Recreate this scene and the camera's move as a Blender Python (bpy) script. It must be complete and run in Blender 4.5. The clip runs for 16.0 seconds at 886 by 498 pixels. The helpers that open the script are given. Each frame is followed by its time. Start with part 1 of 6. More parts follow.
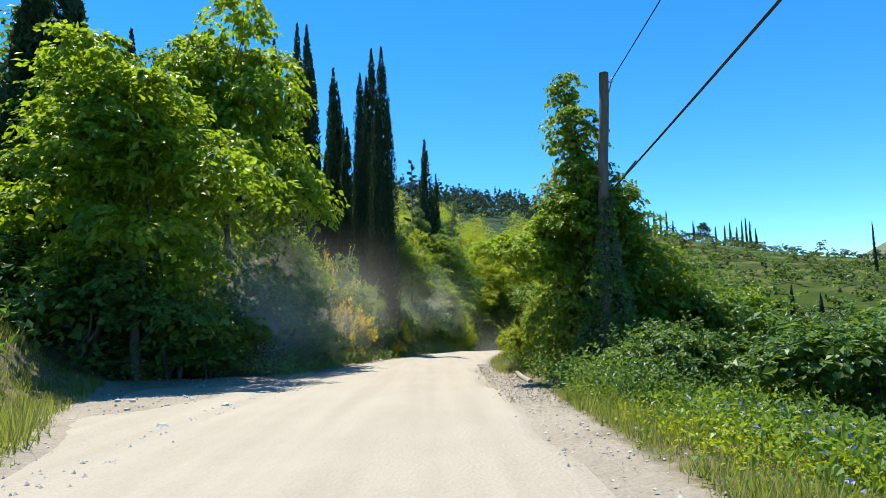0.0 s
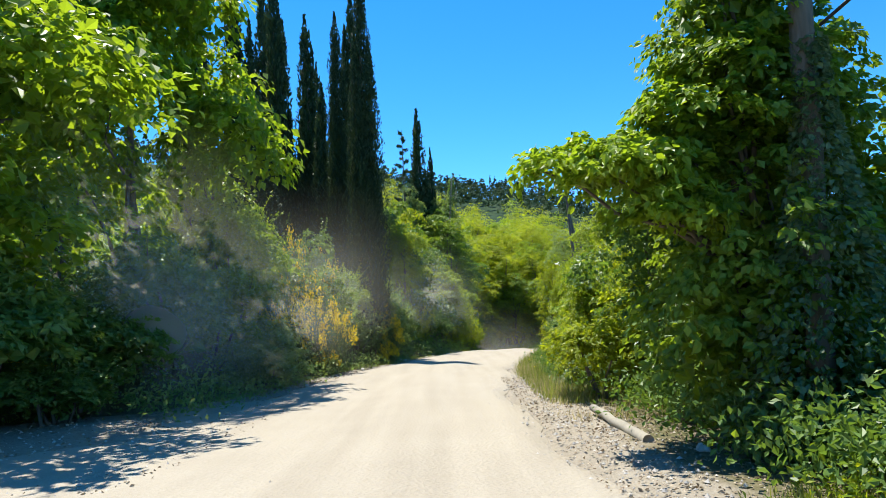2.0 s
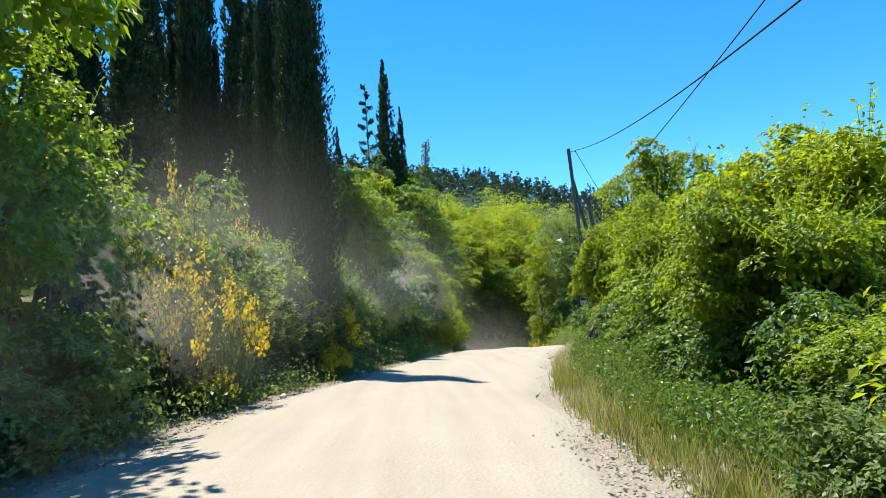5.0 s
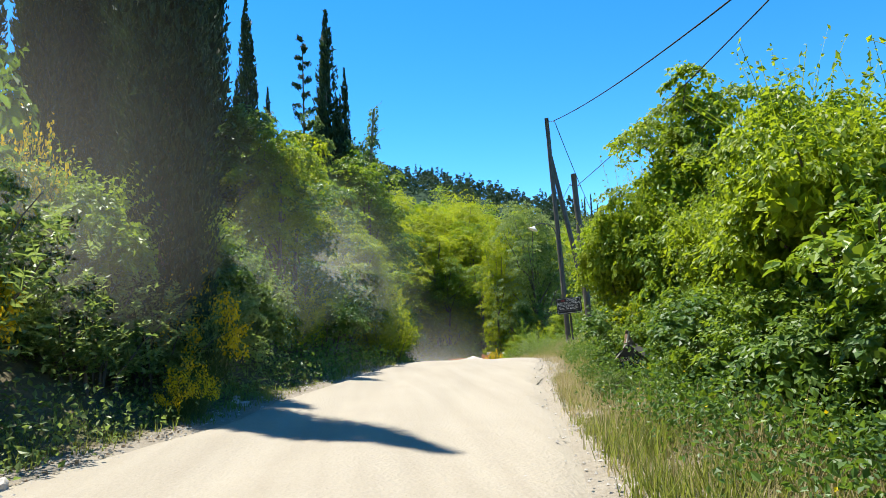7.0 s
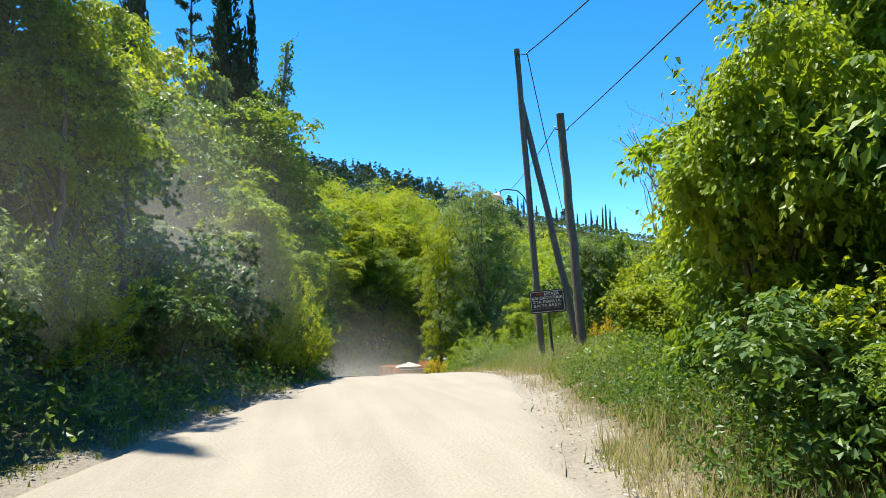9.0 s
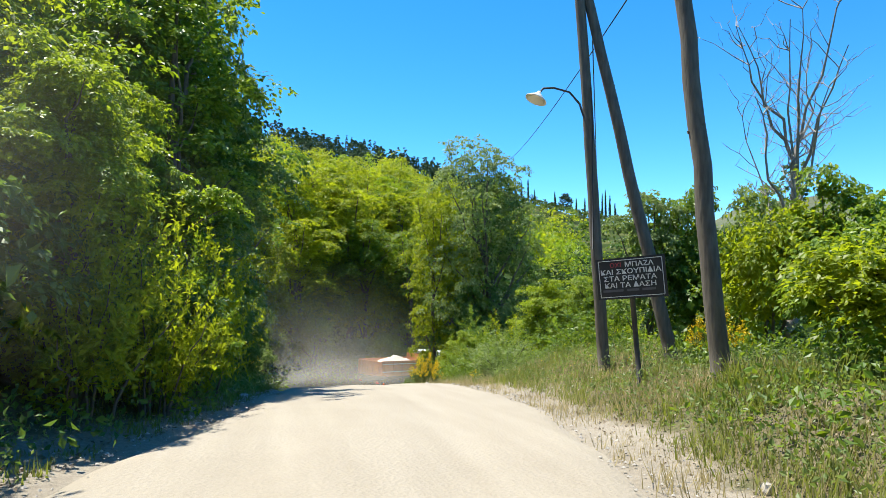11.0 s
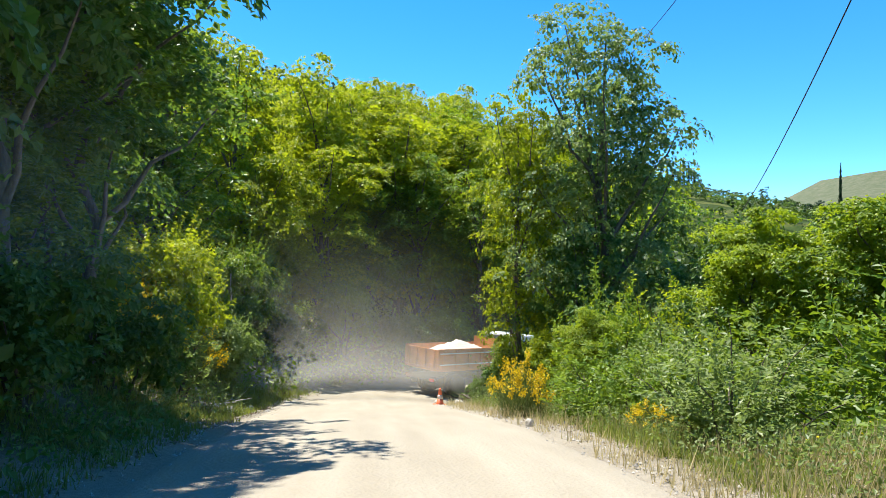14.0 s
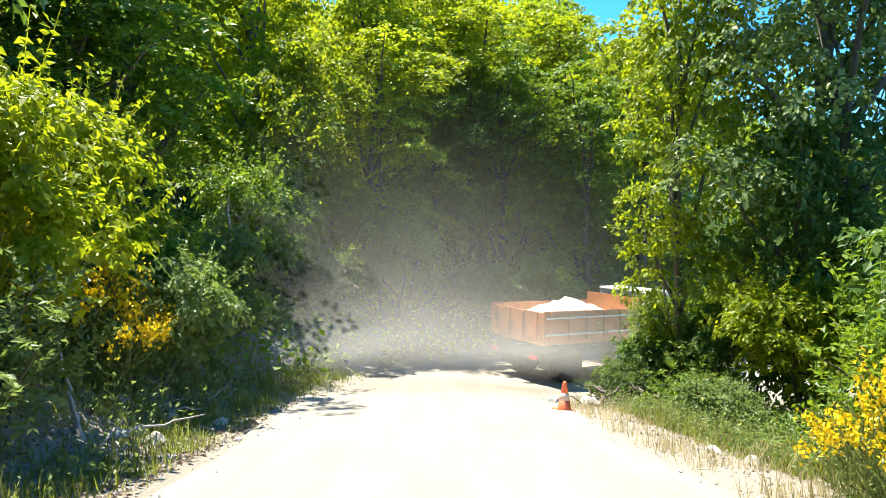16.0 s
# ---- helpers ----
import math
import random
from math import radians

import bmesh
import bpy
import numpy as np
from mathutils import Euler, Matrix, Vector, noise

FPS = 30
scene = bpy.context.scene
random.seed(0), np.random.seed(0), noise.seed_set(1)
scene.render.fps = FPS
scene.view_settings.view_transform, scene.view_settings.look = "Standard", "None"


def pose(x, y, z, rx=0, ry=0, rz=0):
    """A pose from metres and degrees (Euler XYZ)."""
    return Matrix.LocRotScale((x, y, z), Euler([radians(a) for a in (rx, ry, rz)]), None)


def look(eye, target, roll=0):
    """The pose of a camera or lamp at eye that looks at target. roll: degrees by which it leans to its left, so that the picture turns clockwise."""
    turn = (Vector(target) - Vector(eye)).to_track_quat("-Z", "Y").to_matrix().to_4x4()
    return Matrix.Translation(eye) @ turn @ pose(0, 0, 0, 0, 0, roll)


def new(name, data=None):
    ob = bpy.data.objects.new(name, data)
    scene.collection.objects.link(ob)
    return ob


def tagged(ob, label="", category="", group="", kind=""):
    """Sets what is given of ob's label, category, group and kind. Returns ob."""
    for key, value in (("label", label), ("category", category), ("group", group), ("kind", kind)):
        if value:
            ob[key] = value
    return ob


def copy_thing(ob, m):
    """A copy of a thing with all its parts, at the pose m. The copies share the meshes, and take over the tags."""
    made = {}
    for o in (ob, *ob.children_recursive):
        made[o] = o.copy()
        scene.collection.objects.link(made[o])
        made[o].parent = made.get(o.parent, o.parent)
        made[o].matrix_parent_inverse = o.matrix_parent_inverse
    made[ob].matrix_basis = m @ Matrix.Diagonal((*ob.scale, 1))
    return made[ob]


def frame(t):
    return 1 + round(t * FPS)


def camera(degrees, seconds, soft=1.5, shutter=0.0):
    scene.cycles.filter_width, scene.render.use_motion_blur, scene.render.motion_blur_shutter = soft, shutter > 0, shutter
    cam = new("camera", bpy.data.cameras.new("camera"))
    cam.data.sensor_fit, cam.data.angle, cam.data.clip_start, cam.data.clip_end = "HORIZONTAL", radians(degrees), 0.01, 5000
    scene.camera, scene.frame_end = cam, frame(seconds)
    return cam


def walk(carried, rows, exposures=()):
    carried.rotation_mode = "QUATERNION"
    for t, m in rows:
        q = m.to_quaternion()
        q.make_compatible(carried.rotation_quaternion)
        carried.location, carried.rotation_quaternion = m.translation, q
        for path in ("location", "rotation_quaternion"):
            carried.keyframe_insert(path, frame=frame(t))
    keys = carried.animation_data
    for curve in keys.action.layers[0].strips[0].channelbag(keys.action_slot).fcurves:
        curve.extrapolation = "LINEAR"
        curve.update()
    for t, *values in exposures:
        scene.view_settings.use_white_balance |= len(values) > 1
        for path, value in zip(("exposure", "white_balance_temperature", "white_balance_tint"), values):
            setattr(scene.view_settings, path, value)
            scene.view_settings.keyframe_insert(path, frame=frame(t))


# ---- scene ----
cam = camera(69.9, 16.0, soft=0.7)
METRES, EYE, TILT, LEAN, TURN = 65.0, 1.35, 6.0, 1.5, 0.0
ROWS = [
    (0.0, 0.0, 0.0, 0.0, 0.0, 0.0, 0.0),
    (0.5, -0.0013, 0.0341, -0.0038, -0.19, 0.29, 0.42),
    (1.0, -0.0022, 0.0658, -0.0071, -0.32, 0.08, 0.86),
    (1.5, -0.0029, 0.0954, -0.0103, -0.43, -0.31, 1.19),
    (2.0, -0.0037, 0.1225, -0.0135, -0.49, -0.59, 1.32),
    (2.5, -0.0042, 0.1476, -0.0167, -0.61, -1.09, 1.63),
    (3.0, -0.0047, 0.1708, -0.0197, -0.76, -1.36, 1.79),
    (5.5, -0.003, 0.2924, -0.0361, -3.94, -1.14, 1.38),
    (6.0, -0.0016, 0.3194, -0.0397, -5.12, -2.26, 0.56),
    (6.5, 0.0006, 0.3473, -0.0435, -6.3, -1.13, 0.22),
    (7.0, 0.0039, 0.3769, -0.0474, -7.51, -0.99, -0.31),
    (7.5, 0.0079, 0.4076, -0.0516, -8.89, -1.57, -0.55),
    (8.0, 0.0127, 0.439, -0.0558, -10.23, -1.4, -1.07),
    (8.5, 0.0185, 0.4712, -0.06, -11.69, -0.89, -1.32),
    (9.0, 0.0252, 0.5039, -0.0641, -13.17, -0.87, -1.73),
    (11.5, 0.0633, 0.6721, -0.0861, -13.37, -2.44, -3.48),
    (12.0, 0.0699, 0.7065, -0.0916, -12.86, -2.5, -4.07),
    (12.5, 0.0764, 0.7395, -0.097, -12.33, -2.7, -3.99),
    (13.0, 0.0816, 0.7717, -0.1028, -11.49, -3.15, -4.09),
    (13.5, 0.086, 0.8046, -0.1085, -9.92, -3.94, -3.65),
    (14.0, 0.0894, 0.8381, -0.1153, -8.03, -4.9, -3.21),
    (14.5, 0.0917, 0.8725, -0.1227, -6.26, -6.1, -2.79),
    (15.0, 0.0934, 0.9076, -0.1308, -4.63, -7.19, -2.31),
    (15.5, 0.0938, 0.9434, -0.1394, -3.24, -8.21, -2.09),
    (16.0, 0.0934, 0.9793, -0.1489, -2.16, -8.96, -1.97),
]
walk(cam, [(t, pose(0, 0, EYE, TILT, LEAN, TURN) @ pose(METRES * x, METRES * y, METRES * z, 90 + pitch, roll, yaw)) for t, x, y, z, yaw, pitch, roll in ROWS],
     exposures=[(0.0, 0.9), (3.0, 1.05), (9.0, 1.05), (13.0, 1.05), (14.5, 1.25), (16.0, 1.62)])

# ---- light ----
SUN_AZ, SUN_EL = -38.0, 68.0          # degrees from straight ahead (minus: to the left), and above the horizon
world = bpy.data.worlds.new("clear_sky")
scene.world = world
world.use_nodes = True
wn = world.node_tree.nodes
wn.clear()
w_out, w_bg, w_sky, w_hsv = (wn.new(k) for k in ("ShaderNodeOutputWorld", "ShaderNodeBackground", "ShaderNodeTexSky", "ShaderNodeHueSaturation"))
w_sky.sky_type, w_sky.sun_disc = "NISHITA", False
w_sky.sun_elevation, w_sky.sun_rotation = radians(SUN_EL), radians(SUN_AZ)
w_sky.air_density, w_sky.dust_density, w_sky.ozone_density = 0.75, 0.0, 4.0
w_sky.altitude = 1500
w_hsv.inputs["Hue"].default_value, w_hsv.inputs["Saturation"].default_value = 0.496, 1.3
w_bg.inputs["Strength"].default_value = 0.164
world.node_tree.links.new(w_sky.outputs[0], w_hsv.inputs["Color"])
world.node_tree.links.new(w_hsv.outputs[0], w_bg.inputs["Color"])
world.node_tree.links.new(w_bg.outputs[0], w_out.inputs["Surface"])
sun = new("sun", bpy.data.lights.new("sun", "SUN"))
sun.data.energy, sun.data.angle, sun.data.color = 5.0, radians(0.6), (1.0, 0.95, 0.86)
to_sun = Vector((math.sin(radians(SUN_AZ)) * math.cos(radians(SUN_EL)), math.cos(radians(SUN_AZ)) * math.cos(radians(SUN_EL)), math.sin(radians(SUN_EL))))
sun.matrix_world = look(to_sun * 200, (0, 0, 0))


# ---- materials ----
def material(name):
    m = bpy.data.materials.new(name)
    m.use_nodes = True
    t = m.node_tree
    bsdf = t.nodes["Principled BSDF"]
    return m, t, bsdf


def ramp(t, fac, stops):
    r = t.nodes.new("ShaderNodeValToRGB")
    while len(r.color_ramp.elements) < len(stops):
        r.color_ramp.elements.new(0.5)
    for e, (p, c) in zip(r.color_ramp.elements, stops):
        e.position, e.color = p, (*c, 1)
    t.links.new(fac, r.inputs[0])
    return r.outputs[0]


def noise_tex(t, scale, detail=4.0, rough=0.6, coords="Object"):
    co = t.nodes.new("ShaderNodeTexCoord")
    n = t.nodes.new("ShaderNodeTexNoise")
    n.inputs["Scale"].default_value, n.inputs["Detail"].default_value, n.inputs["Roughness"].default_value = scale, detail, rough
    t.links.new(co.outputs[coords], n.inputs["Vector"])
    return n.outputs["Fac"]


def mix(t, fac, a, b, mode="MIX"):
    m = t.nodes.new("ShaderNodeMix")
    m.data_type, m.blend_type = "RGBA", mode
    for sock, v in ((m.inputs["Factor"], fac), (m.inputs["A"], a), (m.inputs["B"], b)):
        if isinstance(v, (int, float)):
            sock.default_value = v
        elif isinstance(v, tuple):
            sock.default_value = (*v, 1)
        else:
            t.links.new(v, sock)
    return m.outputs["Result"]


def bump(t, bsdf, height, strength=0.4, distance=0.02):
    b = t.nodes.new("ShaderNodeBump")
    b.inputs["Strength"].default_value, b.inputs["Distance"].default_value = strength, distance
    t.links.new(height, b.inputs["Height"])
    t.links.new(b.outputs[0], bsdf.inputs["Normal"])


def leaf_material(name, low, mid, high, through_colour, share=0.4, rough=0.45, patch=0.8):
    """Leaves: three tones spread leaf by leaf and in patches through the crown, light shining through them."""
    m, t, bsdf = material(name)
    geo = t.nodes.new("ShaderNodeNewGeometry")
    info = t.nodes.new("ShaderNodeObjectInfo")
    big = noise_tex(t, patch, 3.0)
    add = t.nodes.new("ShaderNodeMath")
    add.operation = "MULTIPLY_ADD"
    t.links.new(geo.outputs["Random Per Island"], add.inputs[0])
    add.inputs[1].default_value = 0.42
    t.links.new(big, add.inputs[2])
    sub = t.nodes.new("ShaderNodeMath")
    sub.operation = "MULTIPLY_ADD"
    t.links.new(info.outputs["Random"], sub.inputs[0])
    sub.inputs[1].default_value = 0.25
    t.links.new(add.outputs[0], sub.inputs[2])
    tone = ramp(t, sub.outputs[0], [(0.4, low), (0.8, mid), (1.0, high)])
    t.links.new(tone, bsdf.inputs["Base Color"])
    bsdf.inputs["Roughness"].default_value = rough
    bsdf.inputs["Specular IOR Level"].default_value = 0.36
    tr = t.nodes.new("ShaderNodeBsdfTranslucent")
    t.links.new(mix(t, 0.65, tone, through_colour), tr.inputs["Color"])
    ms = t.nodes.new("ShaderNodeMixShader")
    ms.inputs[0].default_value = share
    t.links.new(bsdf.outputs[0], ms.inputs[1])
    t.links.new(tr.outputs[0], ms.inputs[2])
    t.links.new(ms.outputs[0], t.nodes["Material Output"].inputs["Surface"])
    return m


# yellow-green, its tones lightened for foliage that stands in the sun
LEAF_BRIGHT = leaf_material("sunlit_leaf", (0.070, 0.122, 0.006), (0.166, 0.230, 0.009), (0.300, 0.352, 0.015), (0.575, 0.640, 0.014), 0.52, 0.46)
LEAF_PLANE = leaf_material("plane_leaf", (0.049, 0.108, 0.008), (0.115, 0.203, 0.014), (0.223, 0.324, 0.022), (0.446, 0.581, 0.016), 0.5, 0.46)
LEAF_MID = leaf_material("leaf", (0.042, 0.101, 0.013), (0.104, 0.189, 0.018), (0.202, 0.293, 0.034), (0.390, 0.520, 0.018), 0.40, 0.46)
LEAF_FRESH = leaf_material("fresh_leaf", (0.053, 0.112, 0.009), (0.131, 0.213, 0.013), (0.250, 0.331, 0.022), (0.500, 0.600, 0.016), 0.48, 0.46)
# deep green, its tones also darkened to give foliage in shade its look
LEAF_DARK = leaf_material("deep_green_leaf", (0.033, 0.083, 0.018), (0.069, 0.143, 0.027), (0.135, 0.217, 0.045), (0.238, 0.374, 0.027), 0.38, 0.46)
LEAF_OLIVE = leaf_material("grey_green_leaf", (0.069, 0.119, 0.035), (0.138, 0.200, 0.057), (0.237, 0.294, 0.094), (0.338, 0.455, 0.072), 0.42, 0.46)
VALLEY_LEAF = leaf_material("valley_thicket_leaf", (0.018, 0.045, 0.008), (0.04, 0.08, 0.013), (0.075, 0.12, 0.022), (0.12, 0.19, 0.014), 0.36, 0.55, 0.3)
CYPRESS_LEAF = leaf_material("cypress_needles", (0.016, 0.036, 0.016), (0.030, 0.058, 0.022), (0.055, 0.085, 0.026), (0.05, 0.085, 0.02), 0.2, 0.7)
FOREST_LEAF = leaf_material("far_forest_leaf", (0.022, 0.05, 0.026), (0.04, 0.078, 0.036), (0.065, 0.105, 0.045), (0.07, 0.12, 0.04), 0.25, 0.8, 0.05)
IVY_LEAF = leaf_material("ivy_leaf", (0.05, 0.095, 0.035), (0.10, 0.16, 0.06), (0.19, 0.25, 0.12), (0.2, 0.3, 0.06), 0.25, 0.32)
BROOM_STEM = leaf_material("broom_twig", (0.05, 0.085, 0.018), (0.085, 0.125, 0.025), (0.14, 0.18, 0.04), (0.14, 0.18, 0.03), 0.2)
FLOWER = leaf_material("yellow_petal", (0.62, 0.42, 0.0), (0.75, 0.55, 0.01), (0.85, 0.66, 0.02), (0.85, 0.6, 0.01), 0.35)
BLUE_FLOWER = leaf_material("blue_petal", (0.2, 0.16, 0.5), (0.28, 0.24, 0.6), (0.4, 0.36, 0.7), (0.3, 0.26, 0.6), 0.3)
GRASS_BLADE = leaf_material("grass_blade", (0.07, 0.115, 0.015), (0.135, 0.175, 0.03), (0.25, 0.265, 0.085), (0.33, 0.37, 0.045), 0.5, 0.5, 0.6)
LITTER = leaf_material("dead_leaf", (0.15, 0.115, 0.075), (0.27, 0.215, 0.145), (0.42, 0.355, 0.26), (0.25, 0.17, 0.09), 0.15, 0.7)
DRY_BLADE = leaf_material("dry_grass_blade", (0.25, 0.205, 0.085), (0.37, 0.31, 0.15), (0.50, 0.43, 0.24), (0.5, 0.42, 0.19), 0.4, 0.6, 0.6)


def bark_material(name, dark, light):
    m, t, bsdf = material(name)
    co = t.nodes.new("ShaderNodeTexCoord")
    mp = t.nodes.new("ShaderNodeMapping")
    mp.inputs["Scale"].default_value = (9, 9, 1.6)
    n = t.nodes.new("ShaderNodeTexNoise")
    n.inputs["Scale"].default_value, n.inputs["Detail"].default_value = 2.2, 6
    t.links.new(co.outputs["Object"], mp.inputs["Vector"])
    t.links.new(mp.outputs[0], n.inputs["Vector"])
    big = noise_tex(t, 0.9)
    col = ramp(t, n.outputs["Fac"], [(0.3, dark), (0.7, light)])
    t.links.new(mix(t, 0.5, col, mix(t, big, dark, light), "MIX"), bsdf.inputs["Base Color"])
    bsdf.inputs["Roughness"].default_value = 0.9
    bump(t, bsdf, n.outputs["Fac"], 0.7, 0.02)
    return m


BARK = bark_material("grey_brown_bark", (0.05, 0.04, 0.03), (0.20, 0.165, 0.125))
BARK_PALE = bark_material("pale_bark", (0.16, 0.14, 0.11), (0.42, 0.38, 0.32))
POLE_WOOD = bark_material("weathered_pole_wood", (0.06, 0.052, 0.04), (0.19, 0.168, 0.13))


def road_material():
    """Crushed limestone: dust film, wheel streaks along the way, small stones."""
    m, t, bsdf = material("dusty_gravel")
    fine = noise_tex(t, 30, 8, 0.75)
    grit = noise_tex(t, 120, 4, 0.7)
    patch = noise_tex(t, 0.6, 6, 0.65)
    co = t.nodes.new("ShaderNodeTexCoord")
    mp = t.nodes.new("ShaderNodeMapping")
    mp.inputs["Scale"].default_value = (1.6, 0.09, 1.0)
    streak = t.nodes.new("ShaderNodeTexNoise")
    streak.inputs["Scale"].default_value, streak.inputs["Detail"].default_value = 1.5, 5
    t.links.new(co.outputs["Object"], mp.inputs["Vector"])
    t.links.new(mp.outputs[0], streak.inputs["Vector"])
    vor = t.nodes.new("ShaderNodeTexVoronoi")
    vor.inputs["Scale"].default_value = 22
    t.links.new(co.outputs["Object"], vor.inputs["Vector"])
    a = ramp(t, patch, [(0.32, (0.261, 0.225, 0.164)), (0.55, (0.332, 0.291, 0.218)), (0.72, (0.372, 0.334, 0.255))])
    b = ramp(t, fine, [(0.3, (0.190, 0.159, 0.112)), (0.62, (0.380, 0.342, 0.262))])
    c = ramp(t, streak.outputs["Fac"], [(0.35, (0.235, 0.20, 0.145)), (0.65, (0.40, 0.362, 0.282))])
    pebble = ramp(t, vor.outputs["Distance"], [(0.0, (0.435, 0.404, 0.335)), (0.18, (0.332, 0.295, 0.218)), (0.5, (0.285, 0.249, 0.182))])
    col = mix(t, 0.4, mix(t, 0.45, a, c), mix(t, 0.4, b, pebble))
    t.links.new(mix(t, 0.25, col, ramp(t, grit, [(0.35, (0.158, 0.135, 0.099)), (0.65, (0.411, 0.373, 0.298))])), bsdf.inputs["Base Color"])
    bsdf.inputs["Roughness"].default_value = 0.95
    h = mix(t, 0.5, fine, vor.outputs["Distance"])
    bump(t, bsdf, h, 0.7, 0.03)
    return m


def plain(name, colour, rough=0.6, metal=0.0, spread=0.25, scale=6.0):
    """A painted or bare surface with stains at two scales."""
    m, t, bsdf = material(name)
    dark = tuple(c * (1 - spread) for c in colour)
    light = tuple(min(1, c * (1 + spread)) for c in colour)
    a = ramp(t, noise_tex(t, scale, 6), [(0.3, dark), (0.7, light)])
    t.links.new(mix(t, 0.3, a, ramp(t, noise_tex(t, scale * 9, 4), [(0.3, dark), (0.7, light)])), bsdf.inputs["Base Color"])
    bsdf.inputs["Roughness"].default_value, bsdf.inputs["Metallic"].default_value = rough, metal
    bump(t, bsdf, noise_tex(t, scale * 12, 4), 0.15, 0.005)
    return m


def ground_material():
    """Litter and soil, the dusty shoulder, scrubby pasture, wooded slopes and the bare mountain, blended along ragged edges."""
    m, t, bsdf = material("hillside_ground")
    fine, patch, grit = noise_tex(t, 15, 8, 0.75), noise_tex(t, 0.6, 6, 0.7), noise_tex(t, 90, 4, 0.7)
    big, mid = noise_tex(t, 0.06, 8, 0.7), noise_tex(t, 1.2, 6, 0.7)
    zone = t.nodes.new("ShaderNodeAttribute")
    zone.attribute_name = "zones"
    sep = t.nodes.new("ShaderNodeSeparateColor")
    t.links.new(zone.outputs["Color"], sep.inputs[0])

    def weight(value, spread):
        add, cut = t.nodes.new("ShaderNodeMath"), t.nodes.new("ShaderNodeMapRange")
        add.operation = "MULTIPLY_ADD"
        t.links.new(mid, add.inputs[0])
        add.inputs[1].default_value = spread
        t.links.new(value, add.inputs[2])
        t.links.new(add.outputs[0], cut.inputs["Value"])
        cut.inputs["From Min"].default_value, cut.inputs["From Max"].default_value = 0.35 + 0.5 * spread, 0.65 + 0.5 * spread
        return cut.outputs["Result"]

    soil = mix(t, 0.45, ramp(t, patch, [(0.36, (0.07, 0.10, 0.025)), (0.5, (0.14, 0.125, 0.07)), (0.66, (0.19, 0.16, 0.105))]), ramp(t, fine, [(0.3, (0.045, 0.04, 0.022)), (0.65, (0.23, 0.195, 0.125))]))
    dusty = mix(t, 0.5, ramp(t, patch, [(0.36, (0.23, 0.195, 0.14)), (0.52, (0.31, 0.27, 0.20)), (0.68, (0.37, 0.33, 0.255))]), ramp(t, fine, [(0.32, (0.10, 0.08, 0.055)), (0.64, (0.36, 0.325, 0.26))]))
    dusty = mix(t, 0.25, dusty, ramp(t, grit, [(0.35, (0.12, 0.10, 0.075)), (0.65, (0.42, 0.39, 0.33))]))

    def slope(tones):
        return mix(t, 0.4, ramp(t, big, [(0.35, tones[0]), (0.5, tones[1]), (0.66, tones[2])]), ramp(t, mid, [(0.3, tones[0]), (0.7, tones[2])]))

    col = mix(t, weight(sep.outputs["Red"], 0.9), soil, dusty)
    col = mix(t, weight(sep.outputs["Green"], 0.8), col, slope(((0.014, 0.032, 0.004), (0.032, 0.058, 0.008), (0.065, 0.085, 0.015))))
    # cultivated terraces: pale grass strips that follow the slope's height
    pos, sep_z, band = t.nodes.new("ShaderNodeNewGeometry"), t.nodes.new("ShaderNodeSeparateXYZ"), t.nodes.new("ShaderNodeTexWave")
    strip, warp = t.nodes.new("ShaderNodeCombineXYZ"), t.nodes.new("ShaderNodeMath")
    t.links.new(pos.outputs["Position"], sep_z.inputs[0])
    warp.operation = "MULTIPLY_ADD"
    t.links.new(big, warp.inputs[0])
    warp.inputs[1].default_value = 9.0
    t.links.new(sep_z.outputs["Z"], warp.inputs[2])
    t.links.new(warp.outputs[0], strip.inputs["X"])
    t.links.new(strip.outputs[0], band.inputs["Vector"])
    band.inputs["Scale"].default_value = 0.075
    tone = mix(t, 0.35, ramp(t, band.outputs["Fac"], [(0.3, (0.024, 0.042, 0.01)), (0.6, (0.045, 0.068, 0.016)), (0.88, (0.11, 0.115, 0.034))]), ramp(t, mid, [(0.3, (0.03, 0.052, 0.012)), (0.7, (0.085, 0.10, 0.03))]))
    field = t.nodes.new("ShaderNodeAttribute")
    field.attribute_name = "terraces"
    col = mix(t, field.outputs["Fac"], col, tone)
    col = mix(t, weight(sep.outputs["Blue"], 0.6), col, slope(((0.018, 0.036, 0.018), (0.03, 0.055, 0.028), (0.045, 0.075, 0.035))))
    col = mix(t, zone.outputs["Alpha"], col, slope(((0.06, 0.085, 0.04), (0.10, 0.115, 0.065), (0.16, 0.15, 0.10))))
    t.links.new(col, bsdf.inputs["Base Color"])
    bsdf.inputs["Roughness"].default_value, bsdf.inputs["Specular IOR Level"].default_value = 0.95, 0.05
    bump(t, bsdf, fine, 0.7, 0.045)
    return m


GROUND = ground_material()
ROAD = road_material()


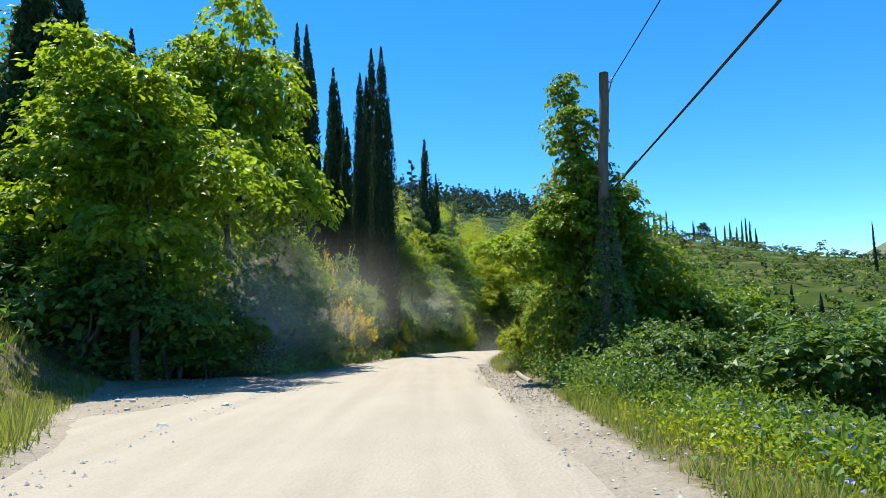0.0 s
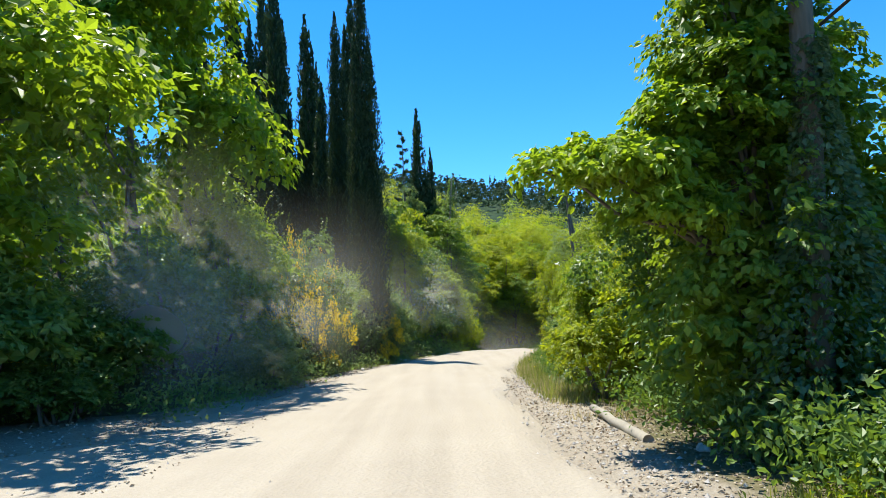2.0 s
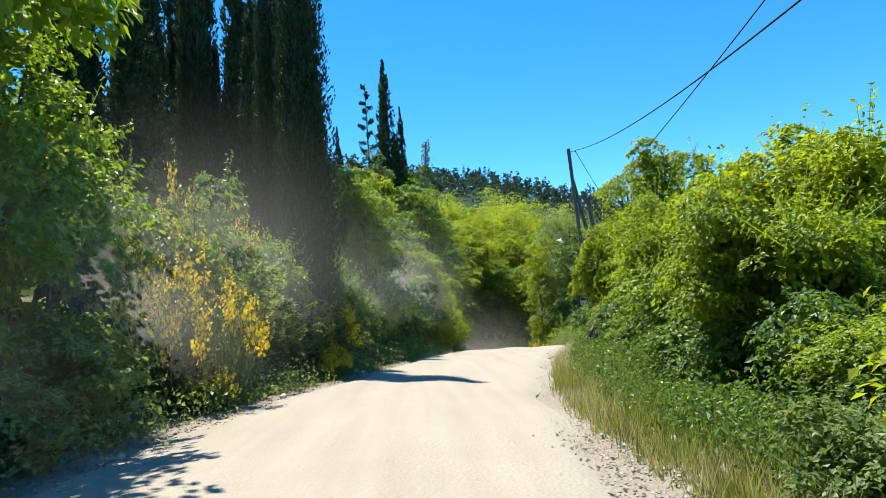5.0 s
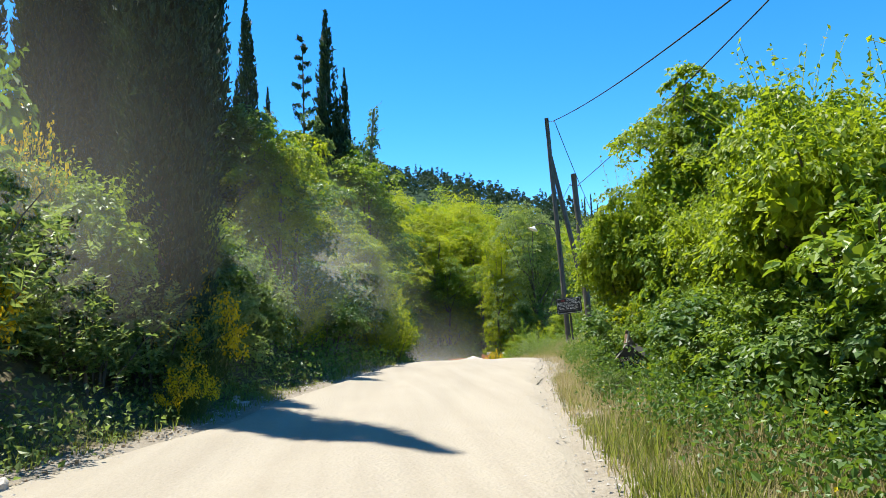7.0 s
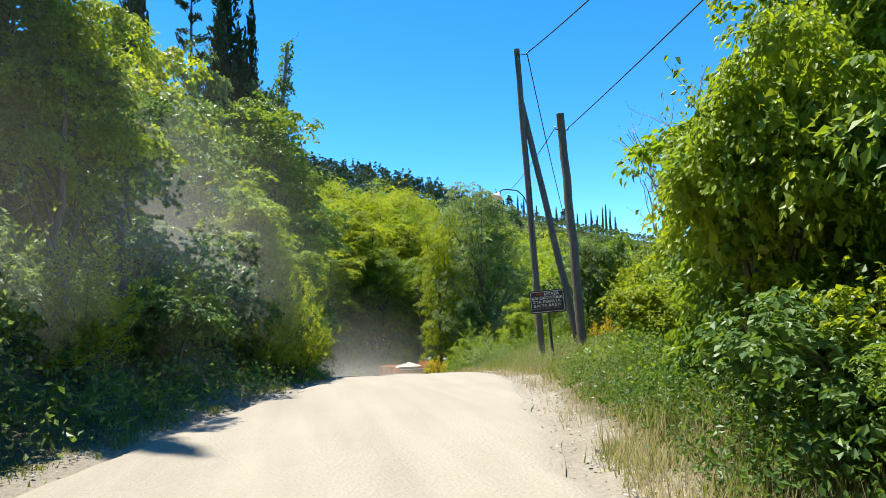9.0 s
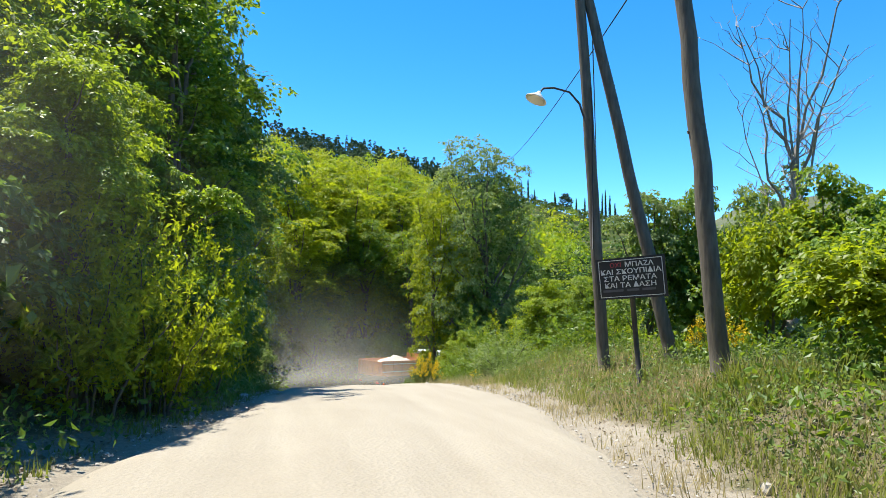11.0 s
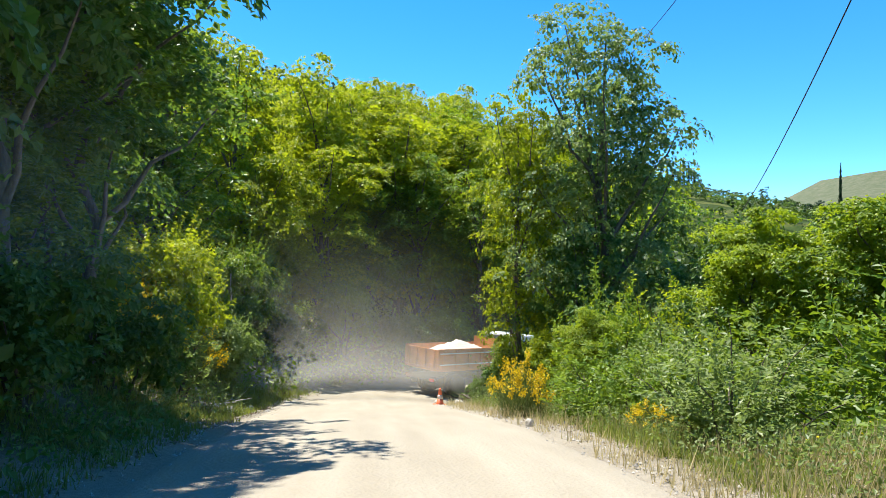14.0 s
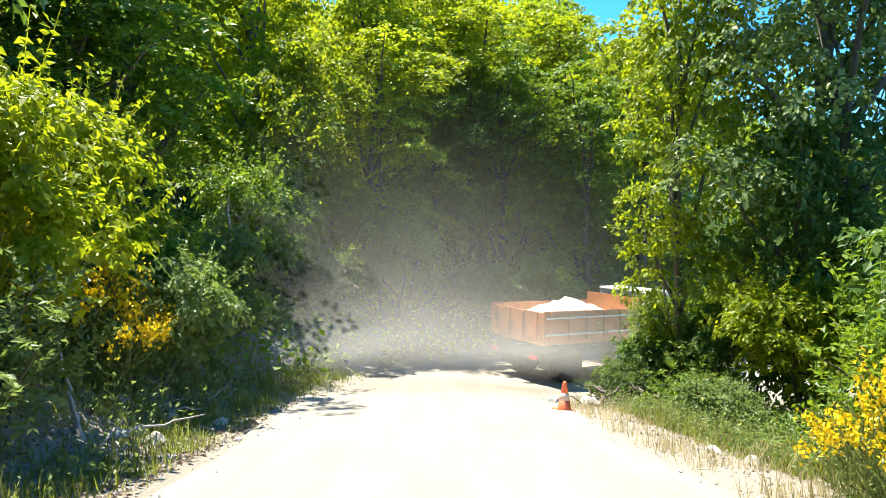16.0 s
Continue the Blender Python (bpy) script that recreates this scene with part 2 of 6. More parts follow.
# ---- mesh helpers ----
def mesh_of(name, verts, faces, mat, smooth=False):
    me = bpy.data.meshes.new(name)
    verts = np.asarray(verts, dtype=np.float32)
    me.vertices.add(len(verts))
    me.vertices.foreach_set("co", verts.ravel())
    if isinstance(faces, np.ndarray):
        n, k = faces.shape
        me.loops.add(n * k)
        me.loops.foreach_set("vertex_index", faces.astype(np.int32).ravel())
        me.polygons.add(n)
        me.polygons.foreach_set("loop_start", np.arange(0, n * k, k, dtype=np.int32))
        me.polygons.foreach_set("use_smooth", np.full(n, smooth))
        me.update(calc_edges=True)
    else:
        me.clear_geometry()
        me.from_pydata([tuple(v) for v in verts], [], faces)
        me.polygons.foreach_set("use_smooth", np.full(len(me.polygons), smooth))
    me.validate()
    me.materials.append(mat)
    return me


def part(name, data, parent, label=""):
    ob = new(name, data)
    ob.parent = parent
    return tagged(ob, label) if label else ob


def unit(v):
    return v / np.maximum(np.linalg.norm(v, axis=-1, keepdims=True), 1e-6)


def leaves(rng, centres, way, size, width=0.55, flat=0.6):
    """Folded leaf blades: centres (n,3), way: the direction in which each leaf points. Returns verts and quads."""
    n = len(centres)
    a = unit(way + rng.normal(0, 0.35, (n, 3)))
    up = unit(np.array([0, 0, 1.0]) * flat + rng.normal(0, 1 - flat * 0.6, (n, 3)))
    b = unit(np.cross(a, up))
    c = np.cross(b, a)
    s = (np.asarray(size) * rng.uniform(0.65, 1.3, n))[:, None]
    v = np.empty((n, 4, 3))
    v[:, 0] = centres - a * s * 0.5
    v[:, 1] = centres + b * s * width * 0.5 + c * s * 0.1
    v[:, 2] = centres + a * s * 0.5 - c * s * 0.08
    v[:, 3] = centres - b * s * width * 0.5 + c * s * 0.1
    return v.reshape(-1, 3), np.arange(4 * n).reshape(n, 4)


def stack(pieces):
    """Join (verts, faces) arrays."""
    vs, fs, k = [], [], 0
    for v, f in pieces:
        vs.append(v)
        fs.append(f + k)
        k += len(v)
    return np.concatenate(vs), np.concatenate(fs)


def tube(points, radii, sides=7):
    """A tapered tube along a line of points, closed at both ends."""
    p = np.asarray(points, float)
    r = np.broadcast_to(np.asarray(radii, float), (len(p),))
    d = unit(np.gradient(p, axis=0))
    ref = np.where(np.abs(d[:, 2:3]) > 0.9, np.array([[1.0, 0, 0]]), np.array([[0, 0, 1.0]]))
    b = unit(np.cross(d, ref))
    for i in range(1, len(b)):
        if np.dot(b[i], b[i - 1]) < 0:
            b[i] = -b[i]
    c = np.cross(d, b)
    ang = np.linspace(0, 2 * np.pi, sides, endpoint=False)
    v = p[:, None] + r[:, None, None] * (np.cos(ang)[None, :, None] * b[:, None] + np.sin(ang)[None, :, None] * c[:, None])
    n = len(p)
    i, j = np.meshgrid(np.arange(n - 1), np.arange(sides), indexing="ij")
    j2 = (j + 1) % sides
    f = np.stack([i * sides + j, i * sides + j2, (i + 1) * sides + j2, (i + 1) * sides + j], -1).reshape(-1, 4)
    v = np.concatenate([v.reshape(-1, 3), p[:1], p[-1:]])
    k = n * sides
    jj = np.arange(sides)
    cap0 = np.stack([jj, (jj + 1) % sides, np.full(sides, k), np.full(sides, k)], -1)
    cap1 = np.stack([(n - 1) * sides + (jj + 1) % sides, (n - 1) * sides + jj, np.full(sides, k + 1), np.full(sides, k + 1)], -1)
    return v, f, cap0[:, :3], cap1[:, :3]


def tube_mesh(name, lines, mat, sides=7):
    """One mesh of several tapered tubes: lines of (points, radii)."""
    verts, faces = [], []
    for pts, rad in lines:
        v, f, c0, c1 = tube(pts, rad, sides)
        k = len(verts)
        verts += v.tolist()
        faces += [[a + k for a in q] for q in f.tolist()] + [[a + k for a in q] for q in c0.tolist() + c1.tolist()]
    return mesh_of(name, verts, faces, mat, True)


def crooked(rng, start, end, steps, wander):
    """Points of a crooked limb."""
    s, e = np.asarray(start, float), np.asarray(end, float)
    k = np.linspace(0, 1, steps)[:, None]
    line = s + (e - s) * k
    return line + rng.normal(0, wander, line.shape) * np.sin(np.pi * k)


# ---- ground ----
# the road's middle line: x, y, z of its surface
LINE = np.array([(-1.0, -60, 0.6), (-1.0, -20, 0.1), (-1.1, 0, 0), (-1.2, 10, -0.08), (-1.1, 20, -0.36), (-0.9, 26, -0.56), (-0.4, 30, -0.69), (0.7, 35, -0.83), (2.1, 40, -0.98),
                 (3.5, 45, -1.18), (4.8, 50, -1.5), (5.6, 55, -1.93), (6.0, 60, -2.5), (6.1, 65, -3.25), (6.15, 70, -4.22), (6.2, 76.3, -5.44), (6.7, 79.6, -6.05), (8.4, 82.8, -6.55),
                 (11.8, 84.8, -6.9), (18.0, 86.0, -7.3), (30.0, 86.5, -8.0), (60.0, 85.0, -10.0)])


def dense(line, step=1.0):
    """The middle line smoothed and resampled."""
    d = np.concatenate([[0], np.cumsum(np.linalg.norm(np.diff(line, axis=0), axis=1))])
    s = np.arange(0, d[-1], step)
    p = np.stack([np.interp(s, d, line[:, i]) for i in range(3)], 1)
    k = np.ones(5) / 5
    for _ in range(2):
        q = np.pad(p, ((2, 2), (0, 0)), "edge")
        p[2:-2] = np.stack([np.convolve(q[:, i], k, "valid") for i in range(3)], 1)[2:-2]
    return p


MID = dense(LINE)
TANGENT = unit(np.gradient(MID[:, :2], axis=0))


def side_of_road(x, y):
    """Signed distance from the middle line (plus: right of it), the surface height there and the way along."""
    x, y = np.atleast_1d(np.asarray(x, float)), np.atleast_1d(np.asarray(y, float))
    d, z, s = np.empty(len(x)), np.empty(len(x)), np.empty(len(x))
    for a in range(0, len(x), 4000):
        b = slice(a, a + 4000)
        dx, dy = x[b, None] - MID[None, :, 0], y[b, None] - MID[None, :, 1]
        i = np.argmin(dx * dx + dy * dy, axis=1)
        q = np.arange(len(i))
        along = dx[q, i] * TANGENT[i, 0] + dy[q, i] * TANGENT[i, 1]
        side = dx[q, i] * TANGENT[i, 1] - dy[q, i] * TANGENT[i, 0]
        far = np.hypot(dx[q, i], dy[q, i])
        d[b] = np.where(far > 3, np.sign(side) * far, side)
        s[b] = np.clip(i + along, 0, len(MID) - 1)
        z[b] = np.interp(s[b], np.arange(len(MID)), MID[:, 2])
    return d, z, s


def smooth(a, b, v):
    k = np.clip((v - a) / (b - a), 0, 1)
    return k * k * (3 - 2 * k)


AZ = np.array([-180, -120, -90, -40, -10, 3, 8, 12, 15, 19, 24, 28, 33, 40, 60, 90, 130, 180])
RIDGE = np.array([20, 60, 85, 80, 69, 59, 58, 52, 46, 45, 38, 33, 26, 9, -20, -25, 0, 20])


def ripple(x, y, wave, seed=0.0):
    """Cheap smooth unevenness."""
    a, b = x / wave + seed, y / wave - seed * 1.7
    return (np.sin(a * 2.1 + np.sin(b * 1.7)) + np.sin(b * 2.7 + 1.3 * np.sin(a * 1.3 + 2)) + 0.5 * np.sin(a * 5.3 + b * 4.1)) / 2.5


def apron_width(y):
    """How far the dusty apron reaches beyond the road's left edge."""
    return np.interp(y, [-10, 4, 7, 11, 17, 19.5, 22.5, 31, 34.5], [0, 0.5, 1.1, 3.0, 5.4, 4.2, 0.9, 0.75, 0])


def ground_height(x, y):
    x, y = np.atleast_1d(np.asarray(x, float)), np.atleast_1d(np.asarray(y, float))
    d, zr, _ = side_of_road(x, y)
    left, right = -d, d
    # a wide flat apron beside the first metres, a bank beyond
    foot = 3.0 + apron_width(y)
    bank = np.where(left > foot, 0.5 * (left - foot) * smooth(0, 2.5, left - foot), 0)
    bank = np.minimum(bank, 1.3 + 0.28 * np.maximum(left - foot - 3, 0))
    drop = np.where(right > 3.4, -0.10 * (right - 3.4), 0) - np.where(right > 9, 0.16 * (right - 9), 0)
    drop = np.maximum(drop, -9) + 0.95 * smooth(3.0, 5.5, right) * smooth(41, 46, y) * smooth(64, 57, y) + 0.35 * smooth(2.9, 4.2, right) * smooth(24, 30, y) * smooth(46, 41, y)
    near = zr + np.where(d < 0, bank, drop) - 0.05 * np.clip(np.abs(d) - 1.5, 0, 1.2)
    near += 0.10 * ripple(x, y, 2.3) * smooth(3.0, 4.5, np.abs(d)) + 0.25 * ripple(x, y, 9, 2) * smooth(5, 10, np.abs(d))
    near += 0.9 * np.exp(-((x + 10.6) / 1.5) ** 2 - ((y - 14.2) / 2.8) ** 2)          # a grassy mound beside the apron
    r, az = np.hypot(x, y), np.degrees(np.arctan2(x, y))
    top = np.interp(az, AZ, RIDGE)
    start = np.interp(az, [-180, -60, 0, 14, 22, 40, 180], [30, 20, 78, 88, 95, 100, 60])
    end = np.interp(az, [-180, -60, 0, 14, 22, 40, 180], [300, 300, 340, 370, 400, 400, 300])
    rise = smooth(0, 1, (r - start) / (end - start)) * 0.55 + 0.45 * np.clip((r - start) / (end - start), 0, 1)
    low = np.interp(az, [-180, 10, 20, 45, 90, 180], [-3, -4, -8, -11, -12, 0])
    hill = low + (top - low) * rise * (1 - 0.75 * smooth(450, 1200, r)) + 2.0 * ripple(x, y, 45, 1) * smooth(120, 200, r)
    hill += 6.0 * np.exp(-((x - 8) / 26) ** 2 - ((y - 122) / 22) ** 2)
    off = r * np.radians(az - 43)
    hill += 300 * smooth(1100, 2400, r) * np.exp(-(off / 420) ** 2) * (1 + 0.1 * ripple(x, y, 190, 5)) * (1 - 0.5 * smooth(2600, 3400, r))
    k = smooth(14, 60, np.abs(d))
    return near * (1 - k) + hill * k


def gz(x, y):
    return float(ground_height(x, y)[0])


def axis_lines(core_a, core_b, step, reach):
    """Grid lines: even in the core, wider and wider outside."""
    out = list(np.arange(core_a, core_b, step))
    a, b, s = core_a, core_b, step
    lo, hi = [], []
    while b < reach or a > -reach:
        s *= 1.13
        a, b = a - s, b + s
        lo.append(a)
        hi.append(b)
    return np.array(lo[::-1] + out + hi)


gx, gy = axis_lines(-12, 16, 0.45, 3500), axis_lines(-2, 88, 0.7, 3500)
GX, GY = np.meshgrid(gx, gy, indexing="ij")
GZ = ground_height(GX.ravel(), GY.ravel())
far_ = np.abs(side_of_road(GX.ravel(), GY.ravel())[0])
GZ -= 0.12 * smooth(2.9, 2.2, far_)          # the bed under the road
nx, ny = len(gx), len(gy)
ii, jj = np.meshgrid(np.arange(nx - 1), np.arange(ny - 1), indexing="ij")
quads = np.stack([ii * ny + jj, (ii + 1) * ny + jj, (ii + 1) * ny + jj + 1, ii * ny + jj + 1], -1).reshape(-1, 4)
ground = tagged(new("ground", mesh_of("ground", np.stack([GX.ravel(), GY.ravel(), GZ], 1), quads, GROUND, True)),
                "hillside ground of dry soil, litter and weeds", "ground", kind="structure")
vx, vy = GX.ravel(), GY.ravel()
far_r, far_az = np.hypot(vx, vy), np.degrees(np.arctan2(vx, vy))
right_of = vx > np.interp(vy, MID[:, 1], MID[:, 0])
verge = 3.7 - 0.45 * right_of + 0.3 * right_of * smooth(42, 48, vy) + (apron_width(vy) - 0.6) * (vx < 0) + 1.8 * smooth(67, 70, vy) * smooth(90, 84, vy) * (vx < 5) + 0.4 * ripple(vx, vy, 4.0, 1)
zones = ground.data.attributes.new("zones", "FLOAT_COLOR", "POINT")
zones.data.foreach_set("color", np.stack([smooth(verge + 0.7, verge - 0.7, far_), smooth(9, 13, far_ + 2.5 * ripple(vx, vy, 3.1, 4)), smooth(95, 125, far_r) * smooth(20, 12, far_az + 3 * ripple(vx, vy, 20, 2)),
                                          smooth(650, 900, far_r)], 1).astype(np.float32).ravel())

terraces = ground.data.attributes.new("terraces", "FLOAT", "POINT")
terraces.data.foreach_set("value", (smooth(190, 260, far_r) * smooth(600, 500, far_r) * smooth(14, 20, far_az) * smooth(70, 60, far_az)).astype(np.float32))


def surface(x, y):
    """The height of the ground's mesh, which is coarse far off."""
    x, y = np.atleast_1d(np.asarray(x, float)), np.atleast_1d(np.asarray(y, float))
    i, j = np.clip(np.searchsorted(gx, x) - 1, 0, nx - 2), np.clip(np.searchsorted(gy, y) - 1, 0, ny - 2)
    u, v = (x - gx[i]) / (gx[i + 1] - gx[i]), (y - gy[j]) / (gy[j + 1] - gy[j])
    g = GZ.reshape(nx, ny)
    return g[i, j] * (1 - u) * (1 - v) + g[i + 1, j] * u * (1 - v) + g[i, j + 1] * (1 - u) * v + g[i + 1, j + 1] * u * v


# the road: a dusty sheet with a ragged edge, thick enough to stand on the ground
cross = np.linspace(-1, 1, 31)
rv = []
FINE = dense(LINE, 0.4)
FINE_T = unit(np.gradient(FINE[:, :2], axis=0))
edge_rng = np.random.default_rng(4)
ragged = [np.convolve(edge_rng.normal(0, 1, len(FINE) + 4), np.ones(5) / 5, "valid") for _ in range(2)]
for i, (p, tg) in enumerate(zip(FINE, FINE_T)):
    side = np.array([tg[1], -tg[0]])
    py, px = np.array(p[1]), np.array(p[0])
    apron = float(apron_width(py))
    end = float(smooth(66, 74, py))
    wl = 2.5 + apron + 0.25 * end + 1.5 * float(smooth(72, 80, py)) * float(smooth(14, 6, px)) + 0.15 * float(ripple(px, py, 2.9, 3)) + 0.16 * ragged[0][i]
    wr = 2.5 + 0.3 * float(smooth(40, 55, py)) + 0.1 * end - 0.35 * float(smooth(12, 16, py) * smooth(27, 21, py)) + 0.15 * float(ripple(px, py, 3.2, 7)) + 0.14 * ragged[1][i]
    for c in cross:
        d = c * (wr if c > 0 else wl)
        xy = p[:2] + side * d
        crown = -0.03 * abs(d) / 2.5 + 0.012 * math.sin(d * 2.7 + i * 0.03) - 0.025 * math.exp(-((abs(d) - 0.95) / 0.3) ** 2)
        rv.append((*xy, p[2] + crown - 0.10 * max(0, abs(c) - 0.9) / 0.1))
n, k = len(FINE), len(cross)
ii, jj = np.meshgrid(np.arange(n - 1), np.arange(k - 1), indexing="ij")
rq = np.stack([ii * k + jj, ii * k + jj + 1, (ii + 1) * k + jj + 1, (ii + 1) * k + jj], -1).reshape(-1, 4)
road = tagged(new("road", mesh_of("road", rv, rq, ROAD, True)), "pale dusty unpaved road of crushed limestone", "road", kind="structure")

# ---- plants ----
def tufts(rng, c, out, r, per, leaf, width=0.7, tilt=0.42, fine=False):
    """Leaf shelves: at each centre a tight, slightly domed plate of overlapping leaves that faces up and outward."""
    n = len(c)
    axis = unit(np.array([0, 0, 1.0]) + 0.5 * out + rng.normal(0, 0.25, (n, 3)))
    a = unit(out - axis * np.sum(out * axis, 1, keepdims=True) + 1e-4)
    b = np.cross(axis, a)
    idx = np.repeat(np.arange(n), per)
    m = len(idx)
    ang, q = rng.uniform(0, 2 * np.pi, m), np.sqrt(rng.uniform(0, 1, m))
    q = q * (1 + 0.35 * np.sin(3 * ang + 1.7 * idx) * np.sin(2 * ang + idx))
    u, v = (q * np.cos(ang))[:, None], (q * np.sin(ang))[:, None]
    lift = rng.normal(0, 0.14, (m, 1)) - 0.22 * (q ** 2)[:, None]
    pos = c[idx] + r[idx, None] * (a[idx] * (0.2 + 1.1 * u) + b[idx] * 0.85 * v + axis[idx] * lift)
    nrm = unit(axis[idx] + 0.35 * (a[idx] * u + b[idx] * v) + rng.normal(0, tilt, (m, 3)))
    way = a[idx] * (0.4 + u) + b[idx] * v + np.array([0, 0, -0.15]) + rng.normal(0, 0.35, (m, 3))
    way = unit(way - nrm * np.sum(way * nrm, 1, keepdims=True))
    side = np.cross(nrm, way)
    s = (leaf * rng.uniform(0.65, 1.25, m))[:, None]
    if fine:          # pointed oval blades, folded along the midrib, the tip bent down
        w = np.empty((m, 6, 3))
        s = s * 1.12
        for k, (along_leaf, across, lift_) in enumerate(((-0.5, 0, 0), (-0.2, 0.5, 0.07), (0.16, 0.36, 0.04), (0.56, 0, -0.14), (0.16, -0.36, 0.04), (-0.2, -0.5, 0.07))):
            w[:, k] = pos + s * (way * along_leaf + side * (across * width) + nrm * lift_)
        k = 6 * np.arange(m)[:, None]
        return w.reshape(-1, 3), np.concatenate([k + np.array([0, 1, 2, 3]), k + np.array([3, 4, 5, 0])], 1).reshape(-1, 4)
    w = np.empty((m, 4, 3))
    w[:, 0] = pos - way * s * 0.5
    w[:, 1] = pos + side * s * width * 0.5 + nrm * s * 0.08
    w[:, 2] = pos + way * s * 0.55 - nrm * s * 0.10
    w[:, 3] = pos - side * s * width * 0.5 + nrm * s * 0.08
    return w.reshape(-1, 3), np.arange(4 * m).reshape(m, 4)


def sprays(rng, lumps, clusters, leaf, spread=0.45, droop=0.25, width=0.7, inner=0.9, fill=1.2, cover=0.75, fine=False):
    """A crown: tufts of leaves over the skin of several lumps, with larger leaves inside. lumps: (x, y, z, rx, rz)."""
    lumps = np.asarray(lumps, float)
    weight = lumps[:, 3] * lumps[:, 4]
    which = rng.choice(len(lumps), clusters, p=weight / weight.sum())
    u = unit(rng.normal(0, 1, (clusters, 3)))
    u[:, 2] = np.where(u[:, 2] < -0.25, -u[:, 2], u[:, 2])
    depth = rng.uniform(0.72, 1.06, clusters)[:, None]
    lp = lumps[which]
    c = lp[:, :3] + u * depth * np.stack([lp[:, 3], lp[:, 3], lp[:, 4]], 1)
    out = unit(u * np.array([1, 1, 0.45]) + np.array([0, 0, -droop]))
    size = 0.66 * spread
    per = int(cover * math.pi * size ** 2 / (leaf ** 2 * width * 0.45)) + 4
    pieces = [tufts(rng, c, out, size * rng.uniform(0.6, 1.45, clusters), per, leaf, width, fine=fine)]
    ni = int(clusters * inner * 4)
    wi = rng.choice(len(lumps), ni, p=weight / weight.sum())
    ui = unit(rng.normal(0, 1, (ni, 3))) * (rng.uniform(0.1, 0.74, ni)[:, None])
    ci = lumps[wi, :3] + ui * np.stack([lumps[wi, 3], lumps[wi, 3], lumps[wi, 4]], 1)
    pieces.append(leaves(rng, ci, unit(rng.normal(0, 1, (ni, 3))), leaf * fill, 0.8, 0.3))
    return stack(pieces)


def lumpy(rng, height, radius, low, count):
    """Lumps of a crown that reaches from low to height."""
    out = []
    count = int(count * 1.7)
    for i in range(count):
        f = (i + 0.5) / count
        z = low + (height - low) * (0.10 + 0.82 * f)
        reach = radius * math.sin(math.pi * (0.2 + 0.66 * f)) ** 0.7
        a = 2.4 * i + rng.uniform(-0.5, 0.5)
        q = reach * rng.uniform(0.35, 0.8)
        s = reach * rng.uniform(0.30, 0.46) + 0.2
        out.append((q * math.cos(a), q * math.sin(a), z, s, s * rng.uniform(0.6, 0.9)))
    out.append((0, 0, low + (height - low) * 0.52, radius * 0.5, (height - low) * 0.4))
    return out


def broadleaf_tree(name, seed, height, radius, low, leaf_mat, leaf=0.16, clusters=260, cover=0.7, bark=None, label="", category="tree", limbs=5, spread=0.5, inner=0.7, fine=False):
    rng = np.random.default_rng(seed)
    bark = bark or BARK
    ob = tagged(new(name), label, category)
    lumps = lumpy(rng, height, radius, low, max(5, int(height * 0.9)))
    base = 0.012 * height + 0.045
    top = (rng.normal(0, 0.3), rng.normal(0, 0.3), height * 0.86)
    pts = crooked(rng, (0, 0, -0.4), top, 9, 0.05 * radius)
    part("trunk", tube_mesh("trunk", [(pts, np.linspace(base, base * 0.15, 9))], bark), ob)
    for lp in rng.permutation(len(lumps))[:limbs]:
        x, y, z, r, _ = lumps[lp]
        k = min(7, max(1, int(9 * (z - 0.25 * radius) / height * 0.8)))
        lim = crooked(rng, pts[k], (x * 1.25, y * 1.25, z + 0.3 * r), 6, 0.12)
        part("limb", tube_mesh("limb", [(lim, np.linspace(base * 0.42, base * 0.07, 6))], bark, 5), ob)
    v, f = sprays(rng, lumps, clusters, leaf, spread, inner=inner, cover=cover, fine=fine)
    part("crown", mesh_of("crown", v, f, leaf_mat), ob)
    return ob


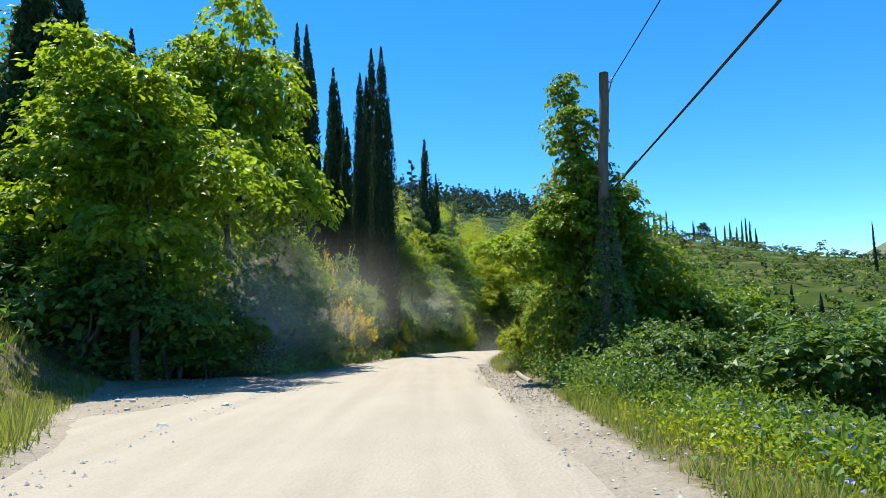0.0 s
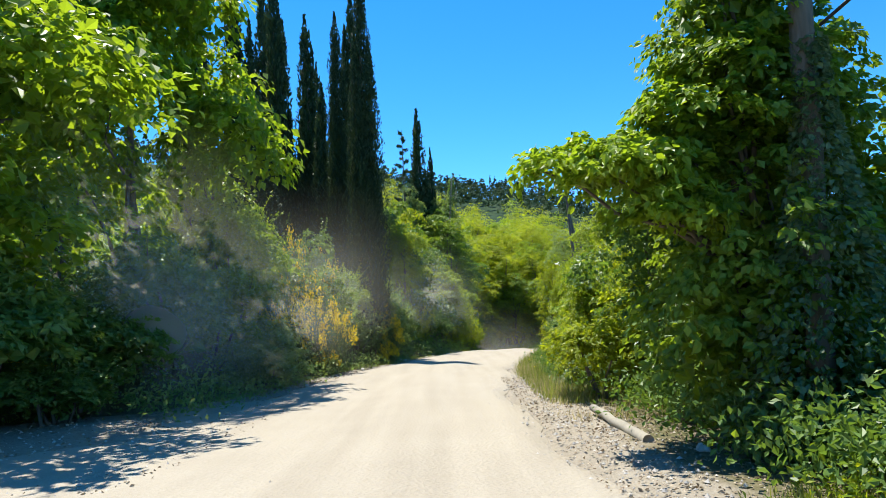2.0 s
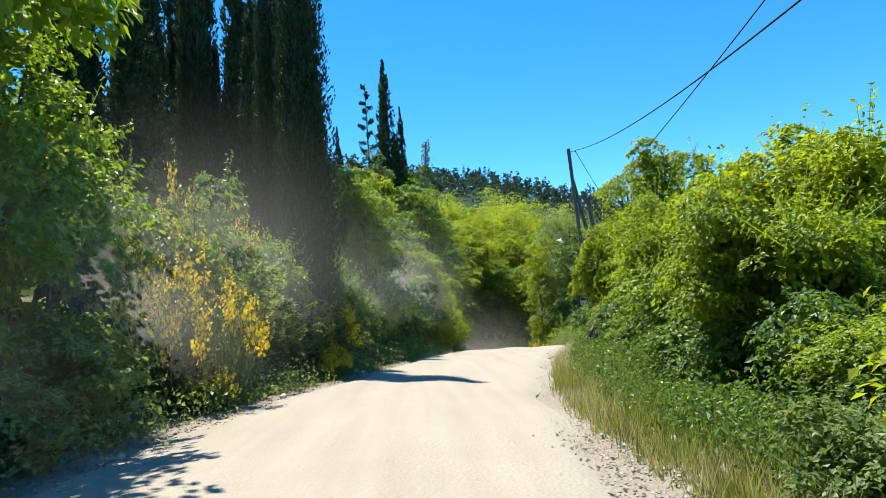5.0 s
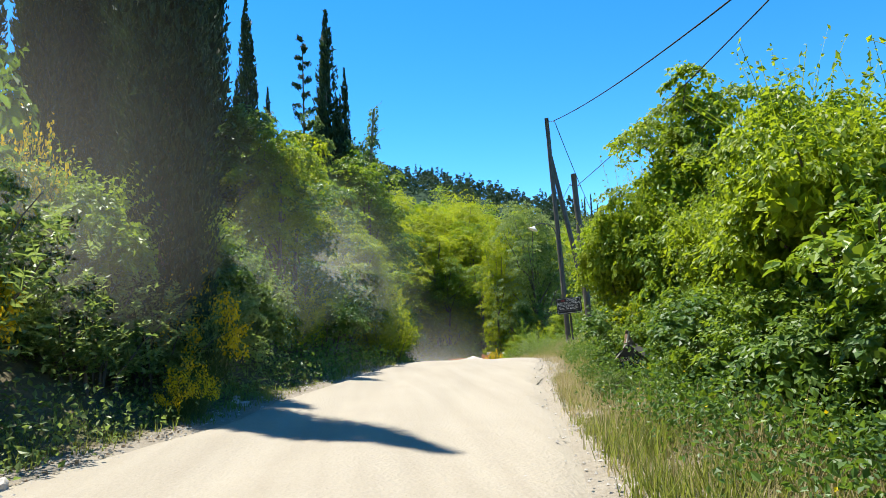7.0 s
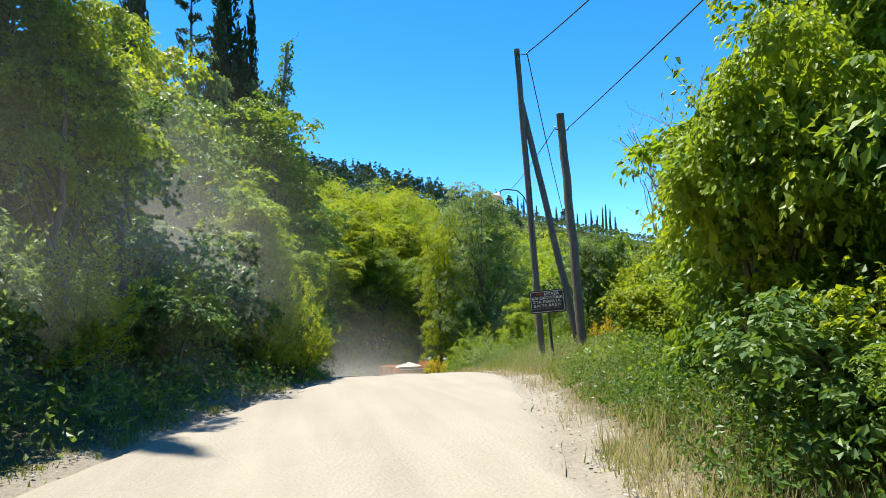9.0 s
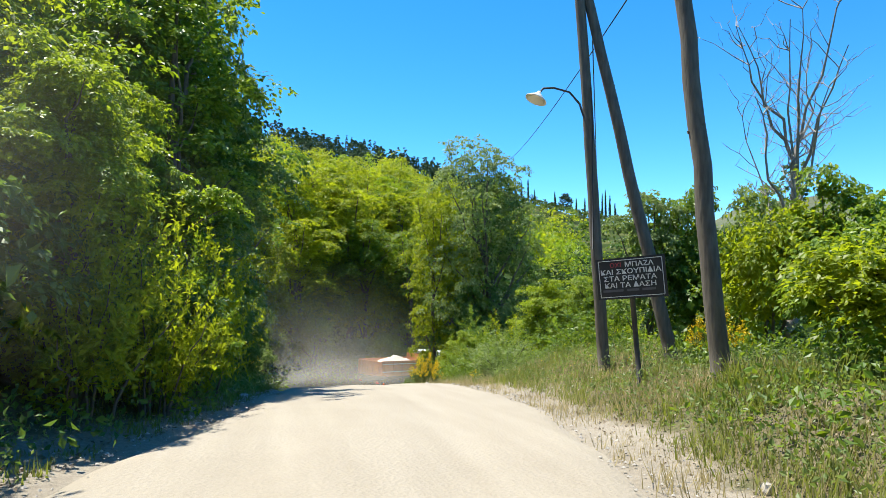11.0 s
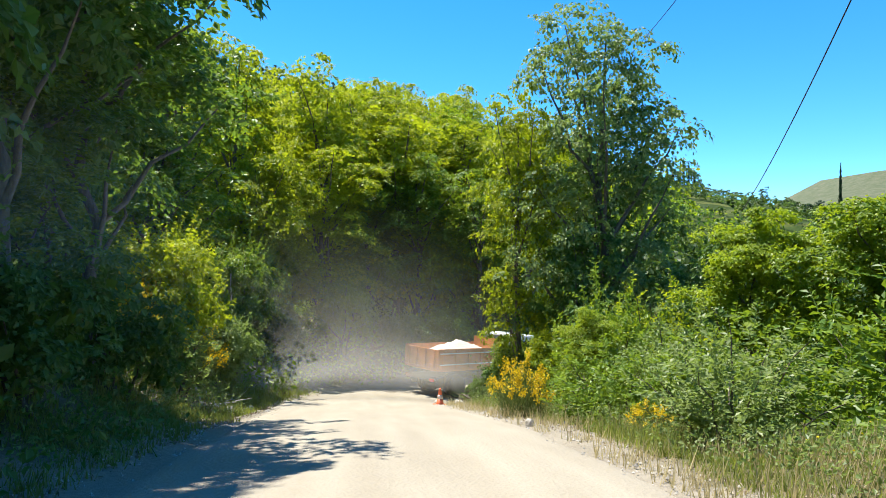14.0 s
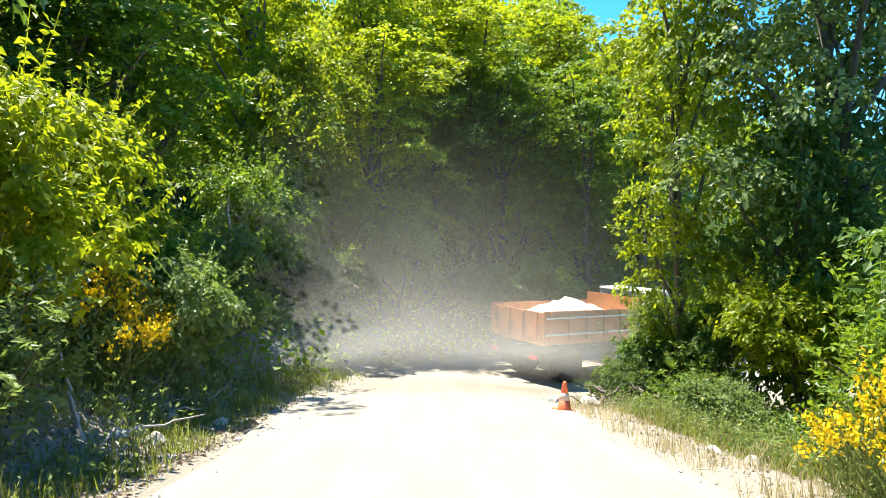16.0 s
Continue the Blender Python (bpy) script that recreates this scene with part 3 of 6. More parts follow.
def shrub(name, seed, height, radius, leaf_mat, leaf=0.10, clusters=150, cover=0.75, label="", stems=4, category="shrub", spread=0.34, inner=0.55, hang=False, fill=2.0, fine=False):
    rng = np.random.default_rng(seed)
    ob = tagged(new(name), label, category)
    lumps = [(0, 0, height * 0.45, radius * 0.75, height * 0.45)]
    if hang:
        lumps = [(0, 0, height * 0.64, radius * 0.62, height * 0.3)]
    for i in range(11 if hang else 7):
        a, q = rng.uniform(0, 6.28), radius * rng.uniform(0.3, 0.7)
        z = height * (rng.uniform(0.48, 0.86) if hang else rng.uniform(0.2, 0.78))
        s = radius * rng.uniform(0.28, 0.5)
        lumps.append((q * math.cos(a), q * math.sin(a), z, s, s * 0.9))
    for i in range(stems):
        x, y, z, r, _ = lumps[i + 1]
        pts = crooked(rng, (rng.normal(0, 0.12), rng.normal(0, 0.12), -0.25), (x, y, z + r * 0.9), 6, 0.08)
        part("stem", tube_mesh("stem", [(pts, np.linspace(0.035 + 0.008 * height, 0.008, 6))], BARK, 5), ob)
    v, f = sprays(rng, lumps, clusters, leaf, spread, inner=inner, fill=fill, cover=cover, fine=fine)
    # whips that stand out of the outline
    tips, k = [], int(clusters * 0.42)
    for i in range(k):
        x, y, z, r, rz = lumps[rng.integers(len(lumps))]
        u = unit(np.array([rng.normal(), rng.normal(), abs(rng.normal()) + 0.5]))
        s = np.array([x, y, z]) + u * np.array([r, r, rz]) * 0.9
        n = 9
        reach = rng.uniform(0.3, 0.85)
        line = s + u * np.linspace(0, reach, n)[:, None] + rng.normal(0, 0.02, (n, 3))
        thin = unit(np.cross(u, rng.normal(0, 1, 3))) * 0.007
        lo, hi = s - u * 0.35, s + u * reach
        tips.append((np.array([lo - thin, lo + thin, hi + thin * 0.4, hi - thin * 0.4]), np.array([[0, 1, 2, 3]])))
        tips.append(leaves(rng, line, unit(np.cross(np.tile(u, (n, 1)), rng.normal(0, 1, (n, 3)))), leaf))
    v, f = stack([(v, f)] + tips)
    v[:, 2] = np.maximum(v[:, 2], -0.05)
    part("crown", mesh_of("crown", v, f, leaf_mat), ob)
    return ob


def sprig_bush(name, seed, height, radius, leaf_mat, leaf, label, stems=62):
    """A bush of slender arching shoots, each with side twigs and leaves in two ranks: open, with a feathered outline."""
    rng = np.random.default_rng(seed)
    ob = tagged(new(name), label, "shrub")
    pieces = []
    for i in range(stems):
        a, q = 2.4 * i + rng.normal(0, 0.3), radius * math.sqrt(rng.uniform(0.02, 1))
        root = np.array([0.3 * q * math.cos(a), 0.3 * q * math.sin(a), -0.1])
        tip = np.array([q * math.cos(a), q * math.sin(a), height * (1 - 0.55 * (q / radius) ** 2) * rng.uniform(0.55, 1.08)])
        k = np.linspace(0, 1, 7)[:, None]
        line = root + (tip - root) * np.concatenate([k ** 1.5, k ** 1.5, k ** 0.85], 1) + rng.normal(0, 0.03, (7, 3))
        if i % 6 == 0:
            part("stem", tube_mesh("stem", [(line, np.linspace(0.03, 0.005, 7))], BARK, 5), ob)
        for j in range(7):
            f = rng.uniform(0.22, 1.0)
            s = np.array([np.interp(f, k[:, 0], line[:, d]) for d in range(3)])
            way = unit(unit(line[-1] - line[3]) * 0.7 + rng.normal(0, 0.6, 3) + np.array([0, 0, 0.25]))
            reach = rng.uniform(0.3, 0.75) * (1.15 - 0.5 * f)
            flat = unit(np.cross(way, rng.normal(0, 0.35, 3) + np.array([0, 0, 1.0])))
            n = max(6, int(reach / (leaf * 0.42)))
            g = np.linspace(0.05, 1, n)[:, None]
            side = np.where(np.arange(n) % 2, 1.0, -1.0)[:, None]
            pieces.append(leaves(rng, s + way * g * reach + flat * side * leaf * 0.42 - np.array([0, 0, 1]) * (g * reach) ** 2 * 0.25, flat * side + way * 0.6 + rng.normal(0, 0.25, (n, 3)), leaf, 0.55, 0.75))
            thin = flat * 0.006
            pieces.append((np.array([s - thin, s + thin, s + way * reach + thin * 0.4, s + way * reach - thin * 0.4]), np.array([[0, 1, 2, 3]])))
    v, f = stack(pieces)
    v[:, 2] = np.maximum(v[:, 2], -0.05)
    part("foliage", mesh_of("foliage", v, f, leaf_mat), ob)
    return ob


def cypress(name, seed, height, radius, label, count=7000, scale_leaf=0.27, core=1300, core_leaf=0.7, spires=7):
    """A columnar cypress: several narrow feathery spires of fine scales pressed round a straight trunk."""
    rng = np.random.default_rng(seed)
    ob = tagged(new(name), label, "cypress")
    part("trunk", tube_mesh("trunk", [(crooked(rng, (0, 0, -0.4), (0, 0, height * 0.93), 8, 0.05), np.linspace(0.012 * height + 0.03, 0.02, 8))], BARK), ob)
    a0 = rng.uniform(0, 6.28) + np.arange(spires) * 2.4
    off = radius * 0.5 * rng.uniform(0.7, 1.15, spires)
    tall = height * np.linspace(0.97, 0.5, spires) * rng.uniform(0.92, 1.02, spires)
    wide = radius * rng.uniform(0.4, 0.56, spires)
    off[0], tall[0], wide[0] = 0.06, height, radius * 0.62

    def shell(n, low, high, near, far):
        k = rng.choice(spires, n, p=(wide * tall) / (wide * tall).sum())
        h, a = rng.uniform(low, high, n), rng.uniform(0, 2 * np.pi, n)
        r = wide[k] * np.interp(h, [0, 0.06, 0.2, 0.55, 0.8, 0.93, 1], [0.5, 0.85, 1.0, 0.92, 0.6, 0.28, 0.03])
        r *= 1 + 0.22 * np.sin(5 * a + 31 * h + 2 * k) * np.sin(23 * h + 3 * a + k) + 0.16 * np.sin(71 * h + 2 * a + 3 * k)
        q = r * rng.uniform(near, far, n)
        z = tall[k] * h
        lean = np.clip(1 - (z / height) ** 2 * 0.35, 0, 1) * off[k]
        c = np.stack([lean * np.cos(a0[k]) + q * np.cos(a), lean * np.sin(a0[k]) + q * np.sin(a), z], 1)
        return c, unit(np.stack([np.cos(a) * 0.32, np.sin(a) * 0.32, np.ones(n)], 1))

    c, way = shell(count, 0.02, 1.0, 0.72, 1.06)
    pieces = [leaves(rng, c, way, scale_leaf, 0.36, 0.1)]
    c, way = shell(core, 0.02, 0.93, 0.15, 0.7)
    pieces.append(leaves(rng, c, way, core_leaf, 0.4, 0.1))
    v, f = stack(pieces)
    part("crown", mesh_of("crown", v, f, CYPRESS_LEAF), ob)
    return ob


def young_conifer(x, y, top, seed):
    """A thin conifer with open whorls of upturned branches."""
    rng = np.random.default_rng(seed)
    ob = tagged(new("conifer"), "sparse young conifer with upturned branches beside the cypress", "conifer")
    foot = gz(x, y) - 0.1
    ob.location = (x, y, foot)
    high = top - foot
    part("trunk", tube_mesh("trunk", [([(0, 0, -0.2), (0.05, 0, high * 0.5), (0, 0, high)], [0.16, 0.09, 0.015])], BARK, 7), ob)
    pieces = []
    for i in range(34):
        h = 0.3 + 0.68 * i / 33
        a, reach = 2.4 * i, 1.75 * (1.04 - h) + 0.16
        tip = np.array([math.cos(a) * reach, math.sin(a) * reach, h * high + 0.35 * reach])
        root = np.array([0, 0, h * high])
        if i % 3 == 0:
            part("branch", tube_mesh("branch", [([root, (root + tip) * 0.5 - np.array([0, 0, 0.06]), tip], [0.03, 0.02, 0.008])], BARK, 5), ob)
        k = rng.uniform(0.25, 1.02, 60)[:, None]
        pieces.append(leaves(rng, root + (tip - root) * k + rng.normal(0, 0.07, (60, 3)), np.tile(unit(tip - root) + np.array([0, 0, 0.5]), (60, 1)), 0.24, 0.35, 0.1))
    v, f = stack(pieces)
    part("needles", mesh_of("needles", v, f, CYPRESS_LEAF), ob)
    return ob


def broom(name, seed, height, radius, label, flowers=2200):
    """Spanish broom: many thin upright rods, yellow flowers near their tips."""
    rng = np.random.default_rng(seed)
    ob = tagged(new(name), label, "shrub")
    rods = 260
    a, q = rng.uniform(0, 6.283, rods), radius * np.sqrt(rng.uniform(0, 1, rods))
    tip = np.stack([q * np.cos(a), q * np.sin(a), height * (1 - 0.5 * (q / radius) ** 2) * rng.uniform(0.6, 1.08, rods)], 1)
    root = tip * np.array([0.4, 0.4, 0]) + rng.normal(0, 0.1, (rods, 3)) * np.array([1, 1, 0])
    n = 12
    k = np.linspace(0.05, 1, n)[None, :, None]
    pos = root[:, None] + (tip - root)[:, None] * np.concatenate([k ** 1.3, k ** 1.3, k], -1) + rng.normal(0, 0.03, (rods, n, 3))
    way = np.repeat(unit(tip - root)[:, None], n, 1) + rng.normal(0, 0.45, (rods, n, 3))
    v, f = leaves(rng, pos.reshape(-1, 3), way.reshape(-1, 3), 0.11, 0.22, 0.1)
    thin = leaves(rng, (root + tip) * 0.5, unit(tip - root), np.linalg.norm(tip - root, axis=1), 0.012, 0.0)
    v, f = stack([(v, f), thin])
    part("twig_mass", mesh_of("twig_mass", v, f, BROOM_STEM), ob)
    # blossom in bunches near the tips of some of the rods
    bunch = rng.choice(rods, 75, replace=False)
    fl = bunch[rng.integers(0, len(bunch), flowers)]
    kk = rng.uniform(0.82, 1.05, flowers)[:, None]
    c = root[fl] + (tip - root)[fl] * np.concatenate([kk ** 1.3, kk ** 1.3, kk], 1) + rng.normal(0, 0.06, (flowers, 3))
    v, f = leaves(rng, c, unit(rng.normal(0, 1, (flowers, 3))), 0.07, 0.9, 0.2)
    part("blossom", mesh_of("blossom", v, f, FLOWER), ob, "bright yellow pea-shaped flowers")
    return ob


def put(ob, x, y, size=1.0, turn=0.0, tall=None, sink=0.05, lean=0.0):
    """A copy of a plant, standing on the ground at x, y."""
    tall = size if tall is None else tall
    foot = float(surface(x, y)[0]) if math.hypot(x, y) > 90 else gz(x, y)
    return copy_thing(ob, pose(x, y, foot - sink, lean, lean * 0.4, turn) @ Matrix.Diagonal((size, size, tall, 1)))


PATTERN = []          # the models that only serve to be copied, removed at the end


def model(ob):
    PATTERN.append(ob)
    return ob


T_BRIGHT = [model(broadleaf_tree("broadleaf_tree", 11 + i, 9.0, 3.3, 0.9, LEAF_BRIGHT, 0.19, 330, label="broadleaf tree with sunlit yellow-green leaves on the roadside bank", spread=0.62)) for i in range(3)]
T_PLANE = [model(broadleaf_tree("broadleaf_tree", 14 + i, 9.0, 3.3, 1.6, LEAF_PLANE, 0.20, 560, label="broadleaf tree with layered green leaves above the apron", spread=0.62, inner=0.8)) for i in range(2)]
T_MID = [model(broadleaf_tree("broadleaf_tree", 21 + i, 8.0, 2.8, 0.5, LEAF_MID, 0.185, 300, label="leafy green broadleaf tree beside the dusty road", spread=0.55)) for i in range(2)]
T_DARK = [model(broadleaf_tree("broadleaf_tree", 31 + i, 9.5, 3.2, 0.4, LEAF_DARK, 0.20, 300, label="deep green broadleaf tree at the wood's edge, leaf colour darkened for shade", spread=0.6)) for i in range(2)]
T_OLIVE = [model(broadleaf_tree("broadleaf_tree", 36 + i, 9.0, 2.4, 1.2, LEAF_OLIVE, 0.165, 260, label="airy grey-green tree with thin upright limbs", limbs=9)) for i in range(2)]
S_BRIGHT = [model(shrub("shrub", 41 + i, 3.0, 1.8, LEAF_BRIGHT, 0.112, 220, label="bright yellow-green leafy bush on the verge")) for i in range(2)]
S_MID = [model(shrub("shrub", 51 + i, 3.0, 1.8, LEAF_MID, 0.112, 220, label="dense green bush on the verge")) for i in range(3)]
S_DARK = [model(shrub("shrub", 61 + i, 2.6, 1.8, LEAF_DARK, 0.13, 190, label="dark green undergrowth bush, leaf colour darkened for shade")) for i in range(2)]
S_OLIVE = [model(shrub("shrub", 66, 2.2, 1.5, LEAF_OLIVE, 0.10, 220, label="grey-green dusty bush at the road's edge"))]
T_NEAR = [model(broadleaf_tree("broadleaf_tree", 24 + i, 7.0, 1.9, 2.2, LEAF_FRESH, 0.10, 420, label="young leafy green tree standing among the roadside bushes", limbs=7, spread=0.40)) for i in range(2)]
T_OVER = [model(broadleaf_tree("broadleaf_tree", 64 + i, 10.0, 3.0, 3.0, LEAF_DARK, 0.15, 420, label="deep green tree whose crown hangs over the road", limbs=8, spread=0.52)) for i in range(2)]
T_GREAT = model(broadleaf_tree("broadleaf_tree", 39, 16.0, 3.9, 2.0, LEAF_OLIVE, 0.15, 700, cover=0.5, label="tall airy grey-green tree beside the bend", limbs=13, spread=0.5))
T_FAR = [model(broadleaf_tree("broadleaf_tree", 27 + i, 9.0, 3.2, 0.6, LEAF_BRIGHT, 0.24, 260, label="yellow-green broadleaf tree on the wooded slope", limbs=4, spread=0.72)) for i in range(3)]
T_FAR_DARK = [model(broadleaf_tree("broadleaf_tree", 47, 9.5, 3.2, 0.4, LEAF_DARK, 0.24, 230, label="dark broadleaf tree deep in the wood", limbs=3, spread=0.75))]
# models as tall as they stand, for trees that reach high above the low ground of the bend
HIGH = {}
for group_, mat, low, tag in ((T_BRIGHT + T_FAR, LEAF_BRIGHT, 2.0, "tall sunlit yellow-green tree beyond the bend"), (T_MID, LEAF_MID, 2.0, "tall leafy green tree at the wood's edge"), (T_DARK + T_FAR_DARK, LEAF_DARK, 1.5, "tall deep green tree in the shaded wood"), (T_PLANE, LEAF_PLANE, 2.2, "tall broadleaf tree with layered green leaves")):
    high_tree = [model(broadleaf_tree("broadleaf_tree", 101 + i, 16.0, 3.5, low, mat, 0.19, 480, label=tag, limbs=9, spread=0.62, inner=0.35, cover=0.58)) for i in range(2)]
    for i, o in enumerate(group_):
        HIGH[o] = high_tree[i % 2]
# coarser models for what stands well off the road
COARSE = {}
for fine, mat, high, tag in ((S_BRIGHT, LEAF_BRIGHT, 3.0, "bright yellow-green leafy bush off the road"), (S_MID, LEAF_MID, 3.0, "dense green bush off the road"), (S_DARK, LEAF_DARK, 2.6, "dark green bush in the shade of the wood")):
    far_bush = model(shrub("shrub", 45, high, 1.8, mat, 0.17, 170, label=tag, fill=1.5))
    for o in fine:
        COARSE[o] = far_bush
S_HERO = model(shrub("shrub", 58, 3.2, 1.75, LEAF_FRESH, 0.078, 430, label="broad dense bush with layered green leaves at the verge", stems=7, spread=0.34, inner=2.0, hang=True, fill=1.8))
TALL = {}
for fine, mat in ((S_BRIGHT, LEAF_BRIGHT), (S_MID, LEAF_MID)):
    tall_bush = model(shrub("shrub", 49, 4.6, 1.8, mat, 0.115, 310, label="tall dense leafy bush beside the road", stems=6))
    for o in fine:
        TALL[o] = tall_bush
S_SPRIG = [model(sprig_bush("shrub", 111 + i, 3.0, 1.7, mat, 0.115, tag + " bush of slender arching shoots with an open outline")) for i, (mat, tag) in enumerate(((LEAF_OLIVE, "dusty grey-green"), (LEAF_MID, "fresh green"), (LEAF_BRIGHT, "sunlit yellow-green")))]
C_TALL = [model(cypress("cypress", 71 + i, 18.0, 1.15, "tall dark columnar cypress on the bank")) for i in range(3)]
C_NEAR = model(cypress("cypress", 77, 18.0, 1.15, "tall dark columnar cypress beside the road", 24000, 0.15, 4600, 0.36))
C_FAR = [model(cypress("cypress", 86 + i, 18.0, 1.5, "dark cypress standing on the far ridge", 900, 0.7, 250, 1.6, 3)) for i in range(2)]
BROOMS = [model(broom("broom_shrub", 81 + i, 2.0, 1.3, "broom bush with yellow flowers")) for i in range(2)]


def put_top(mdl, high, x, y, wide, top, turn, lean=0.0):
    """A copy whose crown reaches up to the height top; high is the model's own height."""
    rise = top - gz(x, y)
    if mdl in HIGH and rise / (high * wide) > 1.3:
        return put(HIGH[mdl], x, y, wide, turn, rise / 16.0, lean=lean)
    return put(mdl, x, y, wide, turn, rise / high, lean=lean)


P_, BF_, DF = (T_PLANE, 9.0), (T_FAR, 9.0), (T_FAR_DARK, 9.5)
B, M_, D, O = (T_BRIGHT, 9.0), (T_MID, 8.0), (T_DARK, 9.5), (T_OLIVE, 9.0)
# trees: kind, which of its models, x, y, width factor, height of the top, turn
for (kind, high), i, x, y, wide, top, turn in [
    (P_, 0, -8.8, 18.5, 1.10, 9.6, 20), (P_, 1, -8.8, 25.5, 1.15, 14.2, 100), (D, 1, -13.8, 18.0, 0.8, 4.2, 200), (M_, 0, -12.5, 22.0, 1.2, 11.0, 60),
    (DF, 0, -16.5, 26.0, 1.2, 15.0, 10), (DF, 0, -15.0, 33.0, 1.2, 16.0, 80), (M_, 1, -8.8, 31.0, 1.0, 8.5, 310),
    (D, 1, -2.0, 48.2, 0.7, 6.2, 30), ((T_NEAR, 7.0), 0, -2.2, 44.8, 0.8, 6.4, 100), (D, 0, -3.6, 46.4, 0.75, 8.0, 200), (B, 1, -3.0, 54.2, 0.8, 9.0, 140), (M_, 1, -3.6, 57.0, 1.0, 10.0, 75), (P_, 0, -1.4, 58.6, 0.85, 7.4, 250), (O, 0, -2.2, 62.0, 0.9, 12.6, 30), (O, 1, 0.5, 63.5, 0.9, 12.0, 90),
    (D, 1, -1.4, 65.5, 1.15, 9.5, 160), (M_, 1, -0.2, 66.6, 0.75, 5.5, 15), ((T_OVER, 10.0), 0, 0.7, 68.3, 1.0, 6.4, 55), ((T_OVER, 10.0), 1, 0.9, 64.8, 1.05, 8.4, 155), (D, 1, 5.6, 19.0, 0.6, 3.4, 20), (D, 0, 3.7, 19.6, 0.42, 4.0, 70), ((T_NEAR, 7.0), 1, 4.5, 17.6, 0.85, 4.4, 20), (D, 0, -1.8, 72.3, 0.8, 6.0, 15), (DF, 0, -4.5, 77.5, 1.2, 9.0, 15), (DF, 0, -5.5, 69.5, 1.2, 10.0, 80), (DF, 0, -9.0, 66.0, 1.3, 13.0, 180), (DF, 0, -8.0, 74.0, 1.3, 12.0, 30), (DF, 0, -4.2, 74.5, 1.1, 9.0, 290), (M_, 1, -1.2, 78.5, 0.8, 4.5, 200), (M_, 0, -1.5, 80.5, 1.1, 9.5, 40),
    (BF_, 1, -0.6, 89.5, 1.0, 12.0, 40), (B, 0, 4.0, 92.5, 1.0, 11.6, 130), (B, 1, -4.2, 91.5, 1.0, 12.6, 220), (B, 1, 1.4, 86.8, 0.85, 5.0, 220), (B, 2, 4.6, 88.6, 0.9, 5.8, 250), (M_, 0, 6.8, 92.5, 0.9, 4.5, 330),
    (B, 2, 8.6, 94.0, 1.15, 9.6, 70), (M_, 1, 9.8, 92.0, 0.85, 6.0, 160), (BF_, 1, 13.0, 97.5, 1.15, 10.0, 10), (M_, 1, 13.2, 91.0, 0.9, 5.0, 100), (BF_, 0, 17.5, 96.0, 1.1, 9.5, 220),
    (([T_GREAT], 16.0), 0, 15.1, 78.2, 0.92, 10.4, 0), (D, 0, 14.3, 77.6, 0.65, 0.8, 33), (D, 0, 16.4, 80.0, 0.85, 7.8, 190), (B, 0, 12.4, 79.6, 0.62, 7.0, 160), (DF, 0, 17.6, 74.0, 0.6, 0.6, 120),
    ((T_NEAR, 7.0), 1, 0.5, 51.8, 0.8, 4.0, 70), ((T_NEAR, 7.0), 0, 0.0, 54.2, 0.8, 4.6, 160), ((T_NEAR, 7.0), 1, 14.9, 68.2, 0.8, 0.8, 120), ((T_NEAR, 7.0), 0, 16.4, 66.4, 1.0, 1.1, 200), ((T_NEAR, 7.0), 1, 11.6, 69.6, 0.45, -1.6, 60), (O, 1, 20.0, 61.0, 0.7, 4.6, 40), (M_, 1, 21.5, 56.5, 0.7, 3.2, 140), (M_, 0, 14.8, 52.5, 0.5, 3.0, 250), ((T_NEAR, 7.0), 0, 8.3, 38.4, 1.0, 6.2, 80), ((T_NEAR, 7.0), 1, 8.9, 35.6, 0.9, 4.7, 200), ((T_NEAR, 7.0), 0, 9.6, 32.0, 1.0, 4.9, 10), (M_, 1, 11.5, 41.5, 0.7, 4.4, 20), (M_, 0, 15.6, 59.0, 0.6, 3.6, 70), (O, 1, 14.2, 58.9, 0.6, 3.6, 10), (M_, 0, 0.5, 59.6, 0.85, 9.6, 15), (D, 1, -0.6, 61.5, 1.0, 10.5, 210)]:
    put_top(kind[i], high, x, y, wide, top, turn)
for i, (x, y, top, wide) in enumerate([(-3.4, 37.4, 17.9, 0.95), (-5.2, 41.5, 17.9, 0.95), (-5.1, 47.6, 22.2, 1.05), (-9.4, 54.0, 20.9, 0.85), (-8.7, 55.0, 20.6, 0.75), (-9.8, 46.4, 23.7, 1.0),
                                      (-11.2, 49.2, 25.2, 1.0), (-10.0, 49.6, 21.5, 0.9), (-6.6, 44.4, 15.0, 0.9), (-7.6, 50.0, 15.6, 0.7), (-20.0, 40.0, 20.7, 1.1), (-15.4, 23.5, 15.2, 1.5), (-16.4, 27.0, 18.5, 1.5), (-8.0, 73.9, 24.9, 1.35),
                                      (-5.2, 65.0, 14.8, 0.6), (-1.5, 63.8, 19.4, 1.3), (-0.4, 64.6, 16.0, 0.7), (-12.5, 40.0, 17.0, 1.1), (-8.0, 36.0, 12.0, 1.0), (-7.9, 47.0, 20.5, 1.05), (-11.9, 45.0, 22.0, 1.1), (-14.6, 46.0, 21.0, 1.2), (-13.2, 43.0, 20.0, 1.0), (-10.7, 44.2, 19.0, 0.9),
                                      (66.0, 120.0, 5.5, 0.6), (75.0, 126.0, 4.0, 0.6)]):
    put(C_NEAR if i < 2 else C_TALL[i % 3], x, y, wide, 47 * i, (top - gz(x, y)) / 18.0)
young_conifer(-2.75, 61.8, 16.9, 12)
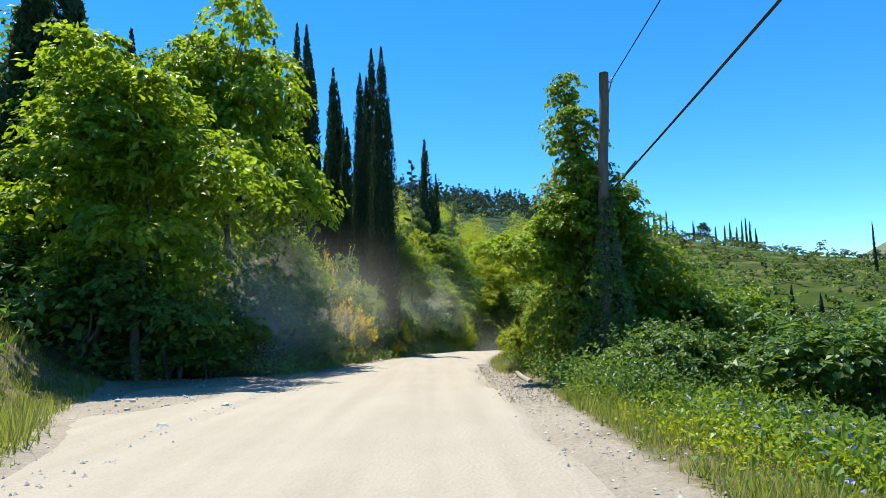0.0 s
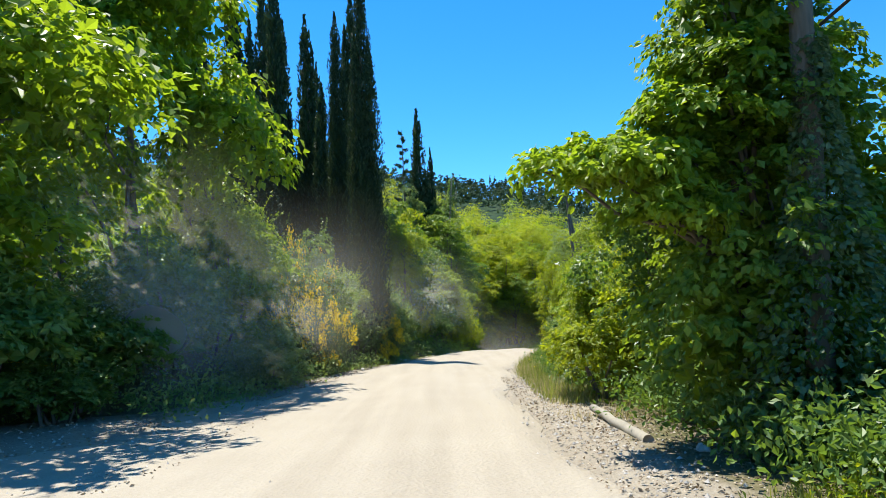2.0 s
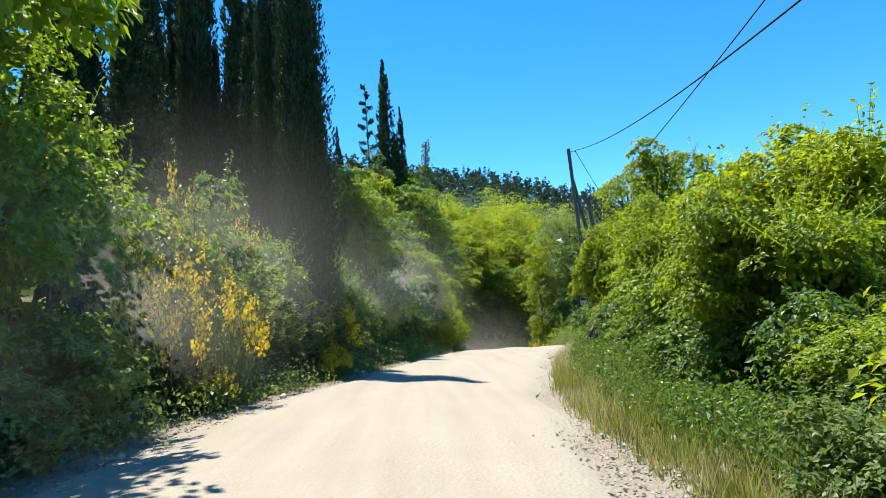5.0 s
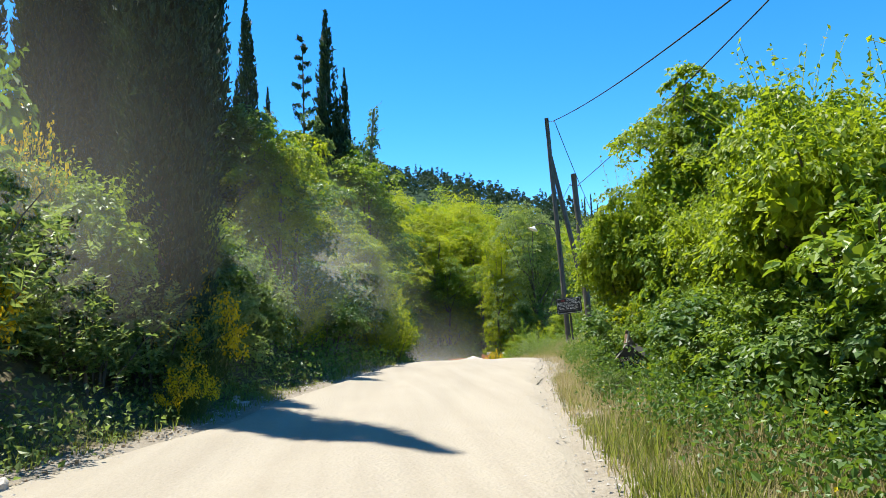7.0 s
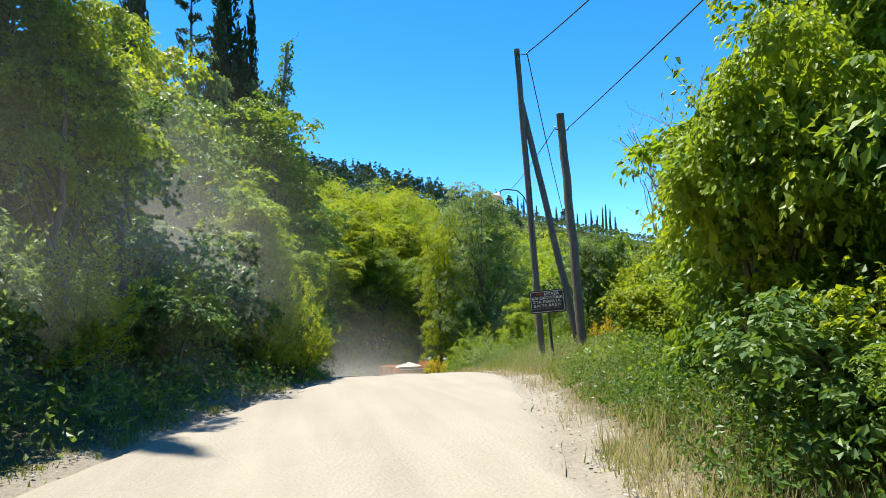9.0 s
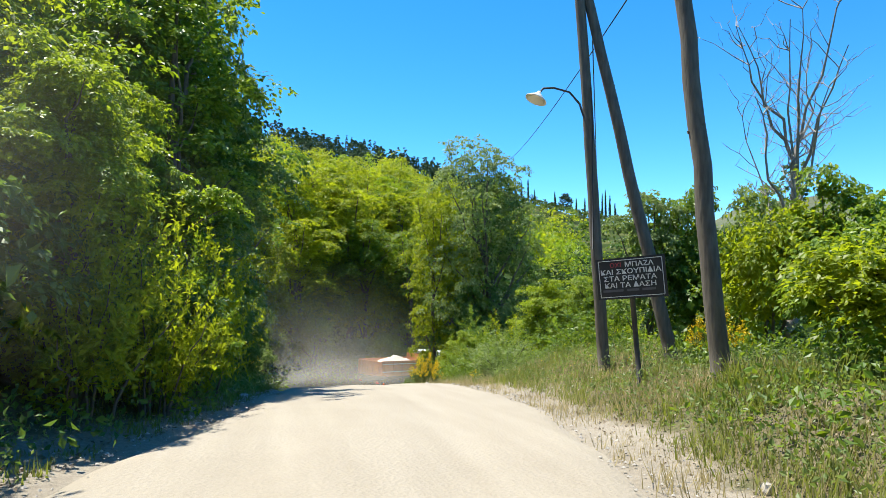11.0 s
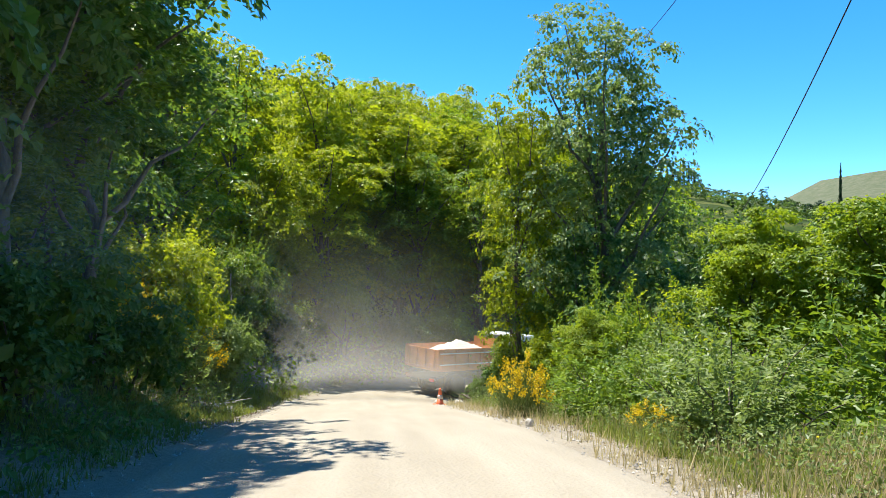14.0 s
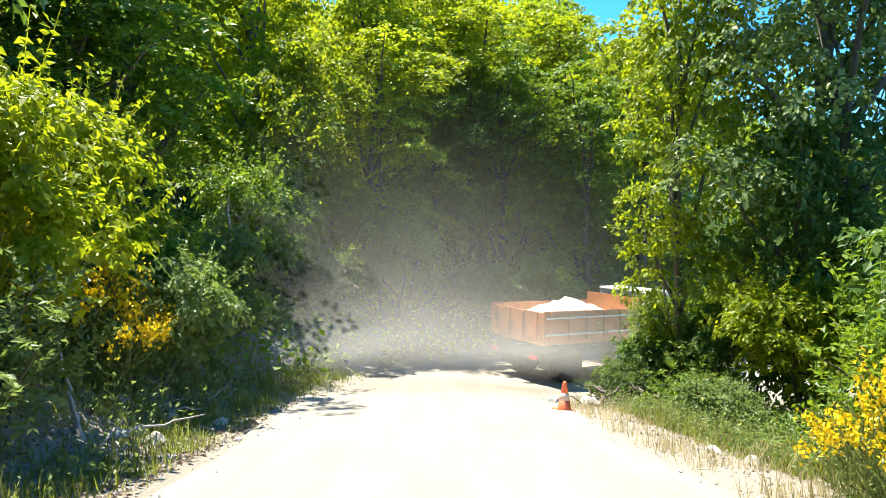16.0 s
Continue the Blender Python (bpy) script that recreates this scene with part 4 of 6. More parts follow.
# the cypresses that stand out along the far ridge: degrees right of straight ahead, metres away, height
for i, (az, away, high) in enumerate([(17.6, 388, 9), (18.3, 392, 10), (18.8, 396, 12), (19.3, 398, 11), (19.8, 394, 12.5), (20.3, 390, 8), (21.9, 388, 9), (23.6, 390, 8), (24.3, 396, 9), (24.7, 390, 10.5), (25.2, 395, 9), (25.6, 388, 12), (25.9, 396, 14), (26.2, 390, 12), (26.6, 392, 9), (34.5, 305, 17), (37.0, 320, 9)]):
    x, y = away * math.sin(radians(az)), away * math.cos(radians(az))
    put(C_FAR[i % 2], x, y, 0.6, 40 * i, 1.3 * high / 18.0)
# the front rows of the wooded slope beyond the bend
slope_rng = np.random.default_rng(33)
for i in range(32):
    x, y = -9 + 4.6 * (i % 7) + 2.0 * (i // 7 % 2) + slope_rng.normal(0, 1.4), 99 + 6.2 * (i // 7) + slope_rng.normal(0, 1.3)
    top = 12.3 + 0.22 * (y - 100) + slope_rng.normal(0, 0.7) - 0.3 * max(0.0, x - 14)
    put_top((T_FAR + T_PLANE[:1])[(i * 3) % 4], 9.0, x, y, slope_rng.uniform(0.85, 1.1), top, 73 * i)
# bushes: model, x, y, size, height factor, turn
for mdl, x, y, s, h, turn in [
    # right of the road
    (S_BRIGHT[0], 2.5, 19.3, 0.6, 0.55, 0), (S_DARK[1], 3.9, 17.0, 0.9, 1.0, 50), (S_DARK[0], 4.8, 14.0, 0.8, 0.6, 90), (S_DARK[1], 4.3, 12.4, 0.7, 0.6, 130), (S_BRIGHT[1], 4.0, 20.5, 0.95, 0.85, 10),
    (S_DARK[1], 6.0, 17.0, 1.2, 1.2, 70), (S_OLIVE[0], 2.9, 21.5, 0.5, 0.4, 0), (S_HERO, 4.3, 22.8, 0.7, 0.5, 200), (S_DARK[0], 6.8, 10.6, 1.0, 0.7, 10), (S_DARK[1], 9.0, 13.0, 1.2, 0.9, 80),
    (S_DARK[0], 12.0, 17.0, 1.4, 1.1, 140), (S_MID[0], 8.5, 20.0, 1.3, 1.1, 30), (S_DARK[0], 13.5, 24.0, 1.5, 1.3, 300), (S_MID[1], 9.5, 26.0, 1.4, 1.3, 100), (S_HERO, 4.9, 25.9, 0.95, 1.0, 60), (S_BRIGHT[0], 6.6, 28.2, 1.15, 1.6, 160), (S_MID[1], 5.3, 34.1, 0.32, 0.26, 0), (S_OLIVE[0], 4.2, 34.5, 0.22, 0.22, 150), (S_MID[2], 5.35, 35.6, 0.4, 0.4, 90), (S_DARK[0], 4.55, 24.0, 0.6, 0.6, 40),
    (S_HERO, 5.5, 30.6, 0.95, 1.15, 10), (S_HERO, 6.6, 34.4, 0.95, 1.1, 250), (S_MID[0], 7.0, 38.4, 1.0, 1.2, 40), (S_MID[2], 6.9, 36.0, 1.0, 1.3, 70), (S_HERO, 6.5, 38.4, 0.8, 1.2, 130), (S_MID[2], 7.9, 40.6, 0.95, 1.15, 0), (S_MID[1], 5.4, 33.0, 0.6, 0.6, 90), (S_BRIGHT[1], 6.2, 37.2, 0.6, 0.6, 190),
    (S_MID[2], 9.4, 38.8, 1.2, 1.2, 90), (S_MID[0], 8.0, 34.0, 1.2, 1.45, 140), (S_DARK[0], 7.6, 30.0, 1.2, 1.3, 0), (S_MID[0], 10.5, 42.5, 1.2, 1.1, 180), (S_BRIGHT[0], 11.0, 47.5, 0.9, 0.7, 30), (S_MID[1], 13.5, 50.5, 1.1, 1.0, 250), (S_BRIGHT[1], 14.2, 54.0, 1.0, 1.2, 10),
    (S_MID[2], 15.5, 57.5, 1.2, 1.3, 60), (S_SPRIG[1], 12.6, 59.0, 0.9, 0.85, 120), (S_SPRIG[1], 13.6, 63.0, 1.2, 1.0, 330), (S_SPRIG[0], 11.0, 63.0, 0.9, 0.7, 20), (S_SPRIG[0], 12.8, 67.9, 1.0, 1.0, 70), (S_SPRIG[1], 12.2, 65.2, 0.9, 0.8, 200), (S_SPRIG[2], 14.0, 60.6, 1.0, 0.8, 10),
    (S_SPRIG[1], 15.0, 66.5, 1.1, 1.2, 20), (S_SPRIG[1], 10.9, 66.6, 0.9, 0.7, 140), (S_SPRIG[1], 11.8, 71.0, 0.9, 0.8, 10), (S_SPRIG[1], 13.0, 70.4, 1.0, 1.1, 100), (S_SPRIG[1], 12.7, 71.6, 1.05, 1.45, 60), (S_SPRIG[2], 14.3, 71.6, 1.1, 1.5, 150), (S_DARK[0], 14.5, 73.0, 1.2, 1.4, 200), (S_MID[0], 18.0, 70.0, 1.5, 1.4, 90),
    # left of the road
    (S_DARK[1], -7.4, 21.0, 1.0, 0.9, 80), (S_MID[1], -6.4, 25.4, 0.9, 0.9, 300), (S_DARK[1], -6.9, 19.2, 0.7, 0.5, 0), (S_OLIVE[0], -5.0, 24.6, 0.7, 0.6, 60), (S_DARK[0], 1.7, 67.2, 0.7, 0.8, 0), (S_MID[2], 0.9, 76.0, 0.8, 0.8, 20), (S_DARK[1], -8.0, 19.0, 1.2, 1.1, 60), (S_DARK[0], -6.6, 23.0, 1.1, 1.1, 120), (S_DARK[1], -10.5, 18.0, 1.3, 1.2, 200), (S_OLIVE[0], -5.6, 27.0, 1.0, 0.9, 10),
    (S_DARK[0], -5.4, 30.9, 1.0, 1.0, 80), (S_SPRIG[0], -5.0, 33.5, 1.1, 1.0, 40), (S_SPRIG[0], -3.4, 36.6, 0.8, 0.7, 240), (S_MID[1], -4.8, 36.5, 0.9, 1.1, 140), (S_OLIVE[0], -3.0, 38.5, 0.8, 0.8, 200), (S_DARK[1], -3.3, 42.0, 1.0, 1.0, 30),
    (S_SPRIG[2], -1.6, 43.8, 0.7, 0.9, 10), (S_DARK[1], -0.8, 46.5, 0.8, 0.8, 60), (S_DARK[0], -0.2, 50.5, 1.0, 1.1, 100), (S_DARK[1], 1.0, 53.5, 0.9, 0.8, 160), (S_DARK[0], 1.2, 57.0, 0.9, 0.9, 220),
    (S_DARK[1], 1.4, 60.5, 0.9, 1.0, 20), (S_SPRIG[2], 0.9, 51.4, 0.9, 1.2, 60), (S_SPRIG[1], 1.5, 53.6, 0.8, 1.1, 110), (S_SPRIG[2], 0.9, 55.4, 0.9, 1.3, 10), (S_SPRIG[2], 2.0, 55.2, 0.8, 1.3, 80), (S_SPRIG[2], 1.6, 52.6, 0.7, 1.1, 210), (S_MID[0], 4.7, 28.6, 0.75, 0.75, 0), (S_DARK[1], 4.5, 26.6, 0.7, 0.6, 50), (S_DARK[0], 4.8, 28.0, 0.75, 0.6, 150), (S_DARK[1], 5.2, 29.8, 0.7, 0.6, 250), (S_DARK[0], 5.3, 32.0, 0.7, 0.55, 350), (S_DARK[1], 6.1, 36.4, 0.7, 0.6, 30), (S_MID[1], 5.0, 31.2, 0.65, 0.6, 240), (S_DARK[0], 5.7, 36.6, 0.6, 0.5, 0), (S_DARK[0], 1.6, 64.0, 0.8, 0.9, 70), (S_BRIGHT[0], 0.6, 72.0, 1.1, 1.2, 10), (S_OLIVE[0], 1.6, 75.0, 1.0, 1.1, 90), (S_OLIVE[0], 1.2, 80.2, 0.8, 0.6, 40),
    (S_OLIVE[0], 2.4, 84.3, 1.1, 1.2, 0), (S_MID[0], 5.6, 86.8, 1.1, 1.3, 120), (S_OLIVE[0], 8.6, 88.6, 1.1, 1.2, 60), (S_MID[1], 11.2, 89.0, 1.1, 1.2, 20), (S_OLIVE[0], 14.5, 90.0, 1.2, 1.3, 80),
    (S_BRIGHT[0], 2.6, 88.5, 1.3, 1.6, 40), (S_MID[2], 6.2, 90.5, 1.4, 1.8, 200), (S_BRIGHT[1], 10.0, 92.0, 1.4, 1.8, 140), (S_MID[0], 1.2, 83.5, 1.3, 1.6, 0), (S_BRIGHT[0], 14.0, 93.5, 1.4, 1.8, 10), (S_MID[1], 17.5, 90.5, 1.3, 1.5, 300),
    (S_OLIVE[0], 11.4, 75.2, 0.55, 0.45, 30), (S_SPRIG[1], 12.0, 77.4, 0.75, 0.6, 10), (S_DARK[0], 12.8, 80.0, 0.9, 1.1, 120), (S_BRIGHT[0], 13.6, 76.0, 1.0, 1.1, 60), (S_OLIVE[0], 11.0, 79.6, 0.55, 0.6, 200), (S_HERO, 12.7, 80.3, 0.8, 0.95, 20), (S_HERO, 14.7, 80.4, 0.9, 1.1, 80),
    (S_OLIVE[0], -6.2, 31.8, 1.3, 1.6, 300), (S_DARK[0], -6.6, 34.5, 1.1, 1.6, 20), (S_SPRIG[0], -4.0, 35.2, 0.9, 0.8, 70), (S_MID[2], -3.8, 40.8, 0.8, 1.1, 10), (S_OLIVE[0], -2.6, 41.2, 0.8, 0.9, 150),
    (S_MID[0], -6.9, 28.5, 1.2, 1.5, 0), (S_SPRIG[0], 1.7, 70.5, 0.8, 0.7, 33), (S_BRIGHT[1], 0.2, 74.5, 1.1, 1.3, 170), (S_OLIVE[0], 0.9, 78.5, 1.1, 1.2, 210)]:
    far = abs(side_of_road(x, y)[0][0]) > (10.5 if 20 < y < 80 and x > 0 else 7.5)
    if h / s > 1.3 and mdl in TALL and not far:
        put(TALL[mdl], x, y, s, turn, h * 3.0 / 4.6)
    else:
        put(COARSE.get(mdl, mdl) if far else mdl, x, y, s, turn, h)
for i, (x, y, s, h) in enumerate([(-5.0, 32.8, 0.9, 1.2), (-2.9, 37.4, 0.8, 1.1), (-4.15, 29.8, 0.42, 0.5), (-5.4, 36.2, 0.8, 1.8), (-5.6, 29.6, 0.8, 1.5), (-6.0, 33.6, 0.7, 2.0), (-6.8, 37.5, 0.8, 1.9), (9.5, 68.5, 0.58, 0.68), (11.3, 71.4, 0.42, 0.4), (10.6, 64.6, 0.32, 0.28),
                                  (11.8, 52.6, 0.5, 0.6), (0.6, 70.8, 0.9, 1.1), (1.4, 73.5, 0.8, 1.0), (-8.0, 20.2, 0.6, 0.8), (-4.4, 30.2, 1.0, 1.5), (-5.3, 31.6, 0.9, 1.6), (-2.5, 35.4, 0.4, 0.5), (0.4, 73.4, 0.6, 1.3)]):
    put(BROOMS[i % 2], x, y, s, 61 * i, h)


# ---- low growth and far woods, too many to count ----
def along(s, d):
    """A point d metres right of the middle line, s metres along it from where the line begins."""
    i = np.clip(np.asarray(s, float), 0, len(MID) - 1)
    k = np.arange(len(MID))
    x, y = np.interp(i, k, MID[:, 0]), np.interp(i, k, MID[:, 1])
    tx, ty = np.interp(i, k, TANGENT[:, 0]), np.interp(i, k, TANGENT[:, 1])
    return x + ty * d, y - tx * d


S0 = 60.0        # the middle line's length before the first eye's place


def undergrowth(name, seed, count, s_range, d_range, high, leaf, mat, label, per=16, keep_off=2.9, wide=0.32):
    """Low tangled growth over a strip beside the road."""
    rng = np.random.default_rng(seed)
    s, d = rng.uniform(*s_range, count) + S0, rng.uniform(*d_range, count)
    x, y = along(s, d)
    keep = np.abs(side_of_road(x, y)[0]) > keep_off
    x, y = x[keep], y[keep]
    z = ground_height(x, y)
    h = high * (0.35 + 0.65 * (0.5 + 0.5 * ripple(x, y, 1.7, seed))) * rng.uniform(0.5, 1.2, len(x))
    idx = np.repeat(np.arange(len(x)), per)
    k = rng.uniform(0, 1, len(idx)) ** 0.6
    c = np.stack([x[idx], y[idx], z[idx] + h[idx] * k], 1) + rng.normal(0, 1, (len(idx), 3)) * np.array([wide, wide, 0.05])
    v, f = leaves(rng, c, unit(rng.normal(0, 1, (len(idx), 3)) + np.array([0, 0, 0.3])), leaf, 0.6, 0.5)
    return tagged(new(name, mesh_of(name, v, f, mat)), label, "undergrowth", kind="stuff")


def grass(name, seed, count, s_range, d_range, high, mat, label, keep_off=2.75, width=0.022, bare=-0.6):
    """Upright blades in tufts over a strip beside the road."""
    rng = np.random.default_rng(seed)
    tufts = count // 9
    s, d = rng.uniform(*s_range, tufts) + S0, rng.uniform(0, 1, tufts)
    d = d_range[0] + (d_range[1] - d_range[0]) * d
    x, y = along(s, d)
    off = side_of_road(x, y)[0]
    keep = (np.abs(off) > keep_off + apron_width(y) * (off < 0)) & (ripple(x, y, 1.3, seed) + 0.5 * ripple(x, y, 0.5, seed) > bare)
    x, y = x[keep], y[keep]
    z = ground_height(x, y)
    idx = np.repeat(np.arange(len(x)), 9)
    n = len(idx)
    base = np.stack([x[idx], y[idx], z[idx] - 0.03], 1) + rng.normal(0, 1, (n, 3)) * np.array([0.09, 0.09, 0])
    tall = np.clip(0.5 + 0.4 * ripple(x, y, 2.1, seed + 1) + 0.35 * ripple(x, y, 0.6, seed), 0.08, 1.3) * rng.uniform(0.6, 1.4, len(x))
    h = high * tall[idx] * rng.uniform(0.35, 1.25, n) + 0.04
    a = rng.uniform(0, 6.283, n)
    bend = rng.uniform(0.1, 0.8, n) * h
    side = np.stack([-np.sin(a), np.cos(a), 0 * a], 1) * (width * rng.uniform(0.6, 1.5, n))[:, None]
    tip = base + np.stack([np.cos(a) * bend, np.sin(a) * bend, h], 1)
    v = np.stack([base - side, base + side, tip], 1).reshape(-1, 3)
    f = np.arange(3 * n).reshape(n, 3)
    return tagged(new(name, mesh_of(name, v, f, mat)), label, "grass", kind="stuff")


def wood(name, seed, count, az, reach, clumps, per, leaf, height, wide, mat, label, conical=0.0, category="woodland", clear=11.0):
    """Many far trees as one mass: each a lumpy clump of leaf sprays. az: degrees from straight ahead; reach: metres away."""
    rng = np.random.default_rng(seed)
    a = np.radians(rng.uniform(*az, count))
    r = np.sqrt(rng.uniform(reach[0] ** 2, reach[1] ** 2, count))
    x, y = r * np.sin(a), r * np.cos(a)
    keep = np.abs(side_of_road(x, y)[0]) > clear
    x, y = x[keep], y[keep]
    n = len(x)
    z = surface(x, y)
    h = height * rng.uniform(0.6, 1.25, n)
    w = wide * rng.uniform(0.7, 1.25, n)
    idx = np.repeat(np.arange(n), clumps)
    u = unit(rng.normal(0, 1, (len(idx), 3)))
    u[:, 2] = np.where(u[:, 2] < -0.5, -u[:, 2], u[:, 2])
    ph = rng.uniform(0, 6.28, (n, 3))
    lump = 1 + 0.4 * np.sin(3.1 * u[:, 0] * 2 + ph[idx, 0]) * np.sin(2.7 * u[:, 1] * 2 + ph[idx, 1]) + 0.18 * np.sin(5 * u[:, 2] + ph[idx, 2])
    rad = (1 if conical else lump) * rng.uniform(0.7, 1.05, len(idx))
    zz = 0.52 + 0.48 * u[:, 2] * rad
    taper = 1 - conical * np.clip(zz, 0, 1)
    c = np.stack([x[idx] + u[:, 0] * rad * w[idx] * taper, y[idx] + u[:, 1] * rad * w[idx] * taper, z[idx] + zz * h[idx]], 1)
    v, f = tufts(rng, c, unit(u * np.array([1, 1, 0.4])), w[idx] * (1 - conical * np.clip(zz, 0, 1)) * rng.uniform(0.24, 0.46, len(idx)), per, leaf, 0.7)
    return tagged(new(name, mesh_of(name, v, f, mat)), label, category, kind="stuff")


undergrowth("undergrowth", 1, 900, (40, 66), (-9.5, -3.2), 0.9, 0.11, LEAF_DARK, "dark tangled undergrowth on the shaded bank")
undergrowth("undergrowth", 20, 700, (64, 84), (-9.5, -3.6), 0.8, 0.09, LEAF_OLIVE, "dusty grey-green undergrowth above the debris", keep_off=3.6)
undergrowth("undergrowth", 19, 900, (19, 42), (-8.5, -3.3), 0.8, 0.10, LEAF_OLIVE, "dusty grey-green undergrowth on the bank")
undergrowth("undergrowth", 10, 700, (17.5, 27), (-13, -5.6), 0.9, 0.12, LEAF_DARK, "dark undergrowth below the first trees", keep_off=7.0)
undergrowth("undergrowth", 2, 700, (8, 70), (-22, -8), 1.6, 0.26, LEAF_DARK, "dark undergrowth between the cypresses", wide=0.6)
undergrowth("brambles", 3, 1800, (4, 50), (4.0, 9.0), 0.75, 0.09, LEAF_MID, "sunlit brambles and weeds on the verge")
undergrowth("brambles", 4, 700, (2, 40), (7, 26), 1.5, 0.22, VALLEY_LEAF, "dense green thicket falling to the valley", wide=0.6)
undergrowth("brambles", 5, 1300, (50, 84), (5.4, 13), 0.8, 0.12, LEAF_MID, "green weeds and brambles beside the road")
undergrowth("brambles", 6, 600, (24, 50), (8, 24), 1.7, 0.24, LEAF_MID, "sunlit thicket beyond the verge", wide=0.6)
undergrowth("undergrowth", 7, 1400, (78, 104), (-18, -3.6), 1.3, 0.2, LEAF_MID, "shaded undergrowth below the wood", wide=0.5)
undergrowth("brambles", 47, 800, (3, 10.5), (4.6, 10), 0.6, 0.085, LEAF_DARK, "leafy green brambles on the verge below the road", per=18)
# the dark leaf colour stands in for shade below the pole and bushes
undergrowth("climbing_weeds", 8, 1300, (10.5, 18), (3.7, 6.8), 1.0, 0.085, LEAF_DARK, "ivy and weeds round the pole's foot, leaf colour darkened for shade")
undergrowth("brambles", 46, 1300, (22, 42), (3.8, 6.5), 0.85, 0.075, LEAF_DARK, "brambles under the roadside bushes, leaf colour darkened for shade", keep_off=3.6)
undergrowth("verge_weeds", 41, 2300, (20, 46), (3.3, 5.6), 0.65, 0.06, LEAF_DARK, "small green weeds among the verge grass", per=16, wide=0.14)
undergrowth("verge_weeds", 42, 2600, (44, 82), (3.6, 7.5), 0.55, 0.06, LEAF_OLIVE, "grey-green weeds and stalks on the verge", per=13, wide=0.16, keep_off=3.4)
undergrowth("verge_weeds", 43, 700, (3, 13), (3.6, 7.5), 0.35, 0.06, LEAF_BRIGHT, "low sunlit weeds on the verge", per=16, wide=0.16)
undergrowth("verge_weeds", 44, 500, (20, 82), (-4.6, -3.0), 0.4, 0.055, LEAF_OLIVE, "dusty weeds along the foot of the bank", per=14, wide=0.14)
undergrowth("brambles", 45, 900, (44, 66), (6.0, 11.0), 0.9, 0.10, LEAF_MID, "green brambles behind the poles")
grass("grass", 11, 45000, (2, 13), (3.3, 7.5), 0.26, GRASS_BLADE, "green verge grass", 3.1, 0.0070)
grass("grass", 17, 27000, (19, 41), (2.8, 4.2), 0.34, GRASS_BLADE, "green verge grass with thin stalks", 2.75, 0.0068)
grass("grass", 12, 70000, (40, 66), (3.4, 7.5), 0.34, GRASS_BLADE, "tall green verge grass", 3.4, 0.0085)
grass("dry_grass", 13, 28000, (17, 82), (2.7, 4.8), 0.34, DRY_BLADE, "dry straw-coloured verge grass", 2.75, 0.0060)
grass("dry_grass", 48, 17000, (19, 41), (2.8, 4.5), 0.36, DRY_BLADE, "dry straw-coloured stalks among the verge grass", 2.75, 0.0060)
grass("dry_grass", 18, 14000, (50, 66), (4.0, 8.0), 0.42, DRY_BLADE, "dry straw-coloured grass on the bank", 3.3, 0.0085)
grass("grass", 14, 40000, (62, 82), (3.6, 7.0), 0.28, GRASS_BLADE, "verge grass by the bend", 3.55, 0.0102)
grass("grass", 15, 60000, (3, 17), (-14.0, -2.6), 0.36, GRASS_BLADE, "lush green grass on the mound", 2.45, 0.0095, -3)
grass("grass", 37, 22000, (64, 82), (-6.5, -3.4), 0.45, GRASS_BLADE, "tall pale grass on the bank", 3.3, 0.0102)
grass("grass", 16, 24000, (20, 82), (-4.4, -2.8), 0.2, GRASS_BLADE, "short grass at the foot of the bank", 2.8, 0.0102)


def scattered(name, seed, count, s_range, d_range, size, mat, label, category, lift=0.02, tall=0.0, keep_off=2.6):
    """Small flat leaves or petals strewn over a strip."""
    rng = np.random.default_rng(seed)
    s, d = rng.uniform(*s_range, count) + S0, rng.uniform(*d_range, count)
    x, y = along(s, d)
    keep = np.abs(side_of_road(x, y)[0]) > keep_off
    x, y = x[keep], y[keep]
    c = np.stack([x, y, ground_height(x, y) + lift + tall * rng.uniform(0.4, 1, len(x))], 1)
    v, f = leaves(rng, c, unit(rng.normal(0, 1, (len(x), 3)) * np.array([1, 1, 0.15])), size, 0.7, 0.8)
    return tagged(new(name, mesh_of(name, v, f, mat)), label, category, kind="stuff")


scattered("leaf_litter", 31, 5200, (11, 25), (2.2, 5.0), 0.042, LITTER, "brown dead leaves strewn on the verge", "litter", 0.01, keep_off=2.2)
scattered("leaf_litter", 32, 6000, (18, 82), (-4.2, -2.7), 0.06, LITTER, "brown dead leaves along the foot of the bank", "litter", 0.01)
scattered("leaf_litter", 33, 4000, (44, 82), (3.0, 5.0), 0.05, LITTER, "dry leaves and straw on the verge", "litter", 0.01)
scattered("leaf_litter", 39, 5000, (69, 78), (-5.5, -2.7), 0.07, LITTER, "grey and brown litter over the roadside debris", "litter", 0.01)
scattered("leaf_litter", 40, 1500, (14, 22), (-9.0, -2.0), 0.05, LITTER, "dead leaves strewn over the apron", "litter", 0.01, keep_off=1.8)
scattered("wildflowers", 34, 160, (3, 9), (4.0, 7.0), 0.07, BLUE_FLOWER, "small blue wildflowers in the verge grass", "flowers", 0.02, 0.4)
scattered("wildflowers", 35, 320, (52, 80), (4.0, 8.0), 0.034, FLOWER, "small yellow wildflowers in the verge grass", "flowers", 0.02, 0.5)
scattered("wildflowers", 36, 120, (20, 36), (3.0, 6.0), 0.04, FLOWER, "small yellow wildflowers among the bushes", "flowers", 0.02, 0.6)

wood("sunlit_wood", 21, 115, (-9, 19), (117, 200), 40, 13, 0.42, 10.0, 3.4, LEAF_BRIGHT, "slope of yellow-green broadleaf trees")
